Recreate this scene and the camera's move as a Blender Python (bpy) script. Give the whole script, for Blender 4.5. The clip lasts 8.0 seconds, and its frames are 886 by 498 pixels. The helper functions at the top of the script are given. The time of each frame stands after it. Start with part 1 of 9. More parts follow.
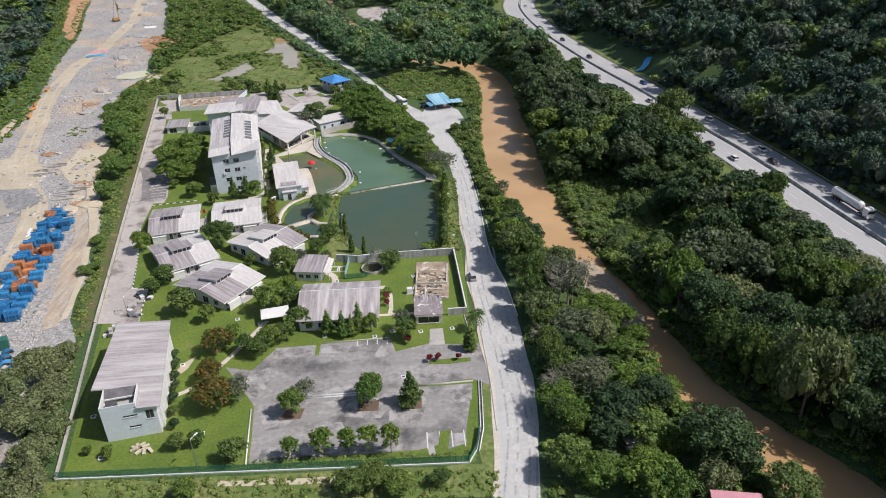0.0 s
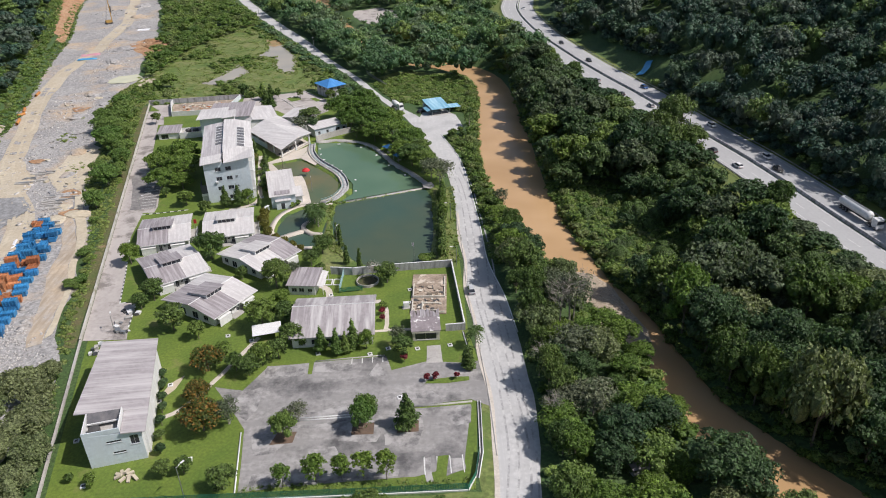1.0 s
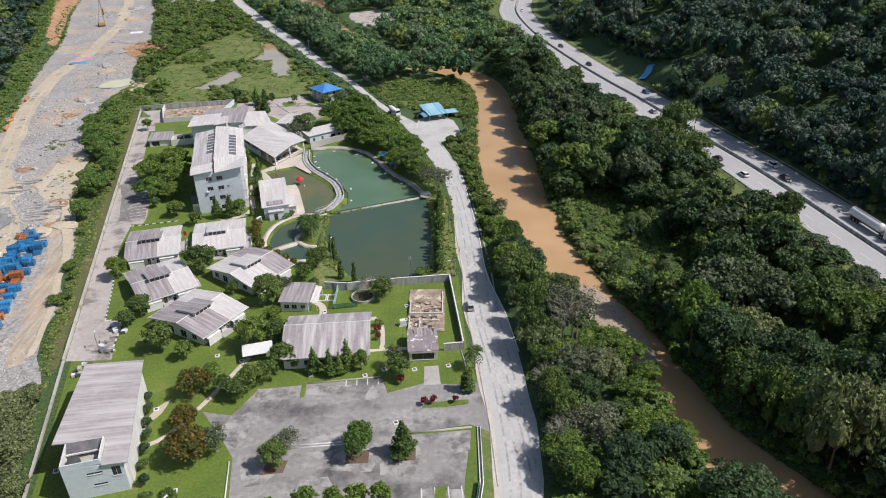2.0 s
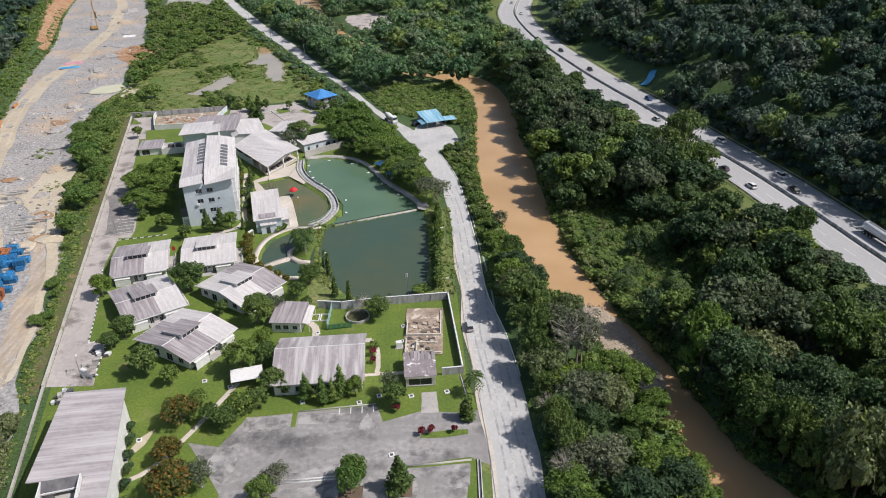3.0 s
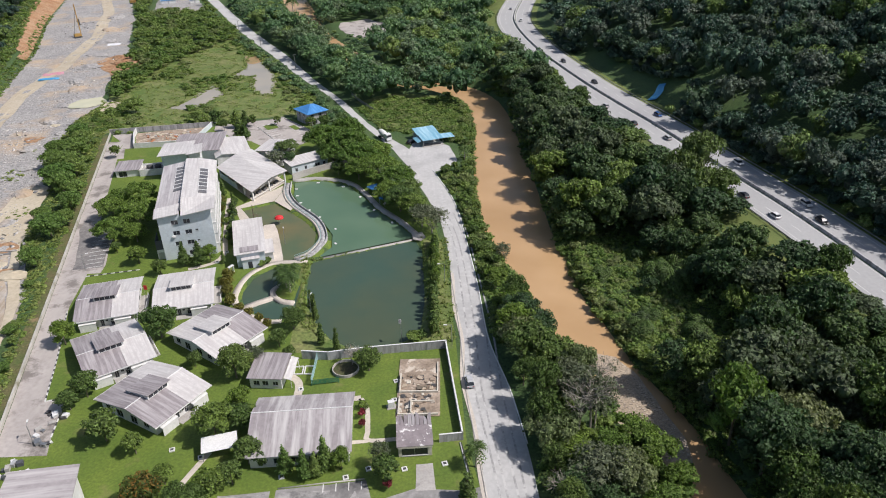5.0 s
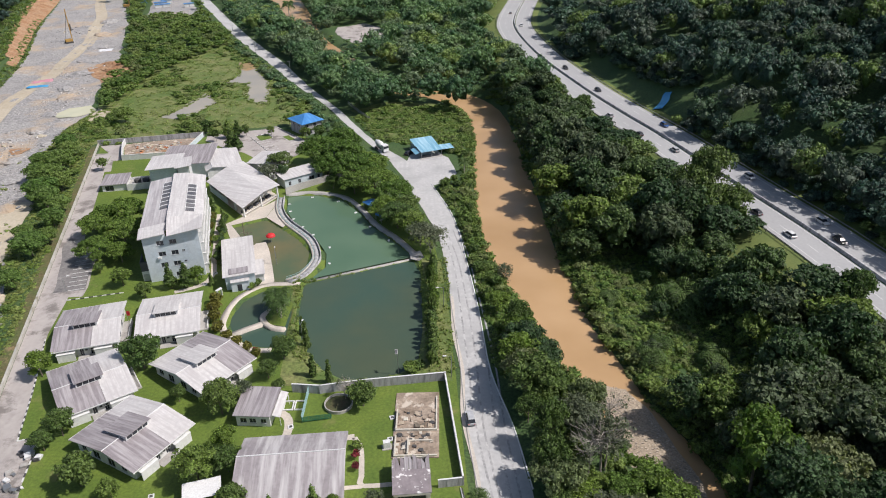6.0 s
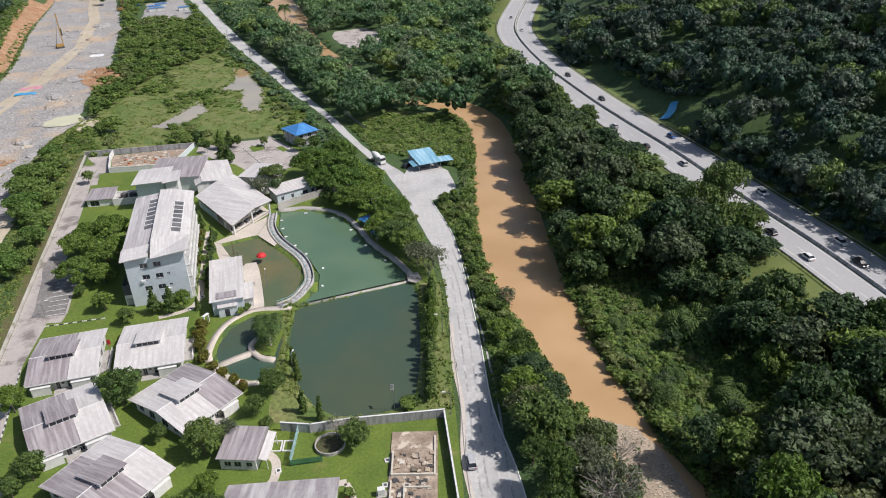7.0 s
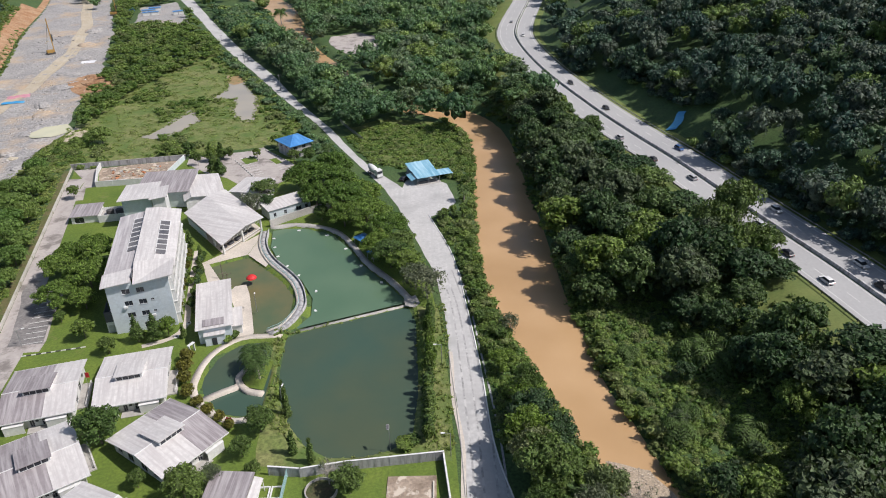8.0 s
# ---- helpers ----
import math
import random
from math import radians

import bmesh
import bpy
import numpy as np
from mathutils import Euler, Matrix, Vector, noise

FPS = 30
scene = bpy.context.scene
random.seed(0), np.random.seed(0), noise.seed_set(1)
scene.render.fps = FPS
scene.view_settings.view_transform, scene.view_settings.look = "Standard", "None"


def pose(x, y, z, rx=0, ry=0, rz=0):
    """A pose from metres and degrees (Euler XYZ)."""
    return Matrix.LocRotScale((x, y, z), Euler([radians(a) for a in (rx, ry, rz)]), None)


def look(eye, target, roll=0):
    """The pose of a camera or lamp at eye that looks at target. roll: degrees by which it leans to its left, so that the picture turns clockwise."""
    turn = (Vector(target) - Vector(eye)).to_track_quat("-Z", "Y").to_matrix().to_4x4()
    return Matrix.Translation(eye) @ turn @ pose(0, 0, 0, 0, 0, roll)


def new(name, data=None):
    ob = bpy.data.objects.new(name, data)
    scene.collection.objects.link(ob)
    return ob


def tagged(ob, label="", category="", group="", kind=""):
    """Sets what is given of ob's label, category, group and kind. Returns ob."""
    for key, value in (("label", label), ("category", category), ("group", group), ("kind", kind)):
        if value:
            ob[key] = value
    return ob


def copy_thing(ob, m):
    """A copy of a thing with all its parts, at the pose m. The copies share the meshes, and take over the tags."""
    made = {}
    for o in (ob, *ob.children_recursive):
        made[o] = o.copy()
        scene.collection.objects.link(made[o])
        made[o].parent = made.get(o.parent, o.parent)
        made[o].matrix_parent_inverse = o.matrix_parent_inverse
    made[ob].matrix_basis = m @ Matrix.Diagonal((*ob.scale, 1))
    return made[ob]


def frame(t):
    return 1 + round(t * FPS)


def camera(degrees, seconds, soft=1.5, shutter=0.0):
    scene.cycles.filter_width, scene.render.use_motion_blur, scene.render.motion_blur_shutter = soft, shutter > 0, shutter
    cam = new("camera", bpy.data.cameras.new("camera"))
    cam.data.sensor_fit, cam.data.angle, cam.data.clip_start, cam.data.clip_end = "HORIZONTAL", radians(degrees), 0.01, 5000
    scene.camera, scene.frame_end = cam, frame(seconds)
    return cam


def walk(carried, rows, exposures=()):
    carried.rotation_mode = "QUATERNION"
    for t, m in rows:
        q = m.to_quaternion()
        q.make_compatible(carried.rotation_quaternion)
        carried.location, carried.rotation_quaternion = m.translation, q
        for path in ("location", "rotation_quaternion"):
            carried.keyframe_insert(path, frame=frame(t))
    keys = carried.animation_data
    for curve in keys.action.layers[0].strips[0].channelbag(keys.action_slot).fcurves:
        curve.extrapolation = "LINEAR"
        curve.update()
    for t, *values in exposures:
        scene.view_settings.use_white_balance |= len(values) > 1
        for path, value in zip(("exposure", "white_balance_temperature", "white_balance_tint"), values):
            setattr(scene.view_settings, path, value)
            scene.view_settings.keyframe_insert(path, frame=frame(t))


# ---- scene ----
cam = camera(63.5, 8.0, 1.0)
PATH = [
    (0, (0.675, 0.339, 102.772), (0.675, 2.092, 101.81), -1.6),
    (0.5, (0.715, 3.625, 102.788), (0.719, 5.378, 101.827), -1.6),
    (1, (0.77, 7.134, 102.817), (0.777, 8.888, 101.855), -1.6),
    (1.5, (0.842, 10.889, 102.859), (0.852, 12.642, 101.897), -1.6),
    (3, (1.149, 23.731, 103.06), (1.167, 25.485, 102.099), -1.6),
    (3.5, (1.283, 28.541, 103.153), (1.303, 30.294, 102.192), -1.6),
    (4, (1.432, 33.599, 103.259), (1.454, 35.353, 102.298), -1.6),
    (4.5, (1.597, 38.885, 103.377), (1.621, 40.639, 102.416), -1.6),
    (6, (2.186, 55.814, 103.808), (2.213, 57.569, 102.849), -1.7),
    (6.5, (2.413, 61.679, 103.977), (2.442, 63.433, 103.018), -1.7),
    (7, (2.656, 67.568, 104.159), (2.685, 69.323, 103.201), -1.7),
    (7.5, (2.915, 73.422, 104.354), (2.945, 75.178, 103.396), -1.7),
    (8, (3.189, 79.173, 104.562), (3.219, 80.929, 103.605), -1.8),
]
walk(cam, [(t, look(eye, target, roll)) for t, eye, target, roll in PATH])

# ---- world, sun and exposure ----
SUN_ELEVATION, SUN_BEARING = radians(51), radians(-13)  # bearing: from +x towards +y
sun_way = Vector((math.cos(SUN_ELEVATION) * math.cos(SUN_BEARING), math.cos(SUN_ELEVATION) * math.sin(SUN_BEARING), math.sin(SUN_ELEVATION)))
world = bpy.data.worlds.new("daylight")
scene.world = world
world.use_nodes = True
wn, wl = world.node_tree.nodes, world.node_tree.links
sky = wn.new("ShaderNodeTexSky")
sky.sky_type, sky.sun_disc = "NISHITA", False
sky.sun_elevation, sky.sun_rotation = SUN_ELEVATION, radians(90) - SUN_BEARING
sky.air_density, sky.dust_density = 1.0, 2.0
wl.new(sky.outputs[0], wn["Background"].inputs[0])
wn["Background"].inputs[1].default_value = 0.092
sun = new("sun", bpy.data.lights.new("sun", "SUN"))
sun.data.energy, sun.data.angle, sun.data.color = 4.6, radians(0.6), (1.0, 0.94, 0.912)
sun.matrix_world = look(sun_way * 600, (0, 0, 0))
scene.view_settings.exposure = 0.0

# ---- materials ----


def mix_rgb(nt, fac, a, b, mode="MIX"):
    n = nt.nodes.new("ShaderNodeMix")
    n.data_type, n.blend_type = "RGBA", mode
    for sock, v in ((n.inputs[0], fac), (n.inputs[6], a), (n.inputs[7], b)):
        if isinstance(v, bpy.types.NodeSocket):
            nt.links.new(v, sock)
        else:
            sock.default_value = v if isinstance(v, (int, float)) else (*v, 1)
    return n.outputs[2]


def ramp(nt, value, lo, hi):
    n = nt.nodes.new("ShaderNodeMapRange")
    n.inputs[1].default_value, n.inputs[2].default_value = lo, hi
    nt.links.new(value, n.inputs[0])
    return n.outputs[0]


def noise_node(nt, vector, scale, detail=4.0, rough=0.55, squash=None):
    if squash:
        m = nt.nodes.new("ShaderNodeMapping")
        m.inputs[3].default_value = squash
        nt.links.new(vector, m.inputs[0])
        vector = m.outputs[0]
    n = nt.nodes.new("ShaderNodeTexNoise")
    n.inputs["Scale"].default_value, n.inputs["Detail"].default_value, n.inputs["Roughness"].default_value = scale, detail, rough
    nt.links.new(vector, n.inputs["Vector"])
    return n.outputs[0]


def times(c, k):
    return tuple(min(1.0, v * k) for v in c)


def surface(name, base, other=None, rough=0.8, metal=0.0, large=0.08, fine=1.5, amount=0.7, bump=0.1, bump_scale=3.0,
            stain=None, stain_scale=0.05, stain_at=(0.5, 0.65), streak=None, streak_colour=None, per=None, per_amount=0.25, local=False, spec=0.5, depth=0.1):
    """A weathered surface: two scales of noise between two tones, stains or streaks of a third one, and fine relief."""
    m = bpy.data.materials.new(name)
    m.use_nodes = True
    nt = m.node_tree
    p = nt.nodes["Principled BSDF"]
    if local:
        vec = nt.nodes.new("ShaderNodeTexCoord").outputs["Object"]
    else:
        vec = nt.nodes.new("ShaderNodeNewGeometry").outputs["Position"]
    other = other or times(base, 0.7)
    big = ramp(nt, noise_node(nt, vec, large, 5.0), 0.35, 0.68)
    small = ramp(nt, noise_node(nt, vec, fine, 3.0), 0.3, 0.7)
    col = mix_rgb(nt, big, base, other)
    col = mix_rgb(nt, small, mix_rgb(nt, 1.0, col, times((1, 1, 1), 1 - 0.3 * amount), "MULTIPLY"), col)
    if streak:
        lines = ramp(nt, noise_node(nt, vec, 1.0, 4.0, 0.6, streak), 0.42, 0.66)
        col = mix_rgb(nt, lines, col, streak_colour)
    if stain:
        col = mix_rgb(nt, ramp(nt, noise_node(nt, vec, stain_scale, 6.0, 0.65), *stain_at), col, stain)
    if per:
        if per == "object":
            r = nt.nodes.new("ShaderNodeObjectInfo").outputs["Random"]
        elif per == "island":
            r = nt.nodes.new("ShaderNodeNewGeometry").outputs["Random Per Island"]
        else:
            a = nt.nodes.new("ShaderNodeAttribute")
            a.attribute_name = per
            r = a.outputs["Fac"]
        n = nt.nodes.new("ShaderNodeMapRange")
        n.inputs[3].default_value, n.inputs[4].default_value = 1 - per_amount, 1 + per_amount
        nt.links.new(r, n.inputs[0])
        col = mix_rgb(nt, 1.0, col, n.outputs[0], "MULTIPLY")
    nt.links.new(col, p.inputs["Base Color"])
    p.inputs["Roughness"].default_value, p.inputs["Metallic"].default_value = rough, metal
    p.inputs["Specular IOR Level"].default_value = spec
    if bump:
        b = nt.nodes.new("ShaderNodeBump")
        b.inputs["Strength"].default_value, b.inputs["Distance"].default_value = min(1.0, bump), depth
        nt.links.new(noise_node(nt, vec, bump_scale, 5.0), b.inputs["Height"])
        nt.links.new(b.outputs[0], p.inputs["Normal"])
    return m


def foliage(name, base, other, hot=None, per="object", spread=0.4, clear=0.3, pop=None, odd=None):
    """Leaves: a tone for each plant, another for each leaf clump, and some light let through."""
    m = bpy.data.materials.new(name)
    m.use_nodes = True
    nt = m.node_tree
    p = nt.nodes["Principled BSDF"]
    leaf = nt.nodes.new("ShaderNodeNewGeometry").outputs["Random Per Island"]
    if per == "object":
        plant = nt.nodes.new("ShaderNodeObjectInfo").outputs["Random"]
    else:
        a = nt.nodes.new("ShaderNodeAttribute")
        a.attribute_name = per
        plant = a.outputs["Fac"]
    col = mix_rgb(nt, plant, base, other)
    if odd:
        inside = nt.nodes.new("ShaderNodeMath")
        inside.operation = "MULTIPLY"
        nt.links.new(ramp(nt, plant, 0.36, 0.4), inside.inputs[0])
        nt.links.new(ramp(nt, plant, 0.6, 0.56), inside.inputs[1])
        col = mix_rgb(nt, inside.outputs[0], col, odd)
    if pop:
        col = mix_rgb(nt, ramp(nt, plant, 0.84, 0.9), col, pop)
    if hot:
        col = mix_rgb(nt, ramp(nt, leaf, 0.55, 0.8), col, hot)
    n = nt.nodes.new("ShaderNodeMapRange")
    n.inputs[3].default_value, n.inputs[4].default_value = 1 - spread, 1 + spread
    nt.links.new(leaf, n.inputs[0])
    col = mix_rgb(nt, 1.0, col, n.outputs[0], "MULTIPLY")
    vec = nt.nodes.new("ShaderNodeNewGeometry").outputs["Position"]
    fine = noise_node(nt, vec, 3.6, 3.0, 0.7)
    spots = nt.nodes.new("ShaderNodeMapRange")
    for k, v in enumerate((0.32, 0.68, 0.5, 1.5), 1):
        spots.inputs[k].default_value = v
    nt.links.new(fine, spots.inputs[0])
    col = mix_rgb(nt, 1.0, col, spots.outputs[0], "MULTIPLY")
    nt.links.new(col, p.inputs["Base Color"])
    p.inputs["Roughness"].default_value = 0.45
    p.inputs["Specular IOR Level"].default_value = 0.36
    b = nt.nodes.new("ShaderNodeBump")
    b.inputs["Strength"].default_value, b.inputs["Distance"].default_value = 0.9, 0.25
    nt.links.new(fine, b.inputs["Height"])
    nt.links.new(b.outputs[0], p.inputs["Normal"])
    t = nt.nodes.new("ShaderNodeBsdfTranslucent")
    nt.links.new(mix_rgb(nt, 1.0, col, (0.92, 1.0, 0.62), "MULTIPLY"), t.inputs[0])
    mx = nt.nodes.new("ShaderNodeMixShader")
    mx.inputs[0].default_value = clear
    nt.links.new(p.outputs[0], mx.inputs[1])
    nt.links.new(t.outputs[0], mx.inputs[2])
    nt.links.new(mx.outputs[0], nt.nodes["Material Output"].inputs[0])
    return m


def water(name, base, other, rough, scale, bump, bump_scale):
    m = surface(name, base, other, rough=rough, large=scale, fine=scale * 4, amount=0.15, bump=bump, bump_scale=bump_scale)
    m.node_tree.nodes["Principled BSDF"].inputs["IOR"].default_value = 1.33
    return m


SCRUB = surface("scrub_ground", (0.06, 0.125, 0.032), (0.095, 0.155, 0.045), large=0.09, fine=1.6, amount=2.2, bump=1.0, bump_scale=1.6, stain=(0.12, 0.1, 0.055), stain_scale=0.05, stain_at=(0.64, 0.76))
LAWN = surface("lawn_grass", (0.155, 0.22, 0.03), (0.105, 0.172, 0.022), large=0.12, fine=1.6, amount=1.3, bump=0.7, bump_scale=6.0, stain=(0.2, 0.19, 0.07), stain_scale=0.09, stain_at=(0.6, 0.74))
MEADOW = surface("wild_grass", (0.17, 0.235, 0.055), (0.28, 0.285, 0.11), large=0.09, fine=1.0, amount=2.0, bump=1.0, bump_scale=1.4, stain=(0.09, 0.145, 0.03), stain_scale=0.07, stain_at=(0.48, 0.6))
VERGE = surface("verge_grass", (0.17, 0.205, 0.055), (0.115, 0.165, 0.04), large=0.1, fine=1.5, bump=0.5, bump_scale=4.0)
RUBBLE = surface("crushed_rock", (0.45, 0.435, 0.42), (0.37, 0.36, 0.355), large=0.07, fine=1.1, amount=1.7, bump=1.0, bump_scale=0.4, depth=0.7, stain=(0.45, 0.345, 0.24), stain_scale=0.03, stain_at=(0.52, 0.68), rough=0.95)
BANKSOIL = surface("terraced_bank_soil", (0.5, 0.4, 0.29), (0.44, 0.4, 0.36), large=0.15, fine=0.8, bump=1.0, bump_scale=1.0, streak=(0.9, 0.12, 1), streak_colour=(0.33, 0.27, 0.2), stain=(0.13, 0.18, 0.06), stain_scale=0.1, stain_at=(0.64, 0.72), rough=0.95)
DRYSTRIP = surface("weedy_dry_strip", (0.17, 0.14, 0.065), (0.11, 0.15, 0.04), large=0.25, fine=1.6, amount=1.6, bump=0.8, bump_scale=2.0, stain=(0.26, 0.19, 0.1), stain_scale=0.2, stain_at=(0.58, 0.68))
DARKRUBBLE = surface("wet_grey_rock", (0.36, 0.36, 0.36), (0.26, 0.26, 0.265), large=0.12, fine=0.8, amount=1.6, bump=1.0, bump_scale=0.8, rough=0.8)
ROCKBITS = surface("broken_rock", (0.5, 0.475, 0.45), (0.42, 0.4, 0.38), large=0.3, fine=2.0, bump=0.4, rough=0.95, per="island", per_amount=0.25)
COBBLE = surface("river_cobbles", (0.5, 0.42, 0.33), (0.4, 0.34, 0.28), large=0.3, fine=2.0, bump=0.3, rough=0.9, per="island", per_amount=0.3)
TRACK = surface("dirt_track", (0.46, 0.39, 0.29), (0.52, 0.46, 0.36), large=0.1, fine=1.0, bump=0.4, rough=0.95)
CLAY = surface("orange_clay", (0.38, 0.2, 0.1), (0.5, 0.33, 0.2), large=0.12, fine=0.7, amount=1.4, bump=1.0, bump_scale=0.6, depth=0.8, rough=0.95)
WETCLAY = surface("wet_orange_silt", (0.38, 0.25, 0.12), (0.3, 0.22, 0.1), large=0.15, fine=1.0, bump=0.3, rough=0.6, stain=(0.14, 0.17, 0.06), stain_scale=0.2, stain_at=(0.56, 0.64))
SAND = surface("pale_sand", (0.5, 0.43, 0.32), (0.55, 0.49, 0.38), large=0.1, fine=1.0, bump=0.4, rough=0.95)
TYREMARK = surface("worn_wheel_track", (0.37, 0.367, 0.365), (0.45, 0.445, 0.44), large=0.3, fine=1.2, amount=1.2, bump=0.1, rough=0.9, stain=(0.5, 0.495, 0.485), stain_scale=0.25, stain_at=(0.5, 0.58))
GRAVEL = surface("river_gravel", (0.5, 0.41, 0.31), (0.42, 0.34, 0.25), large=0.3, fine=2.5, amount=1.6, bump=1.0, bump_scale=2.0, rough=0.95, stain=(0.15, 0.18, 0.06), stain_scale=0.13, stain_at=(0.64, 0.74))
ROADTOP = surface("dusty_road", (0.5, 0.495, 0.49), (0.56, 0.555, 0.545), large=0.1, fine=0.9, amount=0.8, bump=0.15, rough=0.9, stain=(0.36, 0.356, 0.352), stain_scale=0.07, stain_at=(0.52, 0.7), streak=(1.1, 0.014, 1), streak_colour=(0.44, 0.436, 0.43))
PARKING = surface("stained_concrete", (0.4, 0.385, 0.375), (0.3, 0.288, 0.28), large=0.09, fine=0.9, amount=1.3, bump=0.2, rough=0.9, stain=(0.085, 0.083, 0.085), stain_scale=0.085, stain_at=(0.5, 0.66), streak=(0.06, 0.35, 1), streak_colour=(0.24, 0.232, 0.226))
RUINFLOOR = surface("dirty_broken_floor", (0.46, 0.37, 0.29), (0.25, 0.19, 0.14), large=0.25, fine=1.5, amount=1.4, bump=0.4, rough=0.95, stain=(0.55, 0.48, 0.4), stain_scale=0.35, stain_at=(0.55, 0.62))
RUINROOF = surface("patched_mouldy_roof", (0.3, 0.26, 0.27), (0.22, 0.19, 0.2), large=0.4, fine=1.5, bump=0.2, rough=0.8, stain=(0.7, 0.68, 0.67), stain_scale=0.5, stain_at=(0.56, 0.6))
WEEDBED = surface("weedy_tank_bed", (0.07, 0.09, 0.03), (0.13, 0.1, 0.05), large=0.5, fine=2.5, amount=1.6, bump=0.8, bump_scale=3.0)
SERVICE = surface("mossy_concrete", (0.47, 0.43, 0.405), (0.37, 0.335, 0.315), large=0.12, fine=0.8, bump=0.2, rough=0.9, stain=(0.2, 0.18, 0.165), stain_scale=0.13, stain_at=(0.52, 0.62), streak=(0.25, 0.06, 1), streak_colour=(0.42, 0.385, 0.36))
HIGHWAY = surface("motorway_asphalt", (0.4, 0.4, 0.4), (0.36, 0.36, 0.365), large=0.04, fine=1.2, amount=0.35, bump=0.1, rough=0.9)
CONCRETE = surface("concrete", (0.5, 0.48, 0.45), (0.38, 0.36, 0.34), large=0.2, fine=2.0, bump=0.2, rough=0.85, stain=(0.2, 0.19, 0.18), stain_scale=0.4, stain_at=(0.58, 0.75))
PALE = surface("pale_paving", (0.62, 0.56, 0.49), (0.52, 0.47, 0.41), large=0.2, fine=2.0, bump=0.15, rough=0.85)
DARKWALL = surface("mouldy_concrete_wall", (0.52, 0.52, 0.53), (0.42, 0.42, 0.425), large=0.25, fine=2.0, bump=0.2, rough=0.9, streak=(0.8, 0.8, 0.12), streak_colour=(0.21, 0.205, 0.2))
WHITEWALL = surface("white_render", (0.78, 0.78, 0.77), (0.68, 0.69, 0.68), large=0.25, fine=1.5, bump=0.05, rough=0.7, streak=(0.7, 0.7, 0.08), streak_colour=(0.62, 0.62, 0.6))
BLUEWALL = surface("pale_blue_render", (0.64, 0.71, 0.76), (0.58, 0.65, 0.7), large=0.25, fine=1.5, bump=0.05, rough=0.7, streak=(0.6, 0.6, 0.06), streak_colour=(0.56, 0.61, 0.64))
CREAMWALL = surface("cream_render", (0.66, 0.62, 0.53), (0.55, 0.51, 0.44), large=0.3, fine=1.5, bump=0.05, rough=0.75)
ROOFPALE = surface("pale_metal_roof", (0.68, 0.66, 0.645), (0.58, 0.56, 0.55), local=True, large=0.15, fine=1.2, bump=0.1, rough=0.55, streak=(1.6, 0.08, 0.3), streak_colour=(0.46, 0.435, 0.43), spec=0.4)
ROOFMAUVE = surface("weathered_mauve_roof", (0.3, 0.27, 0.28), (0.25, 0.222, 0.232), local=True, large=0.15, fine=1.2, bump=0.1, rough=0.6, streak=(1.6, 0.08, 0.3), streak_colour=(0.4, 0.375, 0.38), spec=0.4)
ROOFLONG = surface("banded_metal_roof", (0.36, 0.33, 0.335), (0.3, 0.27, 0.278), local=True, large=0.12, fine=1.0, bump=0.1, rough=0.6, streak=(0.75, 0.03, 0.3), streak_colour=(0.52, 0.5, 0.495), spec=0.4)
ROOFCROSS = surface("streaked_flat_roof", (0.38, 0.35, 0.356), (0.31, 0.285, 0.29), local=True, large=0.12, fine=1.0, bump=0.1, rough=0.6, streak=(0.04, 0.9, 0.3), streak_colour=(0.47, 0.445, 0.445), spec=0.4)
SOIL = surface("dark_soil", (0.13, 0.09, 0.065), (0.18, 0.12, 0.08), large=0.4, fine=2.5, bump=0.5, rough=0.95)
WESTWALL = surface("algae_stained_wall", (0.56, 0.54, 0.49), (0.44, 0.42, 0.37), large=0.15, fine=1.2, bump=0.15, rough=0.85, stain=(0.25, 0.24, 0.17), stain_scale=0.3, stain_at=(0.55, 0.7))
TRIM = surface("white_flashing", (0.8, 0.8, 0.8), (0.7, 0.7, 0.69), fine=3.0, bump=0.0, rough=0.5)
GLASS = surface("dark_window_glass", (0.03, 0.035, 0.045), (0.05, 0.055, 0.065), rough=0.08, bump=0.0, large=0.5)
ROOFBLOCK = surface("weathered_block_roof", (0.47, 0.44, 0.445), (0.4, 0.37, 0.38), local=True, large=0.15, fine=1.2, bump=0.1, rough=0.6, streak=(1.2, 0.06, 0.3), streak_colour=(0.58, 0.56, 0.555), spec=0.4)
SKYLIGHT = surface("dusty_skylight", (0.1, 0.1, 0.11), (0.2, 0.19, 0.19), rough=0.35, bump=0.0, large=0.4)
FRAME = surface("grey_window_frame", (0.45, 0.46, 0.47), (0.38, 0.39, 0.4), rough=0.5, bump=0.0)
DARKIN = surface("dark_grating", (0.07, 0.075, 0.09), (0.11, 0.115, 0.13), rough=0.7, bump=0.1)
BLUEROOF = surface("blue_metal_roof", (0.045, 0.2, 0.52), (0.06, 0.24, 0.56), local=True, rough=0.5, bump=0.05, streak=(0.9, 0.06, 0.3), streak_colour=(0.1, 0.3, 0.6))
CYANROOF = surface("pale_blue_metal_roof", (0.15, 0.38, 0.53), (0.22, 0.44, 0.58), local=True, rough=0.5, bump=0.05, streak=(0.9, 0.06, 0.3), streak_colour=(0.38, 0.58, 0.68))
TARP = surface("blue_tarpaulin", (0.05, 0.3, 0.6), (0.12, 0.42, 0.68), rough=0.45, bump=0.4, bump_scale=1.0)
WHITETARP = surface("white_sheet", (0.8, 0.8, 0.82), (0.7, 0.7, 0.73), rough=0.5, bump=0.4, bump_scale=0.8)
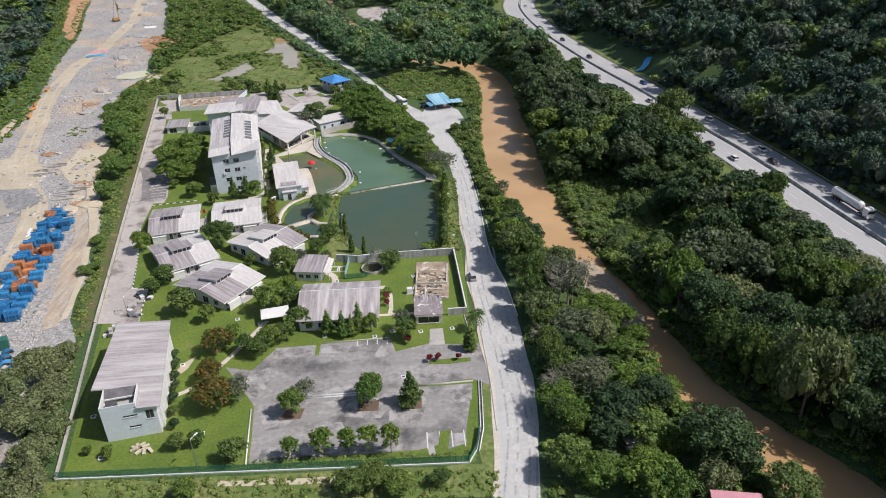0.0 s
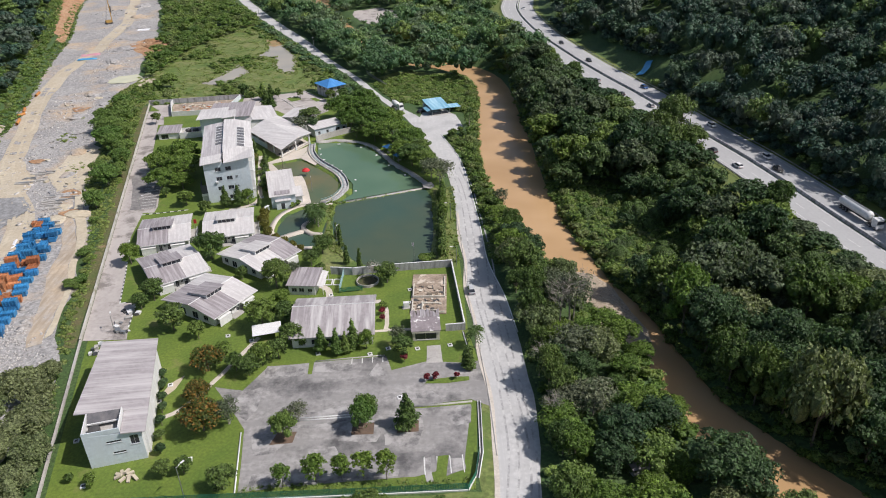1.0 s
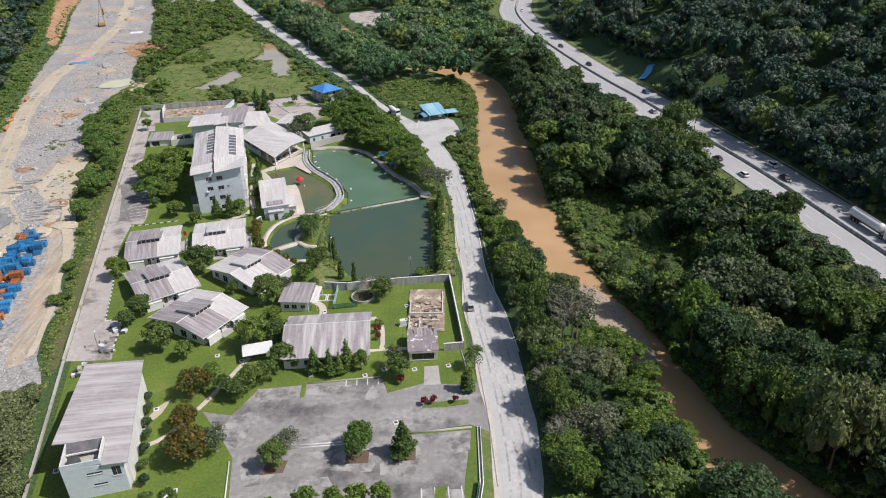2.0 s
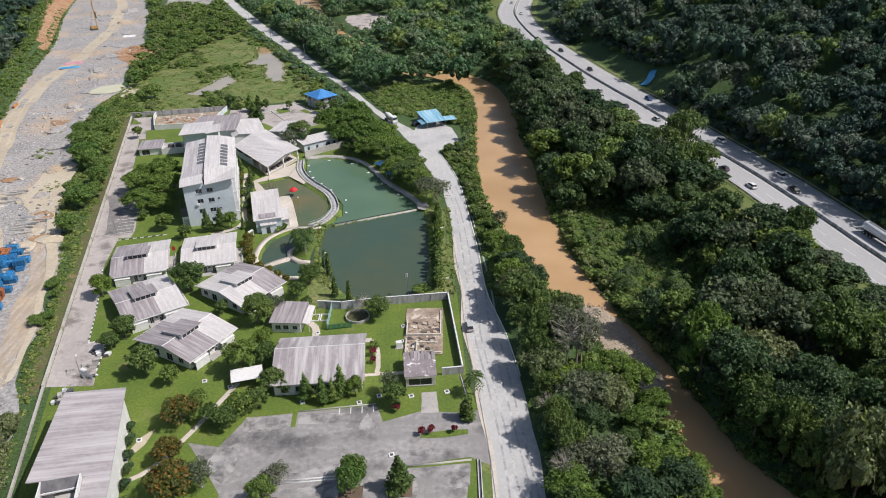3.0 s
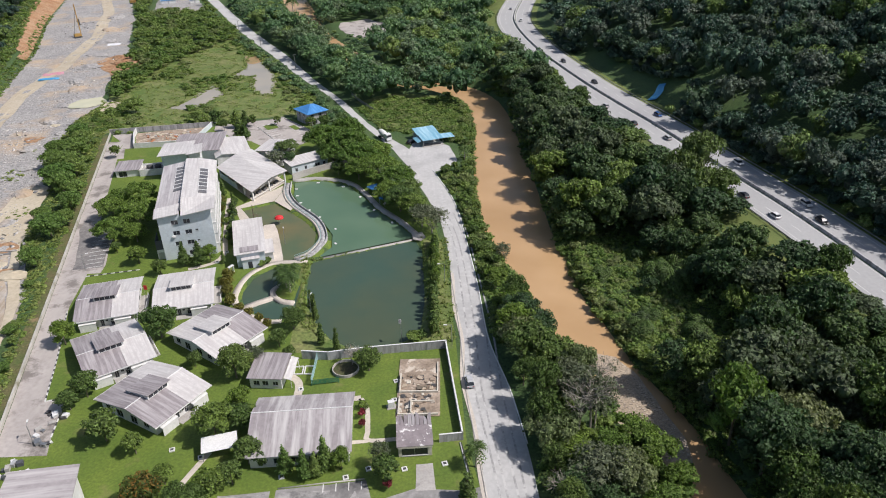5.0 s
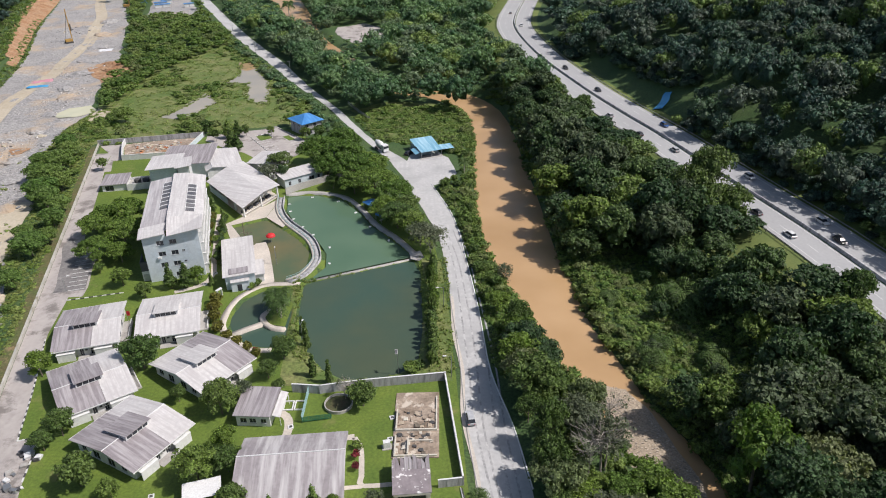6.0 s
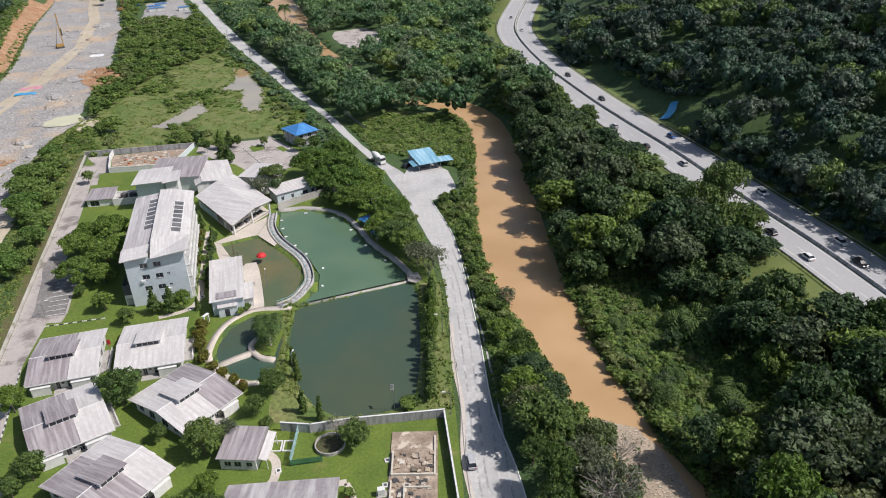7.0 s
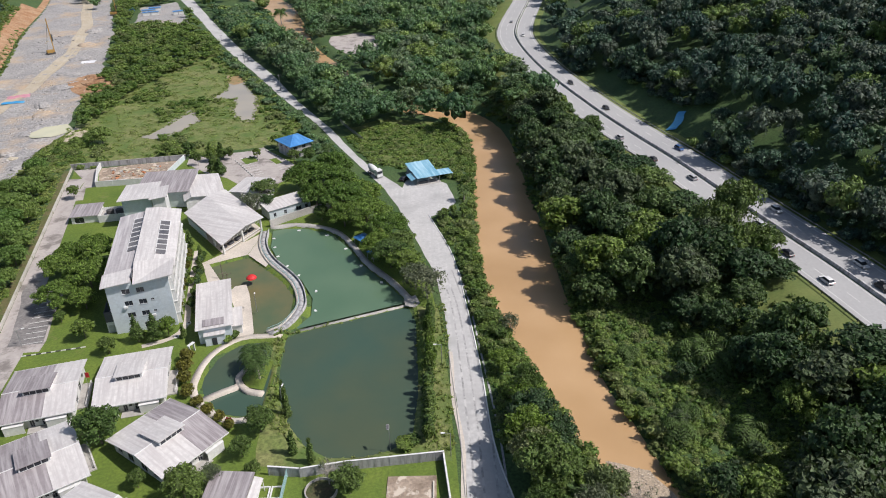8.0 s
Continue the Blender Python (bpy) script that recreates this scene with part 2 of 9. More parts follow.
BLUECRATE = surface("blue_painted_steel", (0.03, 0.17, 0.38), (0.05, 0.25, 0.48), rough=0.5, bump=0.2, per="object", per_amount=0.35)
RUST = surface("rust_orange_steel", (0.38, 0.14, 0.06), (0.5, 0.22, 0.1), rough=0.7, bump=0.2, per="object", per_amount=0.3)
GREENBOX = surface("dark_green_steel", (0.03, 0.13, 0.1), (0.04, 0.16, 0.12), rough=0.5, bump=0.1)
STEEL = surface("galvanised_steel", (0.45, 0.46, 0.47), (0.36, 0.37, 0.38), rough=0.45, metal=0.7, bump=0.0)
DARKSTEEL = surface("dark_steel", (0.06, 0.06, 0.065), (0.09, 0.085, 0.08), rough=0.6, bump=0.0)
YELLOWSTEEL = surface("worn_yellow_steel", (0.45, 0.28, 0.07), (0.35, 0.2, 0.07), rough=0.6, bump=0.0)
GREENMESH = surface("green_mesh", (0.02, 0.14, 0.08), (0.03, 0.17, 0.1), rough=0.6, bump=0.2)
TEALPANEL = surface("pale_teal_panel", (0.3, 0.5, 0.52), (0.4, 0.56, 0.58), rough=0.5, bump=0.05)
REDFABRIC = surface("red_fabric", (0.65, 0.03, 0.03), (0.55, 0.02, 0.03), rough=0.6, bump=0.05)
PINKROOF = surface("faded_pink_roof", (0.62, 0.3, 0.36), (0.55, 0.25, 0.3), rough=0.6, bump=0.1)
PAINTWHITE = surface("white_road_paint", (0.72, 0.72, 0.7), (0.6, 0.6, 0.58), rough=0.7, bump=0.0, fine=2.0)
PAINTBLACK = surface("black_kerb_paint", (0.05, 0.05, 0.05), (0.1, 0.1, 0.1), rough=0.7, bump=0.0)
TYRE = surface("black_rubber", (0.02, 0.02, 0.02), (0.03, 0.03, 0.03), rough=0.8, bump=0.0)
BARK = surface("bark", (0.2, 0.17, 0.13), (0.13, 0.105, 0.08), large=1.5, fine=8.0, bump=0.6, bump_scale=10.0)
PALEBARK = surface("pale_grey_bark", (0.42, 0.38, 0.33), (0.3, 0.27, 0.23), large=1.5, fine=8.0, bump=0.4, bump_scale=10.0)
RIVER = water("muddy_river_water", (0.51, 0.335, 0.18), (0.41, 0.26, 0.13), 0.25, 0.045, 0.12, 0.5)
POND = water("green_pond_water", (0.054, 0.094, 0.07), (0.074, 0.096, 0.06), 0.07, 0.035, 0.015, 1.5)
UPPERPOND = water("light_green_pond_water", (0.115, 0.185, 0.118), (0.088, 0.155, 0.098), 0.07, 0.05, 0.015, 1.5)
POOL = water("olive_shallow_water", (0.085, 0.125, 0.07), (0.17, 0.14, 0.065), 0.1, 0.045, 0.015, 1.5)
PUDDLE = water("milky_puddle_water", (0.62, 0.6, 0.42), (0.55, 0.53, 0.37), 0.15, 0.05, 0.01, 1.0)
SILT = water("silty_shallow_water", (0.4, 0.36, 0.29), (0.33, 0.31, 0.27), 0.25, 0.05, 0.02, 1.0)

LEAF = foliage("leaves", (0.075, 0.132, 0.032), (0.14, 0.2, 0.05), spread=0.5, pop=(0.15, 0.22, 0.045))
LEAFDEEP = foliage("deep_green_leaves", (0.042, 0.084, 0.034), (0.08, 0.135, 0.048), spread=0.55, pop=(0.12, 0.175, 0.05))
LEAFLIME = foliage("light_green_leaves", (0.16, 0.24, 0.042), (0.115, 0.195, 0.038), spread=0.5, clear=0.38)
LEAFDRY = foliage("greyish_leaves", (0.16, 0.18, 0.11), (0.11, 0.14, 0.08))
LEAFORANGE = foliage("orange_tipped_leaves", (0.075, 0.11, 0.02), (0.1, 0.12, 0.025), hot=(0.2, 0.11, 0.025))
LEAFTHICKET = foliage("olive_leaves", (0.22, 0.25, 0.12), (0.165, 0.215, 0.09), spread=0.5, clear=0.4)
LEAFGOLD = foliage("golden_green_leaves", (0.16, 0.15, 0.025), (0.12, 0.13, 0.025))
LEAFRED = foliage("crimson_leaves", (0.2, 0.02, 0.03), (0.15, 0.03, 0.04))
LEAFWOOD = foliage("forest_leaves", (0.042, 0.086, 0.034), (0.115, 0.175, 0.055), per="tint", spread=0.55, clear=0.28, pop=(0.16, 0.23, 0.05), odd=(0.088, 0.122, 0.06))
# Haze and the slope's shade are put into this darker, bluer leaf colour.
LEAFHILL = foliage("hazy_hill_leaves", (0.03, 0.066, 0.05), (0.074, 0.132, 0.078), per="tint", spread=0.55, clear=0.18, pop=(0.14, 0.21, 0.055), odd=(0.088, 0.12, 0.085))
# Leaf tones lightened so that the valley's haze sits in the colour.
LEAFVALLEY = foliage("hazy_valley_leaves", (0.085, 0.165, 0.08), (0.19, 0.3, 0.13), per="tint", spread=0.5, clear=0.4, pop=(0.23, 0.31, 0.1), odd=(0.17, 0.235, 0.13))
LEAFRAIN = foliage("shade_tree_leaves", (0.1, 0.18, 0.036), (0.18, 0.265, 0.055), spread=0.55, clear=0.38)
LEAFBRIGHT = foliage("bright_bush_leaves", (0.11, 0.2, 0.045), (0.18, 0.255, 0.065), clear=0.35)
LEAFSCRUB = foliage("scrub_leaves", (0.115, 0.195, 0.045), (0.21, 0.285, 0.075), per="tint", spread=0.5, clear=0.42, odd=(0.19, 0.235, 0.085))
FROND = foliage("palm_fronds", (0.075, 0.135, 0.034), (0.105, 0.165, 0.045))
GRASS = foliage("grass_blades", (0.17, 0.25, 0.055), (0.25, 0.29, 0.09), per="tint", clear=0.38)

# ---- mesh helpers ----


def smooth(a, lo, hi):
    k = np.clip((np.asarray(a, float) - lo) / (hi - lo), 0, 1)
    return k * k * (3 - 2 * k)


def mesh_from(name, bm, material):
    me = bpy.data.meshes.new(name)
    bmesh.ops.recalc_face_normals(bm, faces=bm.faces[:])
    bm.to_mesh(me)
    bm.free()
    for m in material if isinstance(material, (list, tuple)) else [material]:
        me.materials.append(m)
    return me


def part(name, bm, material, parent, label=""):
    ob = new(name, bm if isinstance(bm, bpy.types.Mesh) else mesh_from(name, bm, material))
    ob.parent = parent
    return tagged(ob, label)


def thing(name, m, label, category, group=""):
    ob = new(name)
    ob.empty_display_size = 0.2
    ob.matrix_basis = m
    return tagged(ob, label, category, group)


def single(name, bm, material, label, category="", kind="", group="", m=None):
    ob = new(name, mesh_from(name, bm, material))
    if m is not None:
        ob.matrix_basis = m
    return tagged(ob, label, category, group, kind)


def hexa(bm, pts, mi=0):
    """A six-sided block from four lower and four upper corners."""
    v = [bm.verts.new(p) for p in pts]
    for f in ((0, 3, 2, 1), (4, 5, 6, 7), (0, 1, 5, 4), (1, 2, 6, 5), (2, 3, 7, 6), (3, 0, 4, 7)):
        bm.faces.new([v[i] for i in f]).material_index = mi


def box(bm, x0, x1, y0, y1, z0, z1, mi=0):
    hexa(bm, [(x0, y0, z0), (x1, y0, z0), (x1, y1, z0), (x0, y1, z0), (x0, y0, z1), (x1, y0, z1), (x1, y1, z1), (x0, y1, z1)], mi)


def slab(bm, quad, thick, mi=0):
    """A sheet whose upper face is the quad."""
    hexa(bm, [(x, y, z - thick) for x, y, z in quad] + list(quad), mi)


def one_box(*a):
    bm = bmesh.new()
    box(bm, *a)
    return bm


def tube(bm, p, q, r0, r1, n=6):
    p, q = Vector(p), Vector(q)
    way = (q - p).normalized()
    side = way.orthogonal().normalized()
    other = way.cross(side)
    rings = []
    for c, r in ((p, r0), (q, r1)):
        rings.append([bm.verts.new(c + r * (math.cos(a) * side + math.sin(a) * other)) for a in (2 * math.pi * k / n for k in range(n))])
    for k in range(n):
        bm.faces.new((rings[0][k], rings[0][(k + 1) % n], rings[1][(k + 1) % n], rings[1][k]))
    bm.faces.new(rings[1])
    bm.faces.new(rings[0][::-1])


def ring_mesh(bm, profile, n=12):
    """A turned body: rows of radius and height."""
    rows = [[bm.verts.new((r * math.cos(2 * math.pi * k / n), r * math.sin(2 * math.pi * k / n), z)) for k in range(n)] for r, z in profile]
    for a, b in zip(rows, rows[1:]):
        for k in range(n):
            bm.faces.new((a[k], a[(k + 1) % n], b[(k + 1) % n], b[k]))
    bm.faces.new(rows[0][::-1])
    bm.faces.new(rows[-1])


def spline(points, step):
    """Points along a smooth line through those given, about step apart."""
    p = np.array(points, float)
    p = np.vstack([2 * p[0] - p[1], p, 2 * p[-1] - p[-2]])
    out = []
    for a, b, c, d in zip(p, p[1:], p[2:], p[3:]):
        n = max(1, int(np.linalg.norm(c - b) / step))
        for k in range(n):
            t = k / n
            out.append(0.5 * (2 * b + (c - a) * t + (2 * a - 5 * b + 4 * c - d) * t * t + (3 * b - a - 3 * c + d) * t**3))
    return np.array(out + [p[-2]])


def ragged(points, step=3.0, amount=0.5, closed=True):
    """The outline with more corners, each a little astray."""
    out = []
    pts = [Vector((x, y, 0)) for x, y in points]
    for a, b in zip(pts, pts[1:] + pts[:1]) if closed else zip(pts, pts[1:]):
        n = max(1, int((b - a).length / step))
        for k in range(n):
            q = a.lerp(b, k / n)
            v = noise.noise_vector(q * 0.13)
            out.append((q.x + amount * 2 * v.x, q.y + amount * 2 * v.y))
    if not closed:
        out.append(tuple(pts[-1][:2]))
    return out


def poly_distance(x, y, poly):
    """Distance to the outline, negative inside."""
    p = np.array(poly, float)
    q = np.roll(p, -1, 0)
    best, inside = np.full(np.shape(x), 1e9), np.zeros(np.shape(x), bool)
    for (ax, ay), (bx, by) in zip(p, q):
        ex, ey = bx - ax, by - ay
        t = np.clip(((x - ax) * ex + (y - ay) * ey) / (ex * ex + ey * ey + 1e-9), 0, 1)
        best = np.minimum(best, np.hypot(x - ax - t * ex, y - ay - t * ey))
        if ay != by:
            inside ^= ((ay > y) != (by > y)) & (x < ex * (y - ay) / (by - ay) + ax)
    return np.where(inside, -best, best)


def line_distance(x, y, line):
    """Distance to a line of points, and the index (with fraction) of the nearest place on it."""
    best, at = np.full(np.shape(x), 1e9), np.zeros(np.shape(x))
    if np.size(x) < 50:
        p, q = np.asarray(line[:-1], float), np.asarray(line[1:], float)
        e = q - p
        px, py = np.asarray(x, float)[..., None] - p[:, 0], np.asarray(y, float)[..., None] - p[:, 1]
        t = np.clip((px * e[:, 0] + py * e[:, 1]) / ((e * e).sum(1) + 1e-9), 0, 1)
        d = np.hypot(px - t * e[:, 0], py - t * e[:, 1])
        k = d.argmin(-1)
        return d.min(-1), k + np.take_along_axis(t, k[..., None], -1)[..., 0]
    for k, ((ax, ay), (bx, by)) in enumerate(zip(line[:-1], line[1:])):
        ex, ey = bx - ax, by - ay
        t = np.clip(((x - ax) * ex + (y - ay) * ey) / (ex * ex + ey * ey + 1e-9), 0, 1)
        d = np.hypot(x - ax - t * ex, y - ay - t * ey)
        at = np.where(d < best, k + t, at)
        best = np.minimum(best, d)
    return best, at


# ---- the lie of the land ----
RIVER_LINE = np.array([(-190, 850, 11), (-128, 735, 11), (-102, 655, 10), (-75, 560, 6), (-48, 495, 5.5), (-28, 450, 5.5), (-12, 424, 6), (14, 408, 8), (28, 384, 9), (30, 355, 8.5), (29, 322, 9), (28.5, 290, 10.2),
                       (28, 262, 10.6), (28.6, 245, 10), (31, 228, 9), (34, 208, 6.6), (38, 192, 6), (42.2, 175, 5.2), (46.2, 160, 6.4), (50.2, 148, 5), (52.6, 140, 4), (55.4, 124, 5), (59.6, 113, 6.4), (65.4, 103, 7.2), (71, 93, 8.5), (76, 82, 9), (84, 62, 9), (95, 40, 9)])
RIVER_PATH = spline(RIVER_LINE, 5.0)
MEDIAN_LINE = [(145, 880), (120, 782), (97, 702), (80, 627), (63, 550), (58.8, 505), (63.3, 442), (73.6, 382), (82.4, 343), (90.6, 312), (96.8, 283), (101.4, 262), (107.6, 235), (112, 210), (115.4, 188), (119, 167), (125.2, 130), (133.5, 80), (142, 30), (152, -30)]
MOTOR_Z = 9.0
MEDIAN_PATH = spline(MEDIAN_LINE, 4.0)
BIG_POND = [(-34.4, 229.4), (-34, 215), (-32.2, 205), (-29.2, 197), (-24.6, 190), (-19.5, 186.4), (-12.7, 186.2), (-7, 187.8), (-2.6, 191), (-1.3, 204.7), (-1.6, 217), (-2, 234), (-4, 240.6)]
UPPER_POND = [(-33, 231.6), (-30.2, 238.5), (-30.8, 246.6), (-35, 256.2), (-43.8, 268.4), (-47.8, 277.7), (-49.2, 289.4), (-44, 291), (-38.3, 290.6), (-28.5, 285.7), (-22.2, 275.5), (-17.1, 264.6), (-9.2, 252.7), (-3.8, 242.4)]
SMALL_POND = [(-63, 266), (-53.2, 271), (-46, 263), (-40.2, 255.6), (-36, 248), (-35.2, 240), (-38.7, 231.2), (-43.5, 230.2), (-46.2, 240), (-47.6, 246), (-50.7, 252.5), (-56.4, 256)]
ROUND_POND = [(-40, 226.6), (-45, 226), (-49.6, 221), (-51.2, 213), (-50.2, 208.5), (-47.2, 204), (-42, 200.2), (-38, 200), (-36, 203), (-36, 215)]
SITE = [(-84, 96), (-89, 137), (-97, 160), (-105, 194), (-117, 227), (-129, 248), (-139, 291), (-158, 331), (-163, 369), (-160, 391), (-175, 445), (-181, 488), (-221, 615), (-281, 770), (-330, 900), (-410, 900),
        (-345, 790), (-320, 721), (-286, 607), (-250, 512), (-225, 421), (-200, 344), (-189, 299), (-190, 240), (-185, 180), (-190, 120), (-185, 96)]


def land(x, y):
    """Height of the ground."""
    x, y = np.asarray(x, float), np.asarray(y, float)
    z = np.zeros(np.shape(x))
    wob = np.sin(x * 0.031 + 1.3) * np.cos(y * 0.027) + 0.5 * np.sin(x * 0.083 + y * 0.06)
    # wooded hill beyond the motorway
    d, at = line_distance(x, y, MEDIAN_PATH)
    k = np.clip(at.astype(int), 0, len(MEDIAN_PATH) - 2)
    way = np.diff(MEDIAN_PATH, axis=0)[k]
    off = d * np.sign(way[..., 0] * (y - MEDIAN_PATH[k, 1]) - way[..., 1] * (x - MEDIAN_PATH[k, 0]))
    z = np.where(off > -44, (MOTOR_Z - 0.1) * smooth(off, -44, -10), z)
    rise = np.clip(off - 13 - 5 * smooth(y, 330, 400), 0, None)
    z = z + np.where(off > 0, 62 * (1 - np.exp(-rise * 0.55 / 62)) + 3.0 * wob * smooth(rise, 10, 60), 0)
    # slope west of the building site
    w = -poly_distance(x, y, [(-189, 60), (-190, 240), (-189, 299), (-200, 344), (-225, 421), (-250, 512), (-286, 607), (-320, 721), (-345, 790), (-420, 960), (-4000, 960), (-4000, 60)])
    z = z + np.where(w > 0, 55 * (1 - np.exp(-w * 0.5 / 55)), 0)
    # rough rubble on the site
    s = -poly_distance(x, y, SITE)
    z = z + np.where(s > 0, smooth(s, 0, 12) * (0.24 * np.sin(x * 0.31 + 3 * np.sin(y * 0.13)) * np.sin(y * 0.37 + 2 * np.sin(x * 0.17)) + 0.4 * np.sin(x * 0.11 + 2 * np.sin(y * 0.05)) + 0.35 * np.sin(y * 0.17 + 1.5 * np.sin(x * 0.09))), 0)
    # river bed
    d, at = line_distance(x, y, RIVER_PATH[:, :2])
    half = np.interp(at, np.arange(len(RIVER_PATH)), RIVER_PATH[:, 2])
    z = z - (3.4 + 0.0 * z) * (1 - smooth(d - half, -2.5, 5.0)) * (1 - smooth(off, -20, -14))
    for pond, edge in ((BIG_POND, 1.6), (UPPER_POND, 1.0), (SMALL_POND, 1.0), (ROUND_POND, 1.0)):
        z = z - 1.8 * (1 - smooth(poly_distance(x, y, pond), -edge, edge))
    return z


def steps(rows):
    return np.concatenate([np.arange(a, b, s) for a, b, s in rows])


def land_grid(xs, ys):
    gx, gy = np.meshgrid(xs, ys)
    z = land(gx, gy) - 1.0 * smooth(-poly_distance(gx, gy, SITE), 3, 9)
    v = np.stack([gx, gy, z], -1).reshape(-1, 3)
    n, m = len(xs), len(ys)
    i = (np.arange(m - 1)[:, None] * n + np.arange(n - 1)).ravel()
    return v, np.stack([i, i + 1, i + n + 1, i + n], 1)


def raw_mesh(name, verts, faces, material, tint=None, shade=False):
    """A mesh from arrays of corners and of faces with equal numbers of corners."""
    me = bpy.data.meshes.new(name)
    k = faces.shape[1]
    me.vertices.add(len(verts))
    me.vertices.foreach_set("co", np.ascontiguousarray(verts, np.float32).ravel())
    me.loops.add(faces.size)
    me.loops.foreach_set("vertex_index", np.ascontiguousarray(faces, np.int32).ravel())
    me.polygons.add(len(faces))
    me.polygons.foreach_set("loop_start", np.arange(0, faces.size, k, dtype=np.int32))
    if shade:
        me.polygons.foreach_set("use_smooth", np.ones(len(faces), bool))
    me.update(calc_edges=True)
    if tint is not None:
        me.attributes.new("tint", "FLOAT", "POINT").data.foreach_set("value", np.ascontiguousarray(tint, np.float32))
    me.materials.append(material)
    return me


xs = steps([(-4200, -900, 150), (-900, -420, 40), (-420, -200, 4), (-200, -148, 3), (-148, 140, 2.7), (140, 420, 6), (420, 900, 40), (900, 4300, 150)])
ys = steps([(-1500, 40, 110), (40, 80, 6), (80, 420, 2.7), (420, 900, 6), (900, 1500, 40), (1500, 5200, 200)])
tagged(new("ground", raw_mesh("ground", *land_grid(xs, ys), SCRUB, shade=True)), "green scrub ground with bare soil patches, river bed and wooded slopes", kind="structure")


def sheet(name, outline, lift, material, label, step=None, kind="structure"):
    """A ground covering inside the outline, laid on the land."""
    bm = bmesh.new()
    bm.faces.new([bm.verts.new((x, y, 0)) for x, y in outline])
    bmesh.ops.triangulate(bm, faces=bm.faces[:])
    if step:
        p = np.array(outline)
        for axis, way in ((0, (1, 0, 0)), (1, (0, 1, 0))):
            for c in np.arange(p[:, axis].min() + step, p[:, axis].max(), step):
                at = (c, 0, 0) if axis == 0 else (0, c, 0)
                bmesh.ops.bisect_plane(bm, geom=bm.verts[:] + bm.edges[:] + bm.faces[:], plane_co=at, plane_no=way)
    co = np.array([v.co[:] for v in bm.verts])
    z = land(co[:, 0], co[:, 1]) + lift if step else np.full(len(co), lift)
    for v, h in zip(bm.verts, z):
        v.co.z = h
    for f in bm.faces:
        f.normal_update()
        if f.normal.z < 0:
            f.normal_flip()
        f.smooth = step is not None
    me = bpy.data.meshes.new(name)
    bm.to_mesh(me)
    bm.free()
    me.materials.append(material)
    return tagged(new(name, me), label, kind=kind)


def band(name, line, left, right, lift, material, label, on_land=False, kind="structure", z=0.0, thick=0.0):
    """A strip along a line, from left to right of it; with a thickness it is a solid kerb or wall."""
    p = np.array(line, float)
    way = np.gradient(p, axis=0)
    way /= np.linalg.norm(way, axis=1)[:, None] + 1e-9
    side = np.stack([way[:, 1], -way[:, 0]], 1)
    a, b = p + side * left, p + side * right
    za = (land(a[:, 0], a[:, 1]) if on_land else np.full(len(a), z)) + lift
    zb = (land(b[:, 0], b[:, 1]) if on_land else np.full(len(b), z)) + lift
    n = len(p)
    top = np.concatenate([np.c_[a, za], np.c_[b, zb]])
    i = np.arange(n - 1)
    faces = np.stack([i, i + n, i + n + 1, i + 1], 1)
    if thick:
        top = np.concatenate([top, top - (0, 0, thick)])
        faces = np.concatenate([faces, np.stack([i, i + 1, i + 2 * n + 1, i + 2 * n], 1), np.stack([i + n, i + 3 * n, i + 3 * n + 1, i + n + 1], 1),
                                [[0, 2 * n, 3 * n, n], [n - 1, 2 * n - 1, 4 * n - 1, 3 * n - 1]]])
    me = raw_mesh(name, top, faces, material)
    return tagged(new(name, me), label, kind=kind)


# water
def flat_water(name, outline, z, material, label):
    bm = bmesh.new()
    bm.faces.new([bm.verts.new((x, y, z)) for x, y in outline])
    bmesh.ops.triangulate(bm, faces=bm.faces[:])
    for f in bm.faces:
        f.normal_update()
        if f.normal.z < 0:
            f.normal_flip()
    me = bpy.data.meshes.new(name)
    bm.to_mesh(me)
    bm.free()
    me.materials.append(material)
    tagged(new(name, me), label, kind="structure")


def grown(outline, by):
    p = np.array(outline, float)
    way = np.roll(p, -1, 0) - np.roll(p, 1, 0)
    way /= np.linalg.norm(way, axis=1)[:, None]
    side = np.stack([way[:, 1], -way[:, 0]], 1)
    if poly_distance(*(p[:1] + 0.05 * side[:1]).T, outline)[0] < 0:
        side = -side
    return [tuple(q) for q in p + side * by]


rp = spline(RIVER_LINE, 6.0)
way = np.gradient(rp[:, :2], axis=0)
way /= np.linalg.norm(way, axis=1)[:, None]
side = np.stack([way[:, 1], -way[:, 0]], 1)
verts = np.concatenate([np.c_[rp[:, :2] - side * (rp[:, 2:] + 4), np.full(len(rp), -2.0)], np.c_[rp[:, :2] + side * (rp[:, 2:] + 4), np.full(len(rp), -2.0)]])
i = np.arange(len(rp) - 1)
tagged(new("river", raw_mesh("river", verts, np.stack([i, i + len(rp), i + len(rp) + 1, i + 1], 1), RIVER)), "wide muddy orange-brown river in flood", kind="structure")
flat_water("large_pond_water", grown(BIG_POND, 0.9), -0.75, POND, "still dark green fish pond water")
flat_water("upper_pond_water", grown(UPPER_POND, 0.6), -0.7, UPPERPOND, "still green pond water below the pavilion")
flat_water("small_pond_water", grown(SMALL_POND, 0.5), -0.55, POOL, "shallow olive-brown water of the paddling pond")
flat_water("round_pond_water", grown(ROUND_POND, 0.5), -0.55, POND, "dark green water of the round garden pond")

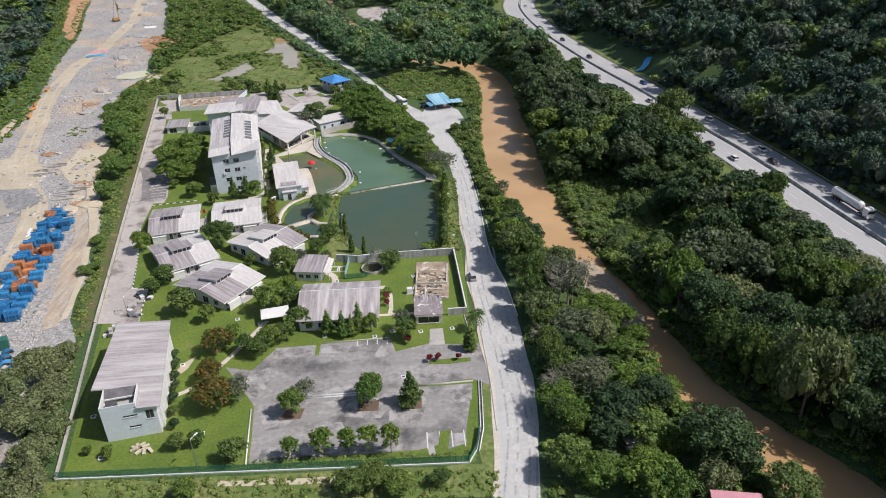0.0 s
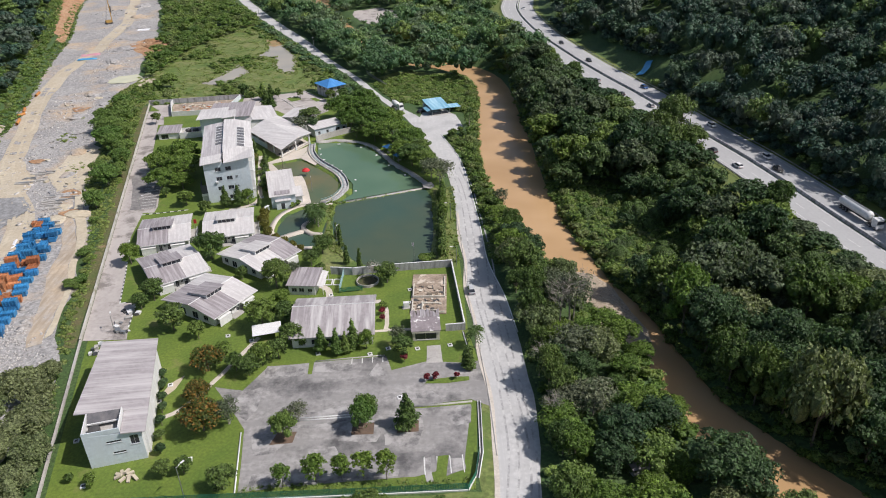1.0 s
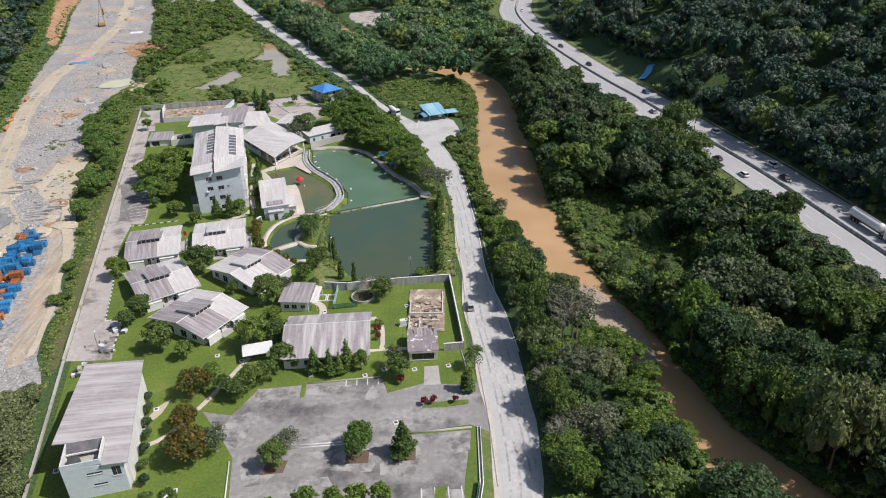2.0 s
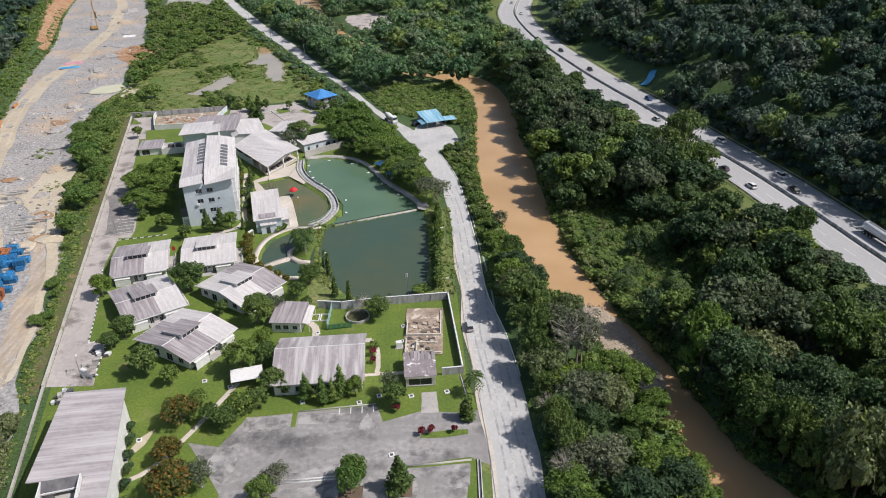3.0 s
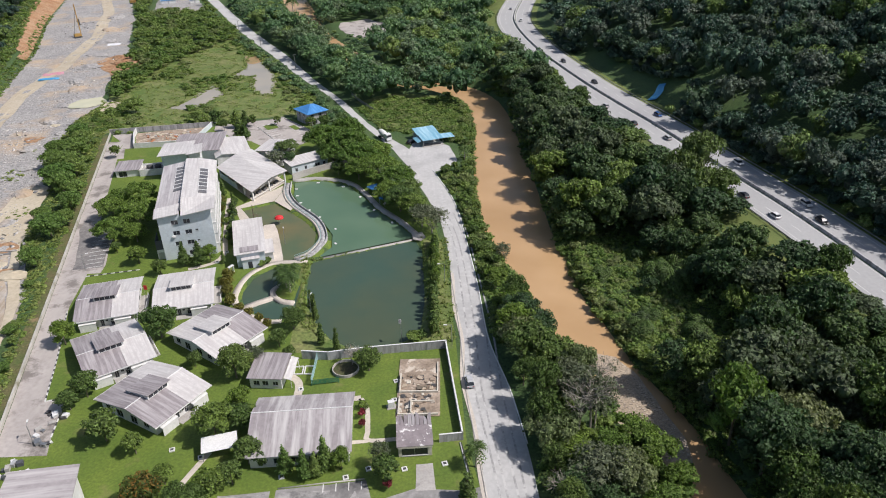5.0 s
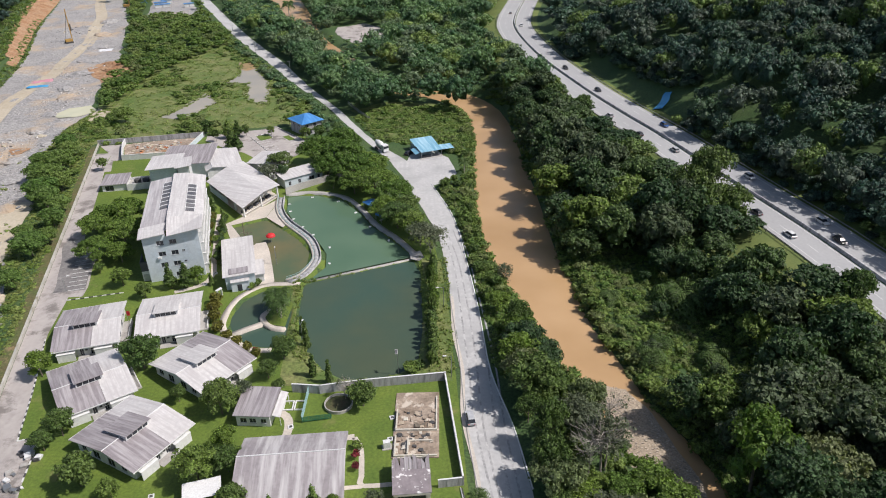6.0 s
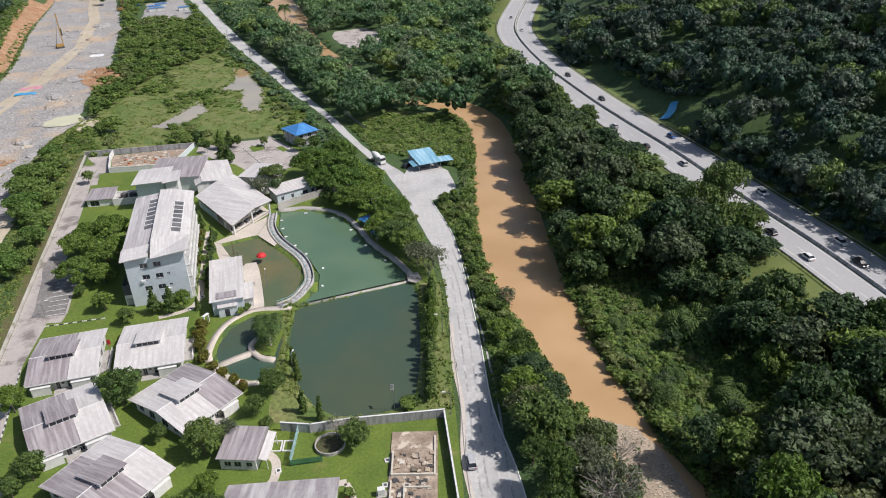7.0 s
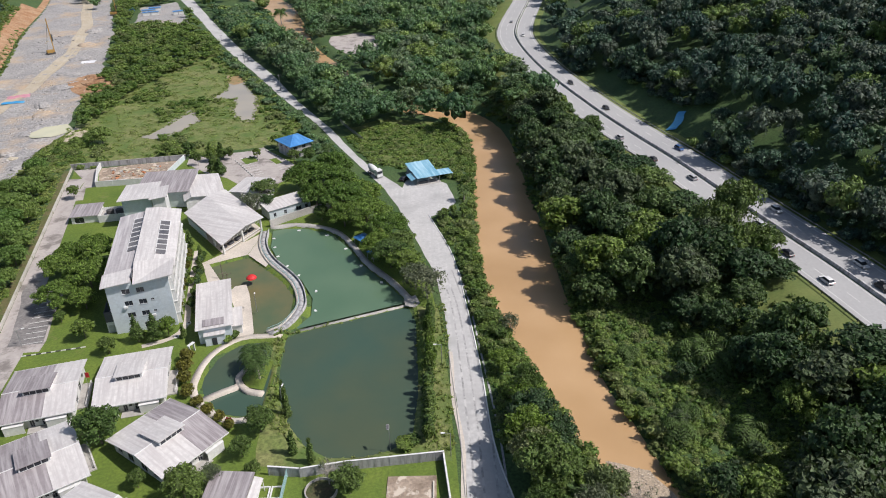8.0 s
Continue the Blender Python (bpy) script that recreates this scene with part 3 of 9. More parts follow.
# ---- roads and ground coverings ----
ROAD_LEFT = [(-22, -160), (-6, -40), (4, 40), (7, 75), (8.8, 93), (10.8, 110), (10.5, 127), (9.4, 147), (7.9, 168), (7.6, 190), (6.4, 219), (5.3, 240), (3, 258), (-4.4, 288), (-13.3, 318), (-31, 357), (-49, 398), (-69.6, 437), (-94, 489), (-127, 557), (-170, 658), (-213, 756), (-300, 950)]
ROAD_RIGHT = [(-14, -160), (2, -40), (12, 40), (15.5, 75), (17, 93), (19.8, 117), (19.7, 133), (19, 151), (17.3, 168), (14.2, 187), (13.3, 212), (11.6, 239), (9.1, 267), (2.4, 295), (-4.6, 314), (-23, 347), (-39, 385), (-60.2, 430), (-84.4, 487), (-116, 553), (-159, 652), (-201, 753), (-288, 950)]
road_l, road_r = spline(ROAD_LEFT, 5.0), spline(ROAD_RIGHT, 5.0)
sheet("road", ragged([tuple(p) for p in road_l], 4, 0.25, False) + ragged([tuple(p) for p in road_r[::-1]], 4, 0.25, False), 0.07, ROADTOP, "dusty pale grey road with worn patches")
sheet("apron", ragged([(-7, 318), (2.9, 293.4), (8.4, 297.6), (12, 304), (9.4, 320.6), (-4, 336)], 3, 0.3), 0.075, ROADTOP, "pale concrete apron beside the road")
band("road_kerb", spline(ROAD_RIGHT[7:14], 3.0), -0.05, 0.25, 0.18, TRIM, "white painted road edging", thick=0.2)
band("road_edging", spline(ROAD_LEFT[5:11], 3.0), -0.3, -0.05, 0.16, CONCRETE, "weathered concrete road edging", thick=0.2)

# motorway
LEFT_EDGE, RIGHT_EDGE = -11.4, 10.6
NORTHWARD = MEDIAN_LINE[::-1]
mline = spline(NORTHWARD, 6.0)
band("carriageway_west", mline, LEFT_EDGE, -0.8, 0.1, HIGHWAY, "sunlit grey motorway carriageway", z=MOTOR_Z)
band("carriageway_east", mline, 0.8, RIGHT_EDGE, 0.1, HIGHWAY, "grey motorway carriageway partly in tree shade", z=MOTOR_Z)
# Dark ground colour here stands in for the barrier's shaded side.
band("median_strip", mline, -0.8, 0.8, 0.1, SCRUB, "dark strip between the carriageways, standing in for barrier shade", z=MOTOR_Z)
for off in (LEFT_EDGE + 1.9, -1.4, 1.4, RIGHT_EDGE - 1.5):
    band("lane_line", mline, off - 0.1, off + 0.1, 0.125, PAINTWHITE, "solid white motorway edge line", z=MOTOR_Z)


def ribbon(name, line, offsets, lift, material, label):
    """A strip along a line that follows the land across its width too."""
    p = np.array(line, float)
    way = np.gradient(p, axis=0)
    way /= np.linalg.norm(way, axis=1)[:, None]
    side = np.stack([way[:, 1], -way[:, 0]], 1)
    rows = [p + side * o for o in offsets]
    v = np.concatenate([np.c_[q, land(q[:, 0], q[:, 1]) + lift] for q in rows])
    n = len(p)
    i = (np.arange(len(offsets) - 1)[:, None] * n + np.arange(n - 1)).ravel()
    tagged(new(name, raw_mesh(name, v, np.stack([i, i + n, i + n + 1, i + 1], 1), material, shade=True)), label, kind="structure")


ribbon("verge_west", mline, np.arange(LEFT_EDGE - 18.7, LEFT_EDGE + 0.1, 1.7), 0.09, VERGE, "mown yellow-green grass bank beside the motorway")
band("verge_east", mline, RIGHT_EDGE, RIGHT_EDGE + 4, 0.05, VERGE, "grass verge at the foot of the hill", on_land=True)


def offset_line(line, off):
    p = np.array(line, float)
    w = np.gradient(p, axis=0)
    w /= np.linalg.norm(w, axis=1)[:, None]
    return p + np.stack([w[:, 1], -w[:, 0]], 1) * off


def dashes(off, group):
    """Broken lane lines as one set of painted marks."""
    line = spline(NORTHWARD, 1.5)
    line = offset_line(line, off)
    bm = bmesh.new()
    run = np.r_[0, np.cumsum(np.linalg.norm(np.diff(line, axis=0), axis=1))]
    for s in np.arange(2, run[-1] - 6, 12.0):
        a, b = (np.array([np.interp(q, run, line[:, k]) for k in (0, 1)]) for q in (s, s + 4.5))
        w = (b - a) / np.linalg.norm(b - a)
        n = np.array([w[1], -w[0]]) * 0.09
        bm.faces.new([bm.verts.new((*q, MOTOR_Z + 0.125)) for q in (a - n, a + n, b + n, b - n)])
    single("lane_dashes", bm, PAINTWHITE, "broken white lane line on the motorway", "road marking", kind="stuff", group=group)


dashes(LEFT_EDGE + 5.6, "lane lines")
dashes(RIGHT_EDGE - 5.4, "lane lines")


def guardrail(off, y_from, y_to, face):
    line = offset_line(spline(NORTHWARD, 4.0), off)
    line = line[(line[:, 1] > y_from) & (line[:, 1] < y_to)]
    rail = thing("guardrail", pose(0, 0, 0), "galvanised steel guardrail along the motorway", "guardrail")
    bm = bmesh.new()
    for a, b in zip(line, line[1:]):
        n = np.array([(b - a)[1], -(b - a)[0]]) / np.linalg.norm(b - a) * 0.04
        for z0, z1 in ((0.45, 0.6), (0.64, 0.8)):
            hexa(bm, [(*(a - n), MOTOR_Z + z0), (*(b - n), MOTOR_Z + z0), (*(b + n), MOTOR_Z + z0), (*(a + n), MOTOR_Z + z0),
                      (*(a - n), MOTOR_Z + z1), (*(b - n), MOTOR_Z + z1), (*(b + n), MOTOR_Z + z1), (*(a + n), MOTOR_Z + z1)])
    part("beam", bm, face, rail)
    post = mesh_from("post", one_box(-0.07, 0.07, -0.07, 0.07, -0.3, 0.75), DARKSTEEL)
    for p in line:
        part("post", post, None, rail).location = (*p, MOTOR_Z + 0.1)


guardrail(LEFT_EDGE - 0.4, 110, 560, STEEL)
guardrail(RIGHT_EDGE + 0.5, 120, 560, STEEL)


def barrier():
    line = offset_line(spline(NORTHWARD, 3.0), 0.0)
    bm = bmesh.new()
    for a, b in zip(line, line[1:]):
        w = (b - a) / np.linalg.norm(b - a)
        n = np.array([w[1], -w[0]])
        for lo, hi, z0, z1 in ((0.42, 0.36, 0.1, 0.32), (0.36, 0.16, 0.32, 1.0)):
            hexa(bm, [(*(a - n * lo), MOTOR_Z + z0), (*(b - n * lo), MOTOR_Z + z0), (*(b + n * lo), MOTOR_Z + z0), (*(a + n * lo), MOTOR_Z + z0),
                      (*(a - n * hi), MOTOR_Z + z1), (*(b - n * hi), MOTOR_Z + z1), (*(b + n * hi), MOTOR_Z + z1), (*(a + n * hi), MOTOR_Z + z1)])
    # A dark wall colour carries the barrier's shadow side.
    single("median_barrier", bm, DARKWALL, "concrete median barrier, its shadow side put into a dark colour", "barrier", kind="structure")


barrier()

# building site
sheet("site_ground", ragged(SITE, 5, 1.6), 0.1, RUBBLE, "pale grey crushed rock of a cleared building site", step=3.5)
track = spline([(-122, 120), (-123.6, 160), (-128.6, 189), (-137, 220), (-145, 235), (-159.4, 256), (-172, 284), (-186, 328), (-199, 366), (-208, 404), (-214, 470), (-226, 552), (-254.6, 650), (-290, 740), (-330, 840)], 5)
band("site_track", track + np.c_[0.8 * np.sin(track[:, 1] * 0.07), np.zeros(len(track))], -4.2, 4.2, 0.24, TRACK, "yellow-brown haul road worn into the rock fill", on_land=True)
for off in (-2.2, 1.6):
    band("site_rut", offset_line(track, off), -0.5, 0.5, 0.27, SAND, "pale wheel rut in the haul road", on_land=True, kind="stuff")
sheet("site_junction", ragged([(-176, 268), (-164, 276), (-154, 262), (-146, 243), (-152, 236), (-163, 244), (-172, 254)], 3, 1.4), 0.23, TRACK, "worn sandy turning place on the fill", step=4)
sheet("clay_patch", ragged([(-160, 402), (-151, 396), (-151, 386), (-154, 378), (-158, 386)], 2, 0.6), 0.3, SAND, "bare sandy patch beside the pool", step=3)
cut = spline([(-188, 280), (-191, 305), (-201, 344), (-226, 421), (-252, 512), (-287, 607), (-321, 721), (-345, 790)], 5)
band("cut_bank", cut[2:10], -1.6, 0.9, 0.5, BANKSOIL, "bare soil bank at the foot of the hillside", on_land=True)
band("cut_bank", cut[43:], -3.0, 1.6, 0.6, CLAY, "bare orange clay bank at the foot of the hillside", on_land=True)
sheet("clay_slope", ragged([(-250, 506), (-268, 560), (-288, 607), (-304, 655), (-322, 720), (-334, 720), (-315, 655), (-297, 603), (-276, 554), (-256, 506)], 4, 1.2), 0.6, CLAY, "bare orange clay slope above the site", step=2.5)
sheet("clay_heap_ground", ragged([(-176, 450), (-166, 462), (-172, 492), (-192, 500), (-196, 478)], 4, 1.5), 0.25, CLAY, "patch of red-brown excavated clay", step=6)
sheet("striped_bank", ragged([(-97.6, 152), (-100.6, 166), (-105, 183), (-113.6, 209), (-123, 226), (-131, 246), (-138, 250), (-129, 230), (-119.6, 213), (-113.4, 193), (-105.6, 163), (-101, 150)], 4, 0.7), 0.22, BANKSOIL, "terraced tan soil bank below the crates", step=4)
sheet("bank_path", ragged([(-96.8, 156), (-98.8, 166), (-103.4, 183), (-111.4, 211), (-121.6, 232), (-128, 247), (-130, 245.6), (-123, 228), (-113.4, 208.6), (-105, 182), (-100.4, 166), (-98, 154)], 4, 0.4), 0.3, SAND, "sandy path between the fill and the green strip", step=4)
for x, y, r in ((-131, 243.6, 3.6), (-123, 227, 3.4), (-158, 276, 3), (-170, 345, 4)):
    sheet("clay_patch", ragged([(x + r * math.cos(a) * (1 + 0.3 * math.sin(3 * a + x)), y + r * math.sin(a)) for a in np.linspace(0, 5.9, 12)], 2, 0.5), 0.34, CLAY, "patch of orange-tan clay on the fill", step=3)
sheet("wall_strip", ragged([(-89, 150), (-101.6, 201), (-121.4, 280), (-138.6, 348), (-141.4, 348), (-124.2, 281), (-104.4, 201), (-92, 150)], 5, 0.5), 0.06, DRYSTRIP, "brownish weedy strip along the wall", step=8)
sheet("sand_flat", ragged([(-126, 248), (-133, 270), (-140, 292), (-150, 292), (-147, 262), (-138, 246)], 4, 1.2), 0.2, SAND, "pale sandy flat with shallow mud", step=6)
sheet("site_pool", ragged([(-177, 393), (-174, 404), (-165, 407), (-159, 398), (-164, 388), (-172, 387)], 2, 0.7), 0.35, PUDDLE, "milky yellow rainwater pool on the site", step=3)
sheet("pit_rim", ragged([(-160, 224), (-158, 240), (-146, 241), (-138, 228), (-142, 214), (-153, 211)], 3, 0.8), 0.3, DARKRUBBLE, "dark grey rim of wet rock round the settling pool", step=4)
flat_water("quarry_pool", ragged([(-155, 226), (-154, 236), (-147, 236), (-143, 227), (-146, 219), (-152, 217)], 2, 0.5), 0.45, SILT, "grey settling pool on the site")

for k, off in enumerate((2.0, 3.7, 6.0, 7.6)):
    line = spline([(x + off, y) for x, y in ROAD_LEFT[3:13]], 3.0)
    band("wheel_track", line + np.c_[0.35 * np.sin(line[:, 1] * 0.06 + k), np.zeros(len(line))], -0.22, 0.22, 0.085, TYREMARK, "dark worn wheel track along the road", kind="stuff")
shoulder = spline(ROAD_LEFT[4:11], 2.0)
band("road_shoulder", shoulder + np.c_[0.35 * np.sin(shoulder[:, 1] * 0.21), np.zeros(len(shoulder))], -0.7, 0.3, 0.09, PALE, "pale dusty shoulder beside the road")

# meadow north of the compound
sheet("meadow", ragged([(-165, 330), (-140, 352), (-96, 361), (-60, 368), (-53, 392), (-75, 434), (-100, 488), (-128, 545), (-165, 520), (-172, 460), (-160, 400)], 5, 1.5), 0.04, MEADOW, "rough wild grass with wet hollows", step=12)
MARSH = [(-107.2, 441.1), (-102.7, 457.2), (-108, 485.6), (-100, 484.5), (-91.1, 460.1), (-81.9, 437.9), (-76.8, 400.9), (-84.9, 403.9), (-91.8, 420.1), (-93.9, 439.4)]
HOLLOW = [(-124.3, 384.2), (-118.8, 396), (-111.4, 422.4), (-102.2, 405.9), (-107.1, 391.5), (-116.3, 381.6)]
flat_water("marsh_water", ragged(HOLLOW, 3, 1.2), 0.1, SILT, "shallow grey water in the grass")
flat_water("marsh_pool", ragged(MARSH, 3, 1.2), 0.1, SILT, "shallow silty water in the grass")
sheet("river_meadow", ragged([(3, 340), (-16, 347), (-34, 385), (-18, 398), (8, 392), (16, 368), (14, 345)], 4, 1.0), 0.05, MEADOW, "bright wild grass beside the river", step=6)
sheet("clearing", ragged([(-62, 566), (-60, 578), (-42, 590), (-23, 568), (-23, 527), (-47, 530)], 4, 1.5), 0.15, SERVICE, "grey bare clearing in the woods", step=10)
sheet("silt_bar", ragged([(-105, 470), (-107.6, 486), (-100, 485), (-95, 472), (-100, 466)], 2, 1.0), 0.14, WETCLAY, "orange silt at the head of the marsh pool")
SHOAL = [(35.8, 184), (38.4, 174), (39.4, 166), (38.6, 156), (42, 148.6), (46.4, 143), (50.4, 143.6), (52.2, 152.5), (50, 160.7), (47.4, 170.9), (44.2, 181)]
sheet("gravel_shoal", ragged(SHOAL, 2, 0.7), -1.94, GRAVEL, "pale stony shoal at the river's bend")

# compound
FENCE_SW, FENCE_NW = (-74.6, 100.2), (-138.7, 349.2)
sheet("lawn", [(-73.6, 101), (-104, 219), (-137, 347), (-60, 362), (-50, 350), (-20, 299), (1, 262), (5, 225), (6.3, 184), (7, 152), (8.8, 140), (6, 101.8)], 0.03, LAWN, "bright green mown lawn of the compound", step=1.5)
sheet("pond_bank", ragged([(5.5, 183.5), (6, 205), (4.2, 238), (-1.5, 240), (0.6, 218), (0.8, 200), (-1, 190), (-7, 185.4), (-20, 184.6), (-27, 188), (-31, 196), (-33.8, 206), (-35.4, 228), (-37, 226), (-36.2, 205), (-33.5, 184), (-15.6, 182.8)], 2, 0.3), 0.09, MEADOW, "long wild grass on the pond's banks", step=1.5)
sheet("roadside_bank", ragged([(6.6, 101), (6.2, 104), (8, 112), (8.6, 127), (10.2, 127), (10.4, 110), (8.5, 93), (-74, 92), (-76, 99.4)], 3, 0.4), 0.04, MEADOW, "rough grass outside the fence", step=8)
sheet("dirt_strip", ragged([(-43, 97.2), (-20, 97.4), (-20, 99), (-43, 98.8)], 3, 0.5), 0.06, SAND, "bare sandy strip outside the fence")
sheet("car_park", ragged([(-50.5, 133.5), (-44, 132), (-39.8, 140.3), (-30.5, 141.2), (-30.4, 137), (-29.4, 137), (-29.4, 141.4), (-12.8, 143), (-11.2, 137.6), (-7.5, 139), (-3.2, 140.6), (6.3, 139.4), (11, 141), (11, 124), (6.4, 126.8), (-6, 125.2), (-6, 124.4), (6.2, 125.2), (4.2, 108.4),
      (-5.2, 105.4), (-31.7, 103.6), (-38.2, 102.6), (-40.8, 119.4), (-45, 126)], 3, 0.12), 0.06, PARKING, "stained concrete car park with dark patches")
# Ragged darker patches along the bays and round the tree beds.
DARKPATCH = surface("dark_car_park_patch", (0.17, 0.165, 0.165), (0.26, 0.252, 0.248), large=0.35, fine=1.3, amount=1.4, bump=0.1, rough=0.95, stain=(0.37, 0.357, 0.348), stain_scale=0.3, stain_at=(0.4, 0.6))
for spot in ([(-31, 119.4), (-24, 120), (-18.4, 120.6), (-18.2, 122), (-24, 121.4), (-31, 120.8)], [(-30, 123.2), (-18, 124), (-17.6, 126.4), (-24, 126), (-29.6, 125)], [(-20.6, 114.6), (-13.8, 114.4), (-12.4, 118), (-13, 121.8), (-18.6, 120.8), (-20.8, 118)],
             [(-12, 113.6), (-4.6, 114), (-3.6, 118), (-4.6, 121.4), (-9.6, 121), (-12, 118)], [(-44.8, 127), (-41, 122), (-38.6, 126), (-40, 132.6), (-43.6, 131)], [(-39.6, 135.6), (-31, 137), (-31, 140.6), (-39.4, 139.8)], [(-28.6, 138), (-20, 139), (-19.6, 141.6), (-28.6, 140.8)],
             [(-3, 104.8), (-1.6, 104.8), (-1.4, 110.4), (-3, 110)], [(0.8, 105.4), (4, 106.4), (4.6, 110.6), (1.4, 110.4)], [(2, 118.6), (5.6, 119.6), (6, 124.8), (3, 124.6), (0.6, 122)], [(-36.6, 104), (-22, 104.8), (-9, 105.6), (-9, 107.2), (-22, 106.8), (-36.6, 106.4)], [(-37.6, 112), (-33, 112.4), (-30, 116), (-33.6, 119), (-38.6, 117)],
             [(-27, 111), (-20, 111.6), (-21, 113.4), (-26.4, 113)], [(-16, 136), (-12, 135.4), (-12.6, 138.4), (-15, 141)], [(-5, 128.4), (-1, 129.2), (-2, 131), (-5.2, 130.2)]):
    sheet("dark_patch", ragged(spot, 0.7, 0.8), 0.066, DARKPATCH, "dark patch on the car park", kind="stuff")
sheet("entrance_island", ragged([(-3.6, 132.6), (-3, 133.8), (3, 134.6), (6.4, 134.6), (6.4, 133.2), (1, 132.4)], 1.5, 0.1), 0.1, LAWN, "small grass island at the entrance")
sheet("bed_island", [(-34.8, 114.8), (-30.2, 115.2), (-29.8, 118.4), (-33.6, 118.6)], 0.1, SOIL, "earth bed under a car park tree")
sheet("bed_island", [(-18.6, 117), (-14, 117), (-14, 120.4), (-18.4, 120.4)], 0.1, SOIL, "earth bed under a car park tree")
sheet("bed_island", [(-9.2, 117.2), (-4.8, 117.4), (-4.8, 120.6), (-9, 120.6)], 0.1, SOIL, "earth bed under a car park tree")
sheet("grass_island", [(-1.4, 105), (0.6, 105.2), (1.2, 110.6), (-1, 110.4)], 0.1, LAWN, "narrow grass island between parking bays")
for k in range(2):
    band("bed_kerb", [(-30, 121.6 + 0.7 * k), (-24, 122 + 0.7 * k), (-17.8, 122.4 + 0.7 * k)], -0.1, 0.1, 0.22, TRIM, "white kerb of the parking row", thick=0.22)
rows = np.unique(np.concatenate([np.arange(152.8, 339, 2.0), [169.6, 169.7, 225.9, 226, 255.9, 256]]))
inner_edge = np.interp(rows, [152.8, 157.3, 169.6, 169.7, 187, 208, 224.4, 225.9, 226, 231, 241.6, 255.9, 256, 272, 302, 331, 338], [-77.4, -78.7, -80.8, -85.4, -90.2, -96.6, -98.7, -99, -95.2, -95.6, -98.6, -101.6, -107.4, -112, -120, -128, -128.6])
outer_edge = -88.6 - 0.2549 * (rows - 152.6) + 0.35
road_v = np.concatenate([np.c_[outer_edge, rows, np.full(len(rows), 0.06)], np.c_[inner_edge, rows, np.full(len(rows), 0.06)]])
i = np.arange(len(rows) - 1)
tagged(new("service_road", raw_mesh("service_road", road_v, np.stack([i, i + len(rows), i + len(rows) + 1, i + 1], 1), SERVICE)), "grimy concrete service road inside the wall", kind="structure")
# Dark asphalt tone that also holds the shade lying over the bays.
BAYTAR = surface("worn_shaded_asphalt", (0.2, 0.19, 0.185), (0.28, 0.265, 0.255), large=0.2, fine=1.2, amount=1.3, bump=0.15, rough=0.9, stain=(0.38, 0.355, 0.335), stain_scale=0.15, stain_at=(0.56, 0.7))
sheet("bay_paving", ragged([(-95.9, 229.6), (-98.6, 240.6), (-102, 255.2), (-108, 256.6), (-114, 262), (-113, 255), (-107.6, 240), (-104.4, 228.4)], 2, 0.3), 0.064, BAYTAR, "worn dark asphalt under the parking bays, shade in its colour")
sheet("north_car_park", ragged([(-94.6, 356.6), (-83, 360.4), (-71.2, 362.4), (-66.1, 366.6), (-50.2, 345.5), (-49.6, 331), (-56, 323), (-63, 322), (-74, 334), (-84, 341), (-93.6, 350)], 3, 0.3), 0.06, SERVICE, "pale concrete car park behind the halls")
sheet("grass_island", [(-72.7, 353.4), (-68.2, 356.1), (-65.2, 350.7), (-69.3, 347.4)], 0.12, LAWN, "small grass island between the parking bays")
sheet("grass_island", [(-61, 352), (-58.6, 353.4), (-55, 348), (-57.2, 346.6)], 0.12, LAWN, "small grass island at the car park's edge")
sheet("hall_terrace", [(-61.4, 273), (-66, 268), (-63.4, 267.2), (-53.2, 272.2), (-50.6, 288)], 0.07, PALE, "pale pinkish paved terrace by the pond")
sheet("pond_terrace", [(-50.5, 288), (-53.1, 272.2), (-46.2, 264.2), (-45.6, 266.4), (-49.6, 276.6)], 0.07, PALE, "pale paving at the head of the paddling pond")
sheet("pool_deck", [(-66, 268), (-60, 253.4), (-56.4, 254.6), (-63.5, 267.1)], 0.075, PALE, "pale pinkish paved strip beside the pool house")
band("garden_path", spline([(-69.6, 276), (-67.1, 262.4), (-65.1, 252.6), (-63.4, 244), (-61.6, 235), (-63.6, 229.6), (-70, 226.4)], 2), -0.8, 0.8, 0.08, PALE, "pale stepping path through shrubs")
sheet("pool_path", [(-54, 250.4), (-52.9, 253.7), (-49.9, 254.4), (-48.2, 250), (-47.2, 246.6), (-44.9, 238), (-43, 230.4), (-43.6, 227.6), (-46.6, 227), (-48, 232), (-50.4, 242)], 0.1, PALE, "pale paved terrace beside the pool house")
band("round_path", spline([(-35.6, 228.4), (-40, 228.8), (-46, 228), (-51.4, 222), (-53, 213), (-51.8, 207), (-48, 202), (-42.4, 198), (-38, 197.8)], 2), -0.9, 0.9, 0.12, PALE, "curved pale paved path round the garden pond", thick=1.4)
band("pond_crossing", [(-50, 204.6), (-46, 207.4), (-41.6, 210)], -0.8, 0.8, 0.12, PALE, "straight pale paved crossing over the pond", thick=1.4)
band("crossing_ring", spline([(-41.4, 216), (-43, 213), (-42, 210), (-39.6, 207.6), (-36.2, 206.6)], 1), -0.7, 0.7, 0.13, PALE, "curved pale crossing round the palm island", thick=1.4)
sheet("palm_island", ragged([(-41, 216.4), (-42.2, 212.4), (-40.4, 209), (-36.4, 207.6), (-35.8, 219), (-38.8, 219.4)], 1.5, 0.1), 0.0, LAWN, "round planted island of palms")
band("lawn_path", spline([(-61.6, 122.6), (-56, 126.4), (-51, 136), (-47, 146), (-44.6, 152)], 1.5), -0.6, 0.6, 0.07, PALE, "narrow concrete path across the lawn")
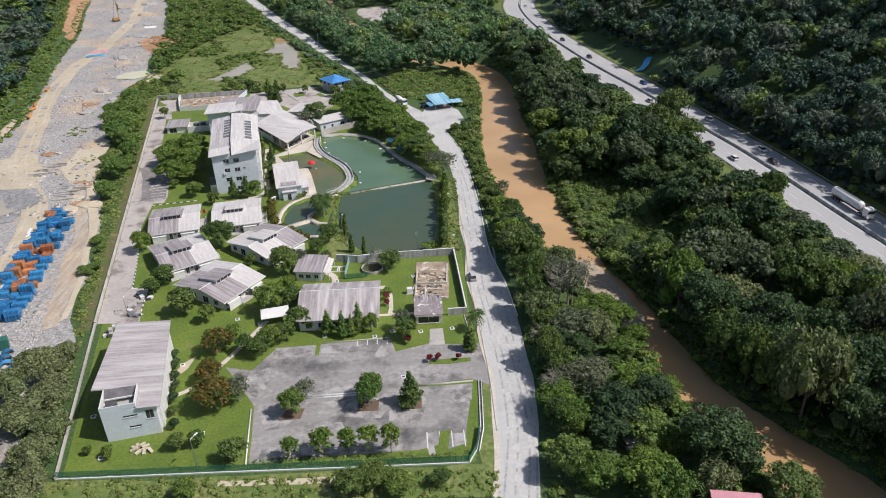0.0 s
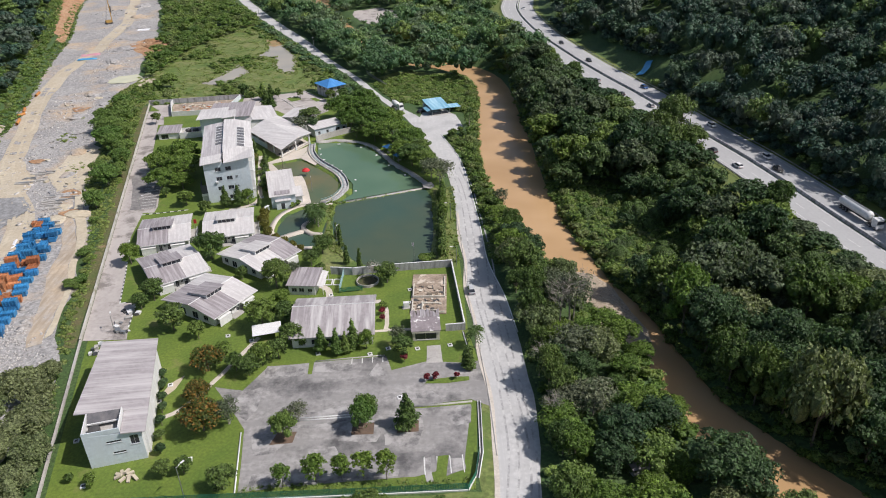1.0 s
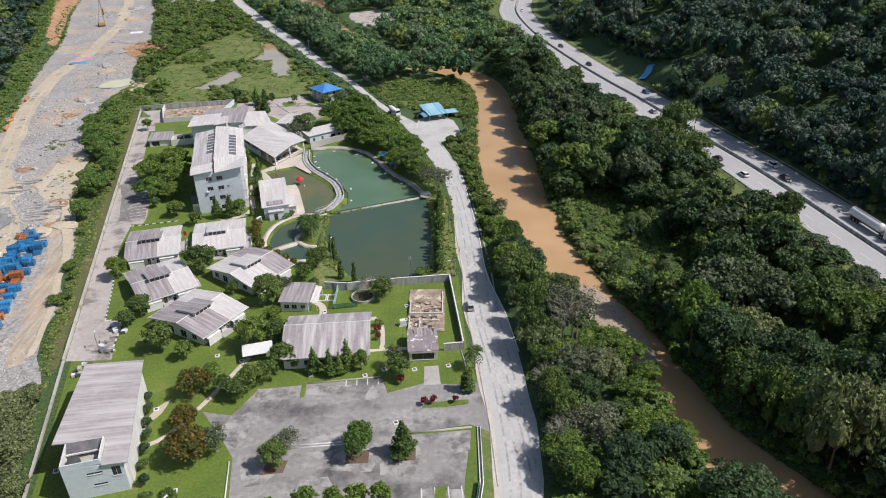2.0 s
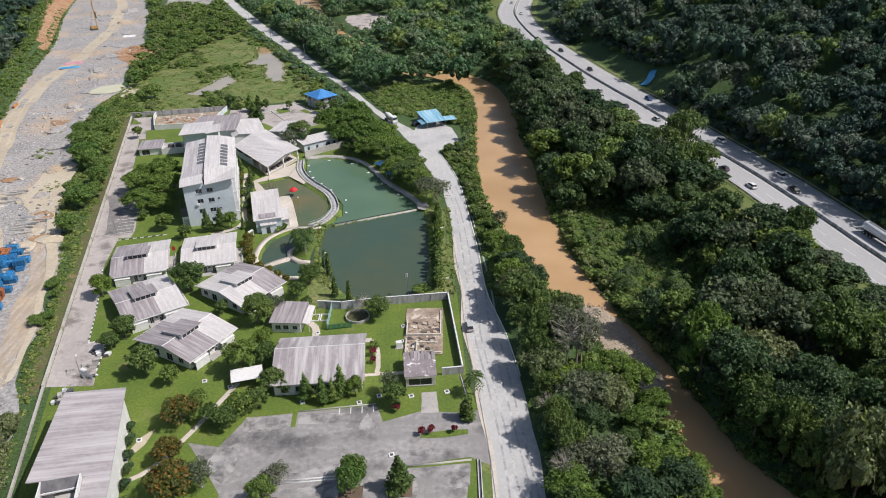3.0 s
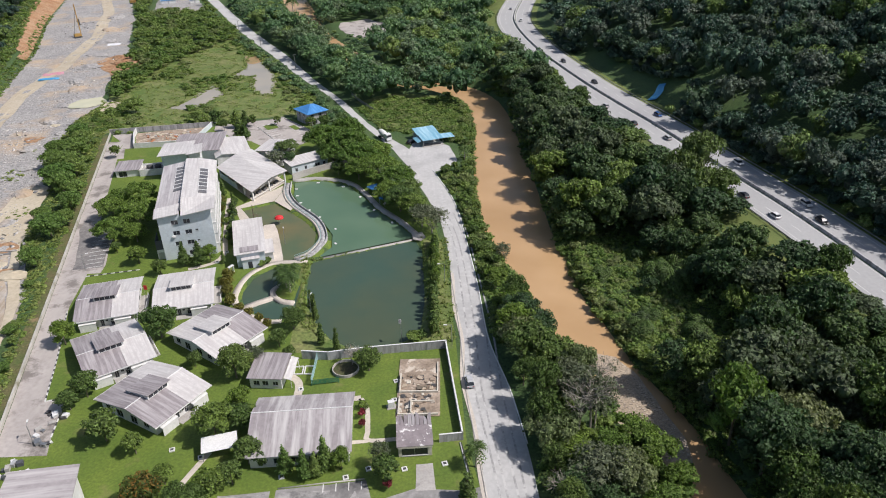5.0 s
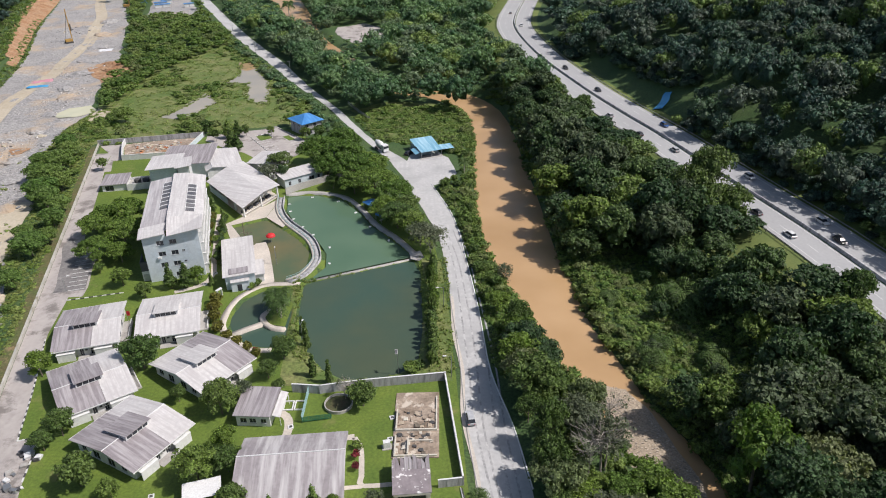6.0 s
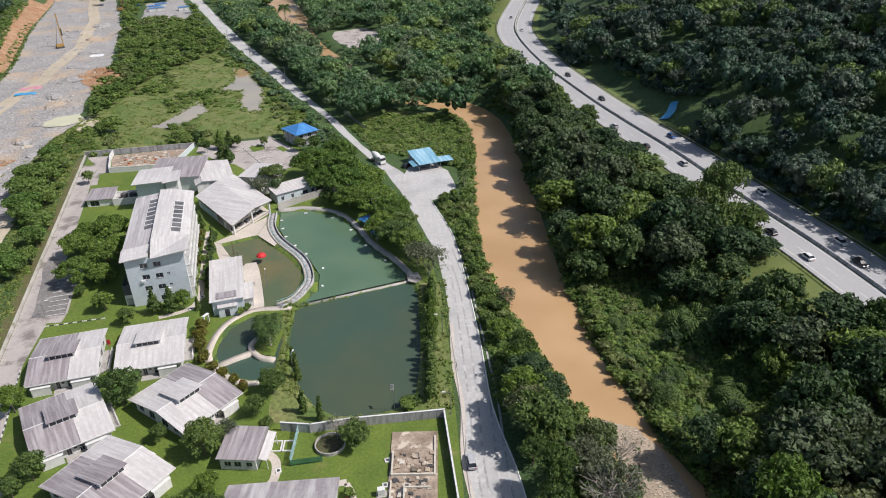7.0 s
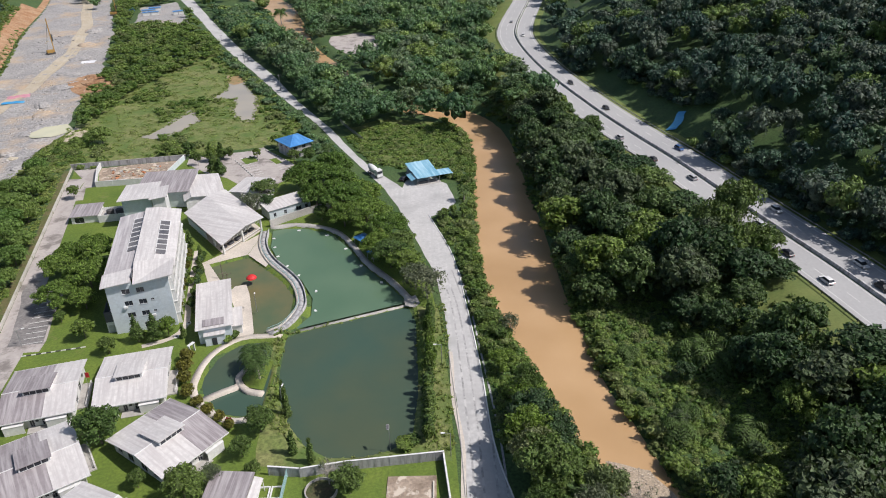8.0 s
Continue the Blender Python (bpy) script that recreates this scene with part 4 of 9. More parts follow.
band("hut_path", spline([(-33, 176), (-30, 173), (-29.6, 168), (-32, 165.8)], 1.0), -0.9, 0.9, 0.07, PALE, "pale path beside the hut")
band("hall_path", [(-31, 165), (-15.4, 166.8)], -0.8, 0.8, 0.07, PALE, "pale paved strip behind the hall")
band("yard_path", spline([(-15.4, 166.6), (-13.8, 163), (-13.2, 156), (-12.8, 153.6), (-5, 153.8)], 1.0), -0.55, 0.55, 0.07, PALE, "pale concrete yard path")
band("entry_path", spline([(-20, 153), (-13, 153.4)], 1.0), -0.5, 0.5, 0.072, PALE, "pale concrete path to the hall")
sheet("bare_patch", ragged([(-62, 131.6), (-61, 135.4), (-58.6, 137.4), (-59.4, 133.2), (-61, 130.6)], 0.8, 0.5), 0.06, SAND, "bare sandy patch worn in the lawn")
sheet("gateway_paving", ragged([(-3.4, 140), (-3.2, 146.4), (0.2, 146.6), (0.4, 140)], 1.5, 0.2), 0.08, CONCRETE, "broken concrete entrance slab")


def striped_kerb(points, label="black and white painted kerb"):
    """Kerb stones in turn black and white."""
    line = spline(points, 1.0) if len(points) > 2 else np.array([np.array(points[0]) + (np.array(points[1]) - points[0]) * k for k in np.linspace(0, 1, max(2, int(math.dist(*points))))])
    bm = bmesh.new()
    for k, (a, b) in enumerate(zip(line, line[1:])):
        w = (b - a) / np.linalg.norm(b - a)
        n = np.array([w[1], -w[0]]) * 0.14
        hexa(bm, [(*q, z) for z in (0.0, 0.22) for q in (a - n, b - n, b + n, a + n)], k % 2)
    single("kerb", bm, [PAINTWHITE, PAINTBLACK], label, "kerb", kind="structure")


striped_kerb([(-98.7, 224.2), (-91, 225.8), (-84.2, 227.2)])
striped_kerb([(-85.4, 169.6), (-90.2, 187), (-96.2, 206)])
striped_kerb([(-85.4, 169.4), (-81, 170.6)])
striped_kerb([(-81, 170.4), (-78.9, 158)])
striped_kerb([(-102.6, 359.7), (-92, 360.6), (-82.8, 361)])
striped_kerb([(-65.3, 363.9), (-52.3, 348.4)])
striped_kerb([(-73, 353.6), (-68.2, 356.4), (-65, 350.8)])
striped_kerb([(-75.1, 352.9), (-63.7, 333.9)])
band("car_park_kerb", [(-29.2, 141.7), (-21, 142.6), (-13, 143.3)], -0.1, 0.1, 0.2, CONCRETE, "weathered concrete car park kerb", thick=0.2)


def bay_lines(x, y, deg, n, pitch, length):
    bm = bmesh.new()
    for k in range(n):
        box(bm, k * pitch - 0.1, k * pitch + 0.1, 0, length, 0, 0.02)
    single("bay_lines", bm, PAINTWHITE, "white parking bay lines", "road marking", kind="stuff", m=pose(x, y, 0.068, 0, 0, deg))


bay_lines(-96.4, 230.4, 104, 10, 2.5, 4.8)
bay_lines(-72.4, 348.6, -59, 7, 2.6, 5)
bay_lines(-61.6, 352.6, -59, 7, 2.6, 4.6)
bay_lines(-20.6, 140.4, 3, 4, 2.4, 2.0)
bay_lines(-3.4, 105.6, 3, 4, 2.5, 4.6)

# ---- walls and fences ----


def wall_line(name, points, height, thick, material, cap, label, z=0.0):
    """A wall of straight runs with a coping on top."""
    w = thing(name, pose(0, 0, z), label, "wall")
    w["kind"] = "structure"
    for a, b in zip(points, points[1:]):
        a, b = Vector(a), Vector(b)
        run = (b - a).length
        m = pose(a.x, a.y, 0, 0, 0, math.degrees(math.atan2(b.y - a.y, b.x - a.x)))
        bm = bmesh.new()
        box(bm, -thick / 2, run + thick / 2, -thick / 2, thick / 2, -1.0, height)
        part("panel", bm, material, w).matrix_basis = m
        bm = bmesh.new()
        box(bm, -thick / 2 - 0.04, run + thick / 2 + 0.04, -thick / 2 - 0.04, thick / 2 + 0.04, height, height + 0.08)
        part("coping", bm, cap, w).matrix_basis = m
        bm = bmesh.new()
        for k in range(int(run / 3) + 1):
            box(bm, k * 3 - 0.14, k * 3 + 0.14, -thick / 2 - 0.05, thick / 2 + 0.05, -0.5, height - 0.02)
        part("pilaster", bm, material, w).matrix_basis = m
    return w


wall_line("wall_west", [(-88.6, 152.6), FENCE_NW], 0.9, 0.4, WESTWALL, WESTWALL, "long low pale boundary wall with algae stains")
wall_line("wall_southwest", [FENCE_SW, (-88.6, 152.6)], 0.55, 0.4, CONCRETE, CONCRETE, "low mossy concrete boundary plinth")
wall_line("wall_north", [FENCE_NW, (-116, 352.4), (-95.4, 355.4)], 2.2, 0.25, DARKWALL, CONCRETE, "grey boundary wall behind the buildings")
wall_line("wall_pond", [(-30.2, 181.8), (-24, 180.9), (-15.6, 182.2), (3.8, 183.8)], 2.3, 0.25, DARKWALL, TRIM, "mould-streaked grey concrete wall below the pond")
wall_line("wall_road", [(3.8, 183.8), (6.2, 152.8), (1.6, 152.4)], 2.0, 0.25, DARKWALL, TRIM, "dark mouldy wall beside the road")
wall_line("wall_terrace", [(-49.4, 290.6), (-44, 295.2), (-36.5, 300.8), (-30, 303)], 2.4, 0.25, CONCRETE, CONCRETE, "grey rendered wall at the pond's head")
wall_line("wall_yard", [(-127.4, 349.6), (-126.6, 344.6), (-121.7, 330.2), (-106, 331.7), (-98.4, 332.6)], 2.2, 0.25, WHITEWALL, TRIM, "white wall round the rubble yard")
wall_line("wall_yard", [(-97.6, 337), (-95.8, 355.2)], 2.2, 0.25, BLUEWALL, TRIM, "pale blue wall closing the rubble yard")
sheet("yard_floor", [(-121.2, 331), (-126.4, 345), (-127, 349.2), (-116, 351.9), (-96.4, 354.8), (-98.2, 333.2), (-106, 332.2)], 0.07, RUINFLOOR, "dusty brown floor of the rubble yard")
sheet("corner_paving", [(-128.4, 336), (-137.6, 348), (-128, 349.4), (-127, 344.4), (-122.4, 330.6), (-125.4, 329.4), (-122, 318.6), (-125.6, 318)], 0.065, SERVICE, "grimy concrete paving in the corner")


def mesh_fence(points, height, material, label, base=True):
    f = thing("mesh_fence", pose(0, 0, 0), label, "fence")
    for a, b in zip(points, points[1:]):
        a, b = Vector(a), Vector(b)
        run = (b - a).length
        m = pose(a.x, a.y, 0, 0, 0, math.degrees(math.atan2(b.y - a.y, b.x - a.x)))
        if base:
            part("plinth", one_box(0, run, -0.2, 0.2, -0.5, 0.3), TRIM, f, "white concrete plinth").matrix_basis = m
        bm = bmesh.new()
        n = int(run / 0.3)
        for k in range(n):
            box(bm, k * run / n - 0.045, k * run / n + 0.045, -0.01, 0.01, 0.3, height)
        for k in range(8):
            z = 0.35 + (height - 0.4) * k / 7
            box(bm, 0, run, -0.015, 0.015, z - 0.045, z + 0.045)
        part("mesh", bm, material, f).matrix_basis = m
        for k in range(int(run / 3) + 1):
            bm = bmesh.new()
            tube(bm, (0, 0, 0), (0, 0, height + 0.1), 0.05, 0.05)
            part("post", bm, material, f).matrix_basis = m @ pose(k * 3, 0, 0)


mesh_fence([FENCE_SW, (-45.4, 100.8), (-16, 101.2), (4.6, 101.6)], 1.9, GREENMESH, "green welded mesh fence on a white concrete plinth")
mesh_fence([(4.6, 101.6), (6.2, 105), (7.2, 111)], 1.4, GREENMESH, "green mesh fence at the drain corner")
mesh_fence([(-26.6, 181), (-26.8, 171.6)], 2.2, TEALPANEL, "teal panel fence round the tank", False)
mesh_fence([(-26.8, 171.6), (-20.6, 172.4)], 1.6, GREENMESH, "dark green fence round the tank", False)
band("drain_wall", [(6.4, 104.6), (7.6, 111), (8, 126)], -0.35, -0.15, 0.3, TRIM, "white wall of the roadside drain", thick=0.6)
band("drain_wall", [(6.4, 104.6), (7.6, 111), (8, 126)], 0.25, 0.45, 0.3, TRIM, "white wall of the roadside drain", thick=0.6)
band("drain_bed", [(6.4, 104.6), (7.6, 111), (8, 126)], -0.15, 0.25, 0.09, PAINTBLACK, "dark wet drain bed")
band("lot_edge", [(-6, 124.8), (6.6, 126)], -0.12, 0.12, 0.35, CONCRETE, "concrete car park edging", thick=0.4)
band("lot_edge", [(-41.3, 118.6), (-38.8, 102.4)], -0.12, 0.12, 0.25, TRIM, "white car park edging", thick=0.3)
band("side_drain", [(5.9, 152), (7.6, 139.5)], -0.12, 0.12, 0.095, PAINTBLACK, "dark open drain")
band("side_drain_wall", [(5.6, 152), (7.3, 139.5)], -0.1, 0.1, 0.25, TRIM, "white drain edging", thick=0.3)

mesh_fence([(-36.5, 395.3), (-30.4, 381.7), (-24.1, 369)], 1.8, STEEL, "grey mesh fence along the far side of the road", False)

# pond edges
upper = spline(UPPER_POND[6:], 2.0)
band("pond_walk", offset_line(upper, -0.9), -0.8, 0.8, 0.1, CONCRETE, "pale concrete edging round the upper pond", thick=1.8)
band("weir", [(-33.4, 230.6), (-3.6, 241.4)], -0.35, 0.35, -0.35, CONCRETE, "narrow concrete weir between the ponds", thick=1.6)
sheet("weir_landing", ragged([(-4.6, 240), (-5, 243.6), (-1.8, 245.2), (-0.6, 241), (-2, 239)], 1, 0.2), 0.12, CONCRETE, "concrete landing at the weir's end")
inner = spline([(-49.8, 288), (-48.6, 278.4), (-44.6, 268.8), (-36, 256.6), (-32.4, 247.4), (-31.8, 240.4), (-34.6, 232.4), (-38.6, 229)], 1.5)
band("embankment_wall", offset_line(inner, -0.15), -0.16, 0.16, 0.75, DARKWALL, "curved mould-streaked retaining wall between the ponds", thick=2.2)
band("embankment_walk", offset_line(inner, 1.0), -0.82, 0.82, 0.15, DARKWALL, "grey walk on the embankment", thick=1.0)
band("embankment_edge", offset_line(inner, 2.15), -0.3, 0.3, 0.3, PALE, "pale curved coping of the paddling pond", thick=1.2)
rail_line = offset_line(inner, 1.75)
rail_ob = thing("embankment_railing", pose(0, 0, 0.15), "pale teal pond railing on the embankment", "railing")
for k, (p, q) in enumerate(zip(rail_line, rail_line[1:])):
    bm = bmesh.new()
    tube(bm, (*p, 1.1), (*q, 1.1), 0.05, 0.05, 4)
    tube(bm, (*p, 0.6), (*q, 0.6), 0.03, 0.03, 4)
    part("bar", bm, TEALPANEL, rail_ob)
    bm = bmesh.new()
    tube(bm, (*p, -0.3), (*p, 1.15), 0.05, 0.05, 4)
    part("post", bm, TEALPANEL, rail_ob)
for k, (x, y) in enumerate(spline([(-48.2, 283), (-44.9, 271), (-36.8, 259), (-30.6, 250), (-29.6, 240)], 6)):
    single("float", one_box(-0.45, 0.45, -0.3, 0.3, -0.15, 0.12), TRIM, "small white float on the pond", "float", group="pond floats", m=pose(x + 0.9, y + 0.6, -0.65, 0, 0, 20 * k))
for k, (x, y) in enumerate([(-40, 289.2), (-30.4, 285), (-23.6, 275.4), (-18, 264.4), (-11.6, 254.4)]):
    single("float", one_box(-0.5, 0.5, -0.35, 0.35, -0.15, 0.12), TRIM, "small white float on the pond", "float", group="pond floats", m=pose(x, y - 0.6, -0.65, 0, 0, 25 * k))

# ---- buildings ----
MESHES = {}


def window_mesh(w, h):
    key = ("window", round(w, 2), round(h, 2))
    if key not in MESHES:
        bm, pane = bmesh.new(), bmesh.new()
        bm.free()
        bm = wall_panel(w, h, [(0.07, w / 2 - 0.03, 0.07, h - 0.07), (w / 2 + 0.03, w - 0.07, 0.07, h - 0.07)], 0.08)
        bmesh.ops.remove_doubles(bm, verts=bm.verts[:], dist=1e-4)
        bmesh.ops.translate(bm, verts=bm.verts[:], vec=(0, 0.06, 0))
        box(pane, 0.05, w - 0.05, 0.1, 0.12, 0.05, h - 0.05)
        MESHES[key] = mesh_from("window", bm, FRAME), mesh_from("pane", pane, GLASS), mesh_from("sill", one_box(-0.08, w + 0.08, -0.1, 0.02, -0.08, -0.003), FRAME)
    return MESHES[key]


def wall_panel(length, height, openings, thick=0.2, top=None):
    """An upright wall along x with its face at y = 0 and holes; top: the height at the far end."""
    bm = bmesh.new()
    us = sorted({0, length, *(v for o in openings for v in o[:2])})
    zs = sorted({0, height, *(v for o in openings for v in o[2:4])})
    top = height if top is None else top

    def lift(u, z):
        return z if z < height else height + (top - height) * u / length

    solid = {(a, b): not any(o[0] <= (us[a] + us[a + 1]) / 2 <= o[1] and o[2] <= (zs[b] + zs[b + 1]) / 2 <= o[3] for o in openings) for a in range(len(us) - 1) for b in range(len(zs) - 1)}
    for (a, b), full in solid.items():
        if not full:
            continue
        u0, u1, z0, z1 = us[a], us[a + 1], zs[b], zs[b + 1]
        c = [(u0, z0), (u1, z0), (u1, z1), (u0, z1)]
        f = [(u, 0, lift(u, z)) for u, z in c]
        g = [(u, thick, lift(u, z)) for u, z in c]
        bm.faces.new([bm.verts.new(p) for p in f])
        bm.faces.new([bm.verts.new(p) for p in g[::-1]])
        for k, nb in enumerate(((a, b - 1), (a + 1, b), (a, b + 1), (a - 1, b))):
            if not solid.get(nb, False):
                n = (k + 1) % 4
                bm.faces.new([bm.verts.new(p) for p in (f[k], g[k], g[n], f[n])])
    return bm


def shell(house, w, d, h, holes, mats, tops=None):
    """Four walls with windows in their holes: holes by side, each (from, to, sill, head)."""
    places = (pose(0, 0, 0), pose(w, 0, 0, 0, 0, 90), pose(w, d, 0, 0, 0, 180), pose(0, d, 0, 0, 0, 270))
    tops = tops or ((h, h),) * 4
    for k, m in enumerate(places):
        run = (w, d)[k % 2]
        cut = [o for o in holes.get(k, ())]
        lo, hi = tops[k]
        bm = wall_panel(run if k % 2 == 0 else run - 0.4, lo, [o if k % 2 == 0 else (o[0] - 0.2, o[1] - 0.2, *o[2:]) for o in cut], top=hi)
        part("wall", bm, mats[k] if isinstance(mats, (list, tuple)) else mats, house).matrix_basis = m if k % 2 == 0 else m @ pose(0.2, 0, 0)
        for u0, u1, z0, z1 in cut:
            frame_me, pane_me, sill_me = window_mesh(u1 - u0, z1 - z0)
            win = part("window", frame_me, None, house)
            win.matrix_basis = m @ pose(u0, 0, z0)
            part("pane", pane_me, None, win)
            part("sill", sill_me, None, win)


def roof_sheet(house, quad, material, thick=0.14, name="roof", label=""):
    bm = bmesh.new()
    slab(bm, quad, thick)
    return part(name, bm, material, house, label)


def strip_part(house, name, a, b, r, material, label=""):
    bm = bmesh.new()
    tube(bm, a, b, r, r, 4)
    return part(name, bm, material, house, label)


def at_centre(cx, cy, deg, w, d, z=0.0):
    return pose(cx, cy, z, 0, 0, deg) @ pose(-w / 2, -d / 2, 0)


def chalet(cx, cy, deg, left, right, label, w=15.6, d=19.2):
    """Single-storey house: a low gable along the front, split in two sheets, with a raised clerestory roof over the middle."""
    c = thing("chalet", at_centre(cx, cy, deg, w, d), label, "house", "chalets")
    e, r, yr = 3.0, 4.7, 8.6
    ww, dd = w - 1.8, d - 2.4
    front = [(0.8, 2.0, 1.0, 2.2), (2.6, 3.6, 0.9, 2.1), (ww - 4, ww - 3, 0.9, 2.1), (ww - 2.2, ww - 1, 1.0, 2.2), (5.2, 6.1, 0.1, 2.1), (7.6, 8.5, 0.1, 2.1)]
    side_holes = [(1.2, 2.8, 0.8, 2.2), (4.6, 6.6, 0.3, 2.3), (9, 11, 0.3, 2.3), (13, 14.6, 0.8, 2.2)]
    holes = {0: front, 1: side_holes, 2: [(1, 2.4, 0.9, 2.2), (5, 7, 0.3, 2.3), (9.4, 11, 0.9, 2.2)], 3: side_holes}
    places = (pose(0.9, 1.2, 0), pose(0.9 + ww, 1.2, 0, 0, 0, 90), pose(0.9 + ww, 1.2 + dd, 0, 0, 0, 180), pose(0.9, 1.2 + dd, 0, 0, 0, 270))
    for k, m in enumerate(places):
        run = (ww, dd)[k % 2]
        cut = holes[k]
        part("wall", wall_panel(run - 0.4 * (k % 2), 2.85, [o if k % 2 == 0 else (o[0] - 0.2, o[1] - 0.2, *o[2:]) for o in cut]), WHITEWALL, c).matrix_basis = m if k % 2 == 0 else m @ pose(0.2, 0, 0)
        for u0, u1, z0, z1 in cut:
            frame_me, pane_me, sill_me = window_mesh(u1 - u0, z1 - z0)
            win = part("window", frame_me, None, c)
            win.matrix_basis = m @ pose(u0, 0, z0)
            part("pane", pane_me, None, win)
            part("sill", sill_me, None, win)
    # gable ends closing the walls up to the roof
    for x in (0.92, w - 1.1):
        bm = bmesh.new()
        hexa(bm, [(x, 1.3, 2.85), (x + 0.18, 1.3, 2.85), (x + 0.18, d - 1.3, 2.85), (x, d - 1.3, 2.85), (x, yr - 0.2, r - 0.25), (x + 0.18, yr - 0.2, r - 0.25), (x + 0.18, yr + 0.2, r - 0.25), (x, yr + 0.2, r - 0.25)])
        part("gable", bm, WHITEWALL, c)
    split = w * 0.58
    for x0, x1, m in ((0, split, left), (split + 0.02, w, right)):
        roof_sheet(c, [(x0, 0, e), (x1, 0, e), (x1, yr, r), (x0, yr, r)], m)
        roof_sheet(c, [(x0, yr + 0.02, r), (x1, yr + 0.02, r), (x1, d, e), (x0, d, e)], m)
    strip_part(c, "ridge_cap", (0, yr, r + 0.02), (w, yr, r + 0.02), 0.11, TRIM, "white ridge flashing")
    part("fascia", one_box(-0.03, w + 0.03, -0.06, 0.0, e - 0.24, e + 0.02), TRIM, c)
    part("fascia", one_box(-0.03, w + 0.03, d, d + 0.06, e - 0.24, e + 0.02), TRIM, c)
    # raised roof, its slope that of the rear pitch, open to the front
    x0, x1, yf, yb = w * 0.27, w * 0.67, yr - 2.2, yr + 5.0
    k = (e - r) / (d - yr)
    zf, zb = r + 0.75 + k * (yf - yr), r + 0.75 + k * (yb - yr)
    roof_sheet(c, [(x0, yf, zf), (x1, yf, zf), (x1, yb, zb), (x0, yb, zb)], left, 0.16, "clerestory_roof")
    bm = bmesh.new()
    zr = e + (r - e) * (yf + 0.5) / yr
    box(bm, x0 + 0.4, x1 - 0.4, yf + 0.5, yf + 0.6, zr, zf - 0.5)
    part("clerestory_wall", bm, TRIM, c)
    bm = bmesh.new()
    n = 4
    for j in range(n):
        a = x0 + 0.6 + (x1 - x0 - 1.2) * j / n
        box(bm, a, a + (x1 - x0 - 1.2) / n - 0.15, yf + 0.45, yf + 0.497, zr + 0.15, zf - 0.35)
    part("clerestory_window", bm, GLASS, c)
    for x in (x0 + 0.3, x1 - 0.45):
        bm = bmesh.new()
        hexa(bm, [(x, yf + 0.5, zr - 0.1), (x + 0.15, yf + 0.5, zr - 0.1), (x + 0.15, yb - 0.4, r + k * (yb - 0.4 - yr)), (x, yb - 0.4, r + k * (yb - 0.4 - yr)),
                  (x, yf + 0.5, zf - 0.17), (x + 0.15, yf + 0.5, zf - 0.17), (x + 0.15, yb - 0.4, zb - 0.17), (x, yb - 0.4, zb - 0.17)])
        part("clerestory_side", bm, TRIM, c)
    # utility yards in front, with air conditioners
    for x in (1.2, w - 6.0):
        roof_sheet(c, [(x, -0.5, 2.25), (x + 4.2, -0.5, 2.25), (x + 4.2, 1.15, 2.45), (x, 1.15, 2.45)], WHITEWALL, 0.12, "yard_roof")
        part("yard_wall", one_box(x + 0.1, x + 4.1, -0.42, -0.3, 0, 2.08), WHITEWALL, c)
    for x in (w * 0.47, w * 0.55):
        u = part("air_conditioner", one_box(x, x + 0.9, 0.75, 1.15, 1.5, 2.2), TRIM, c, "white air conditioner unit")
        part("fan_grille", one_box(x + 0.15, x + 0.75, 0.72, 0.748, 1.6, 2.1), DARKSTEEL, u)
    part("porch_slab", one_box(w * 0.36, w * 0.66, -1.0, 1.1, 0, 0.15), CONCRETE, c)
    # terrace at the side
    part("terrace", one_box(w - 0.85, w + 1.4, 4.2, 13.2, 0, 0.35), CONCRETE, c, "pale concrete terrace")
    for y in (4.4, 7.2, 10, 12.8):
        part("terrace_post", one_box(w + 1.1, w + 1.25, y, y + 0.15, 0.35, 1.25), TRIM, c)
    for z in (0.75, 1.2):
        part("terrace_rail", one_box(w + 1.14, w + 1.22, 4.4, 12.9, z, z + 0.07), TRIM, c)
    return c


chalet(-84.6, 207.0, 14.5, ROOFMAUVE, ROOFPALE, "white chalet with a mauve weathered roof beside the service road")
chalet(-65.8, 210.8, 12.5, ROOFPALE, ROOFPALE, "white chalet with a pale grey roof below the tall block")
chalet(-75.6, 184.8, 33, ROOFMAUVE, ROOFPALE, "white chalet with a streaked mauve roof turned towards its neighbour")
chalet(-52.2, 190.6, 53, ROOFPALE, ROOFMAUVE, "white chalet with a brownish roof and terrace near the pond")
chalet(-60.4, 167.8, 59, ROOFMAUVE, ROOFPALE, "white chalet with a mauve roof on the open lawn")


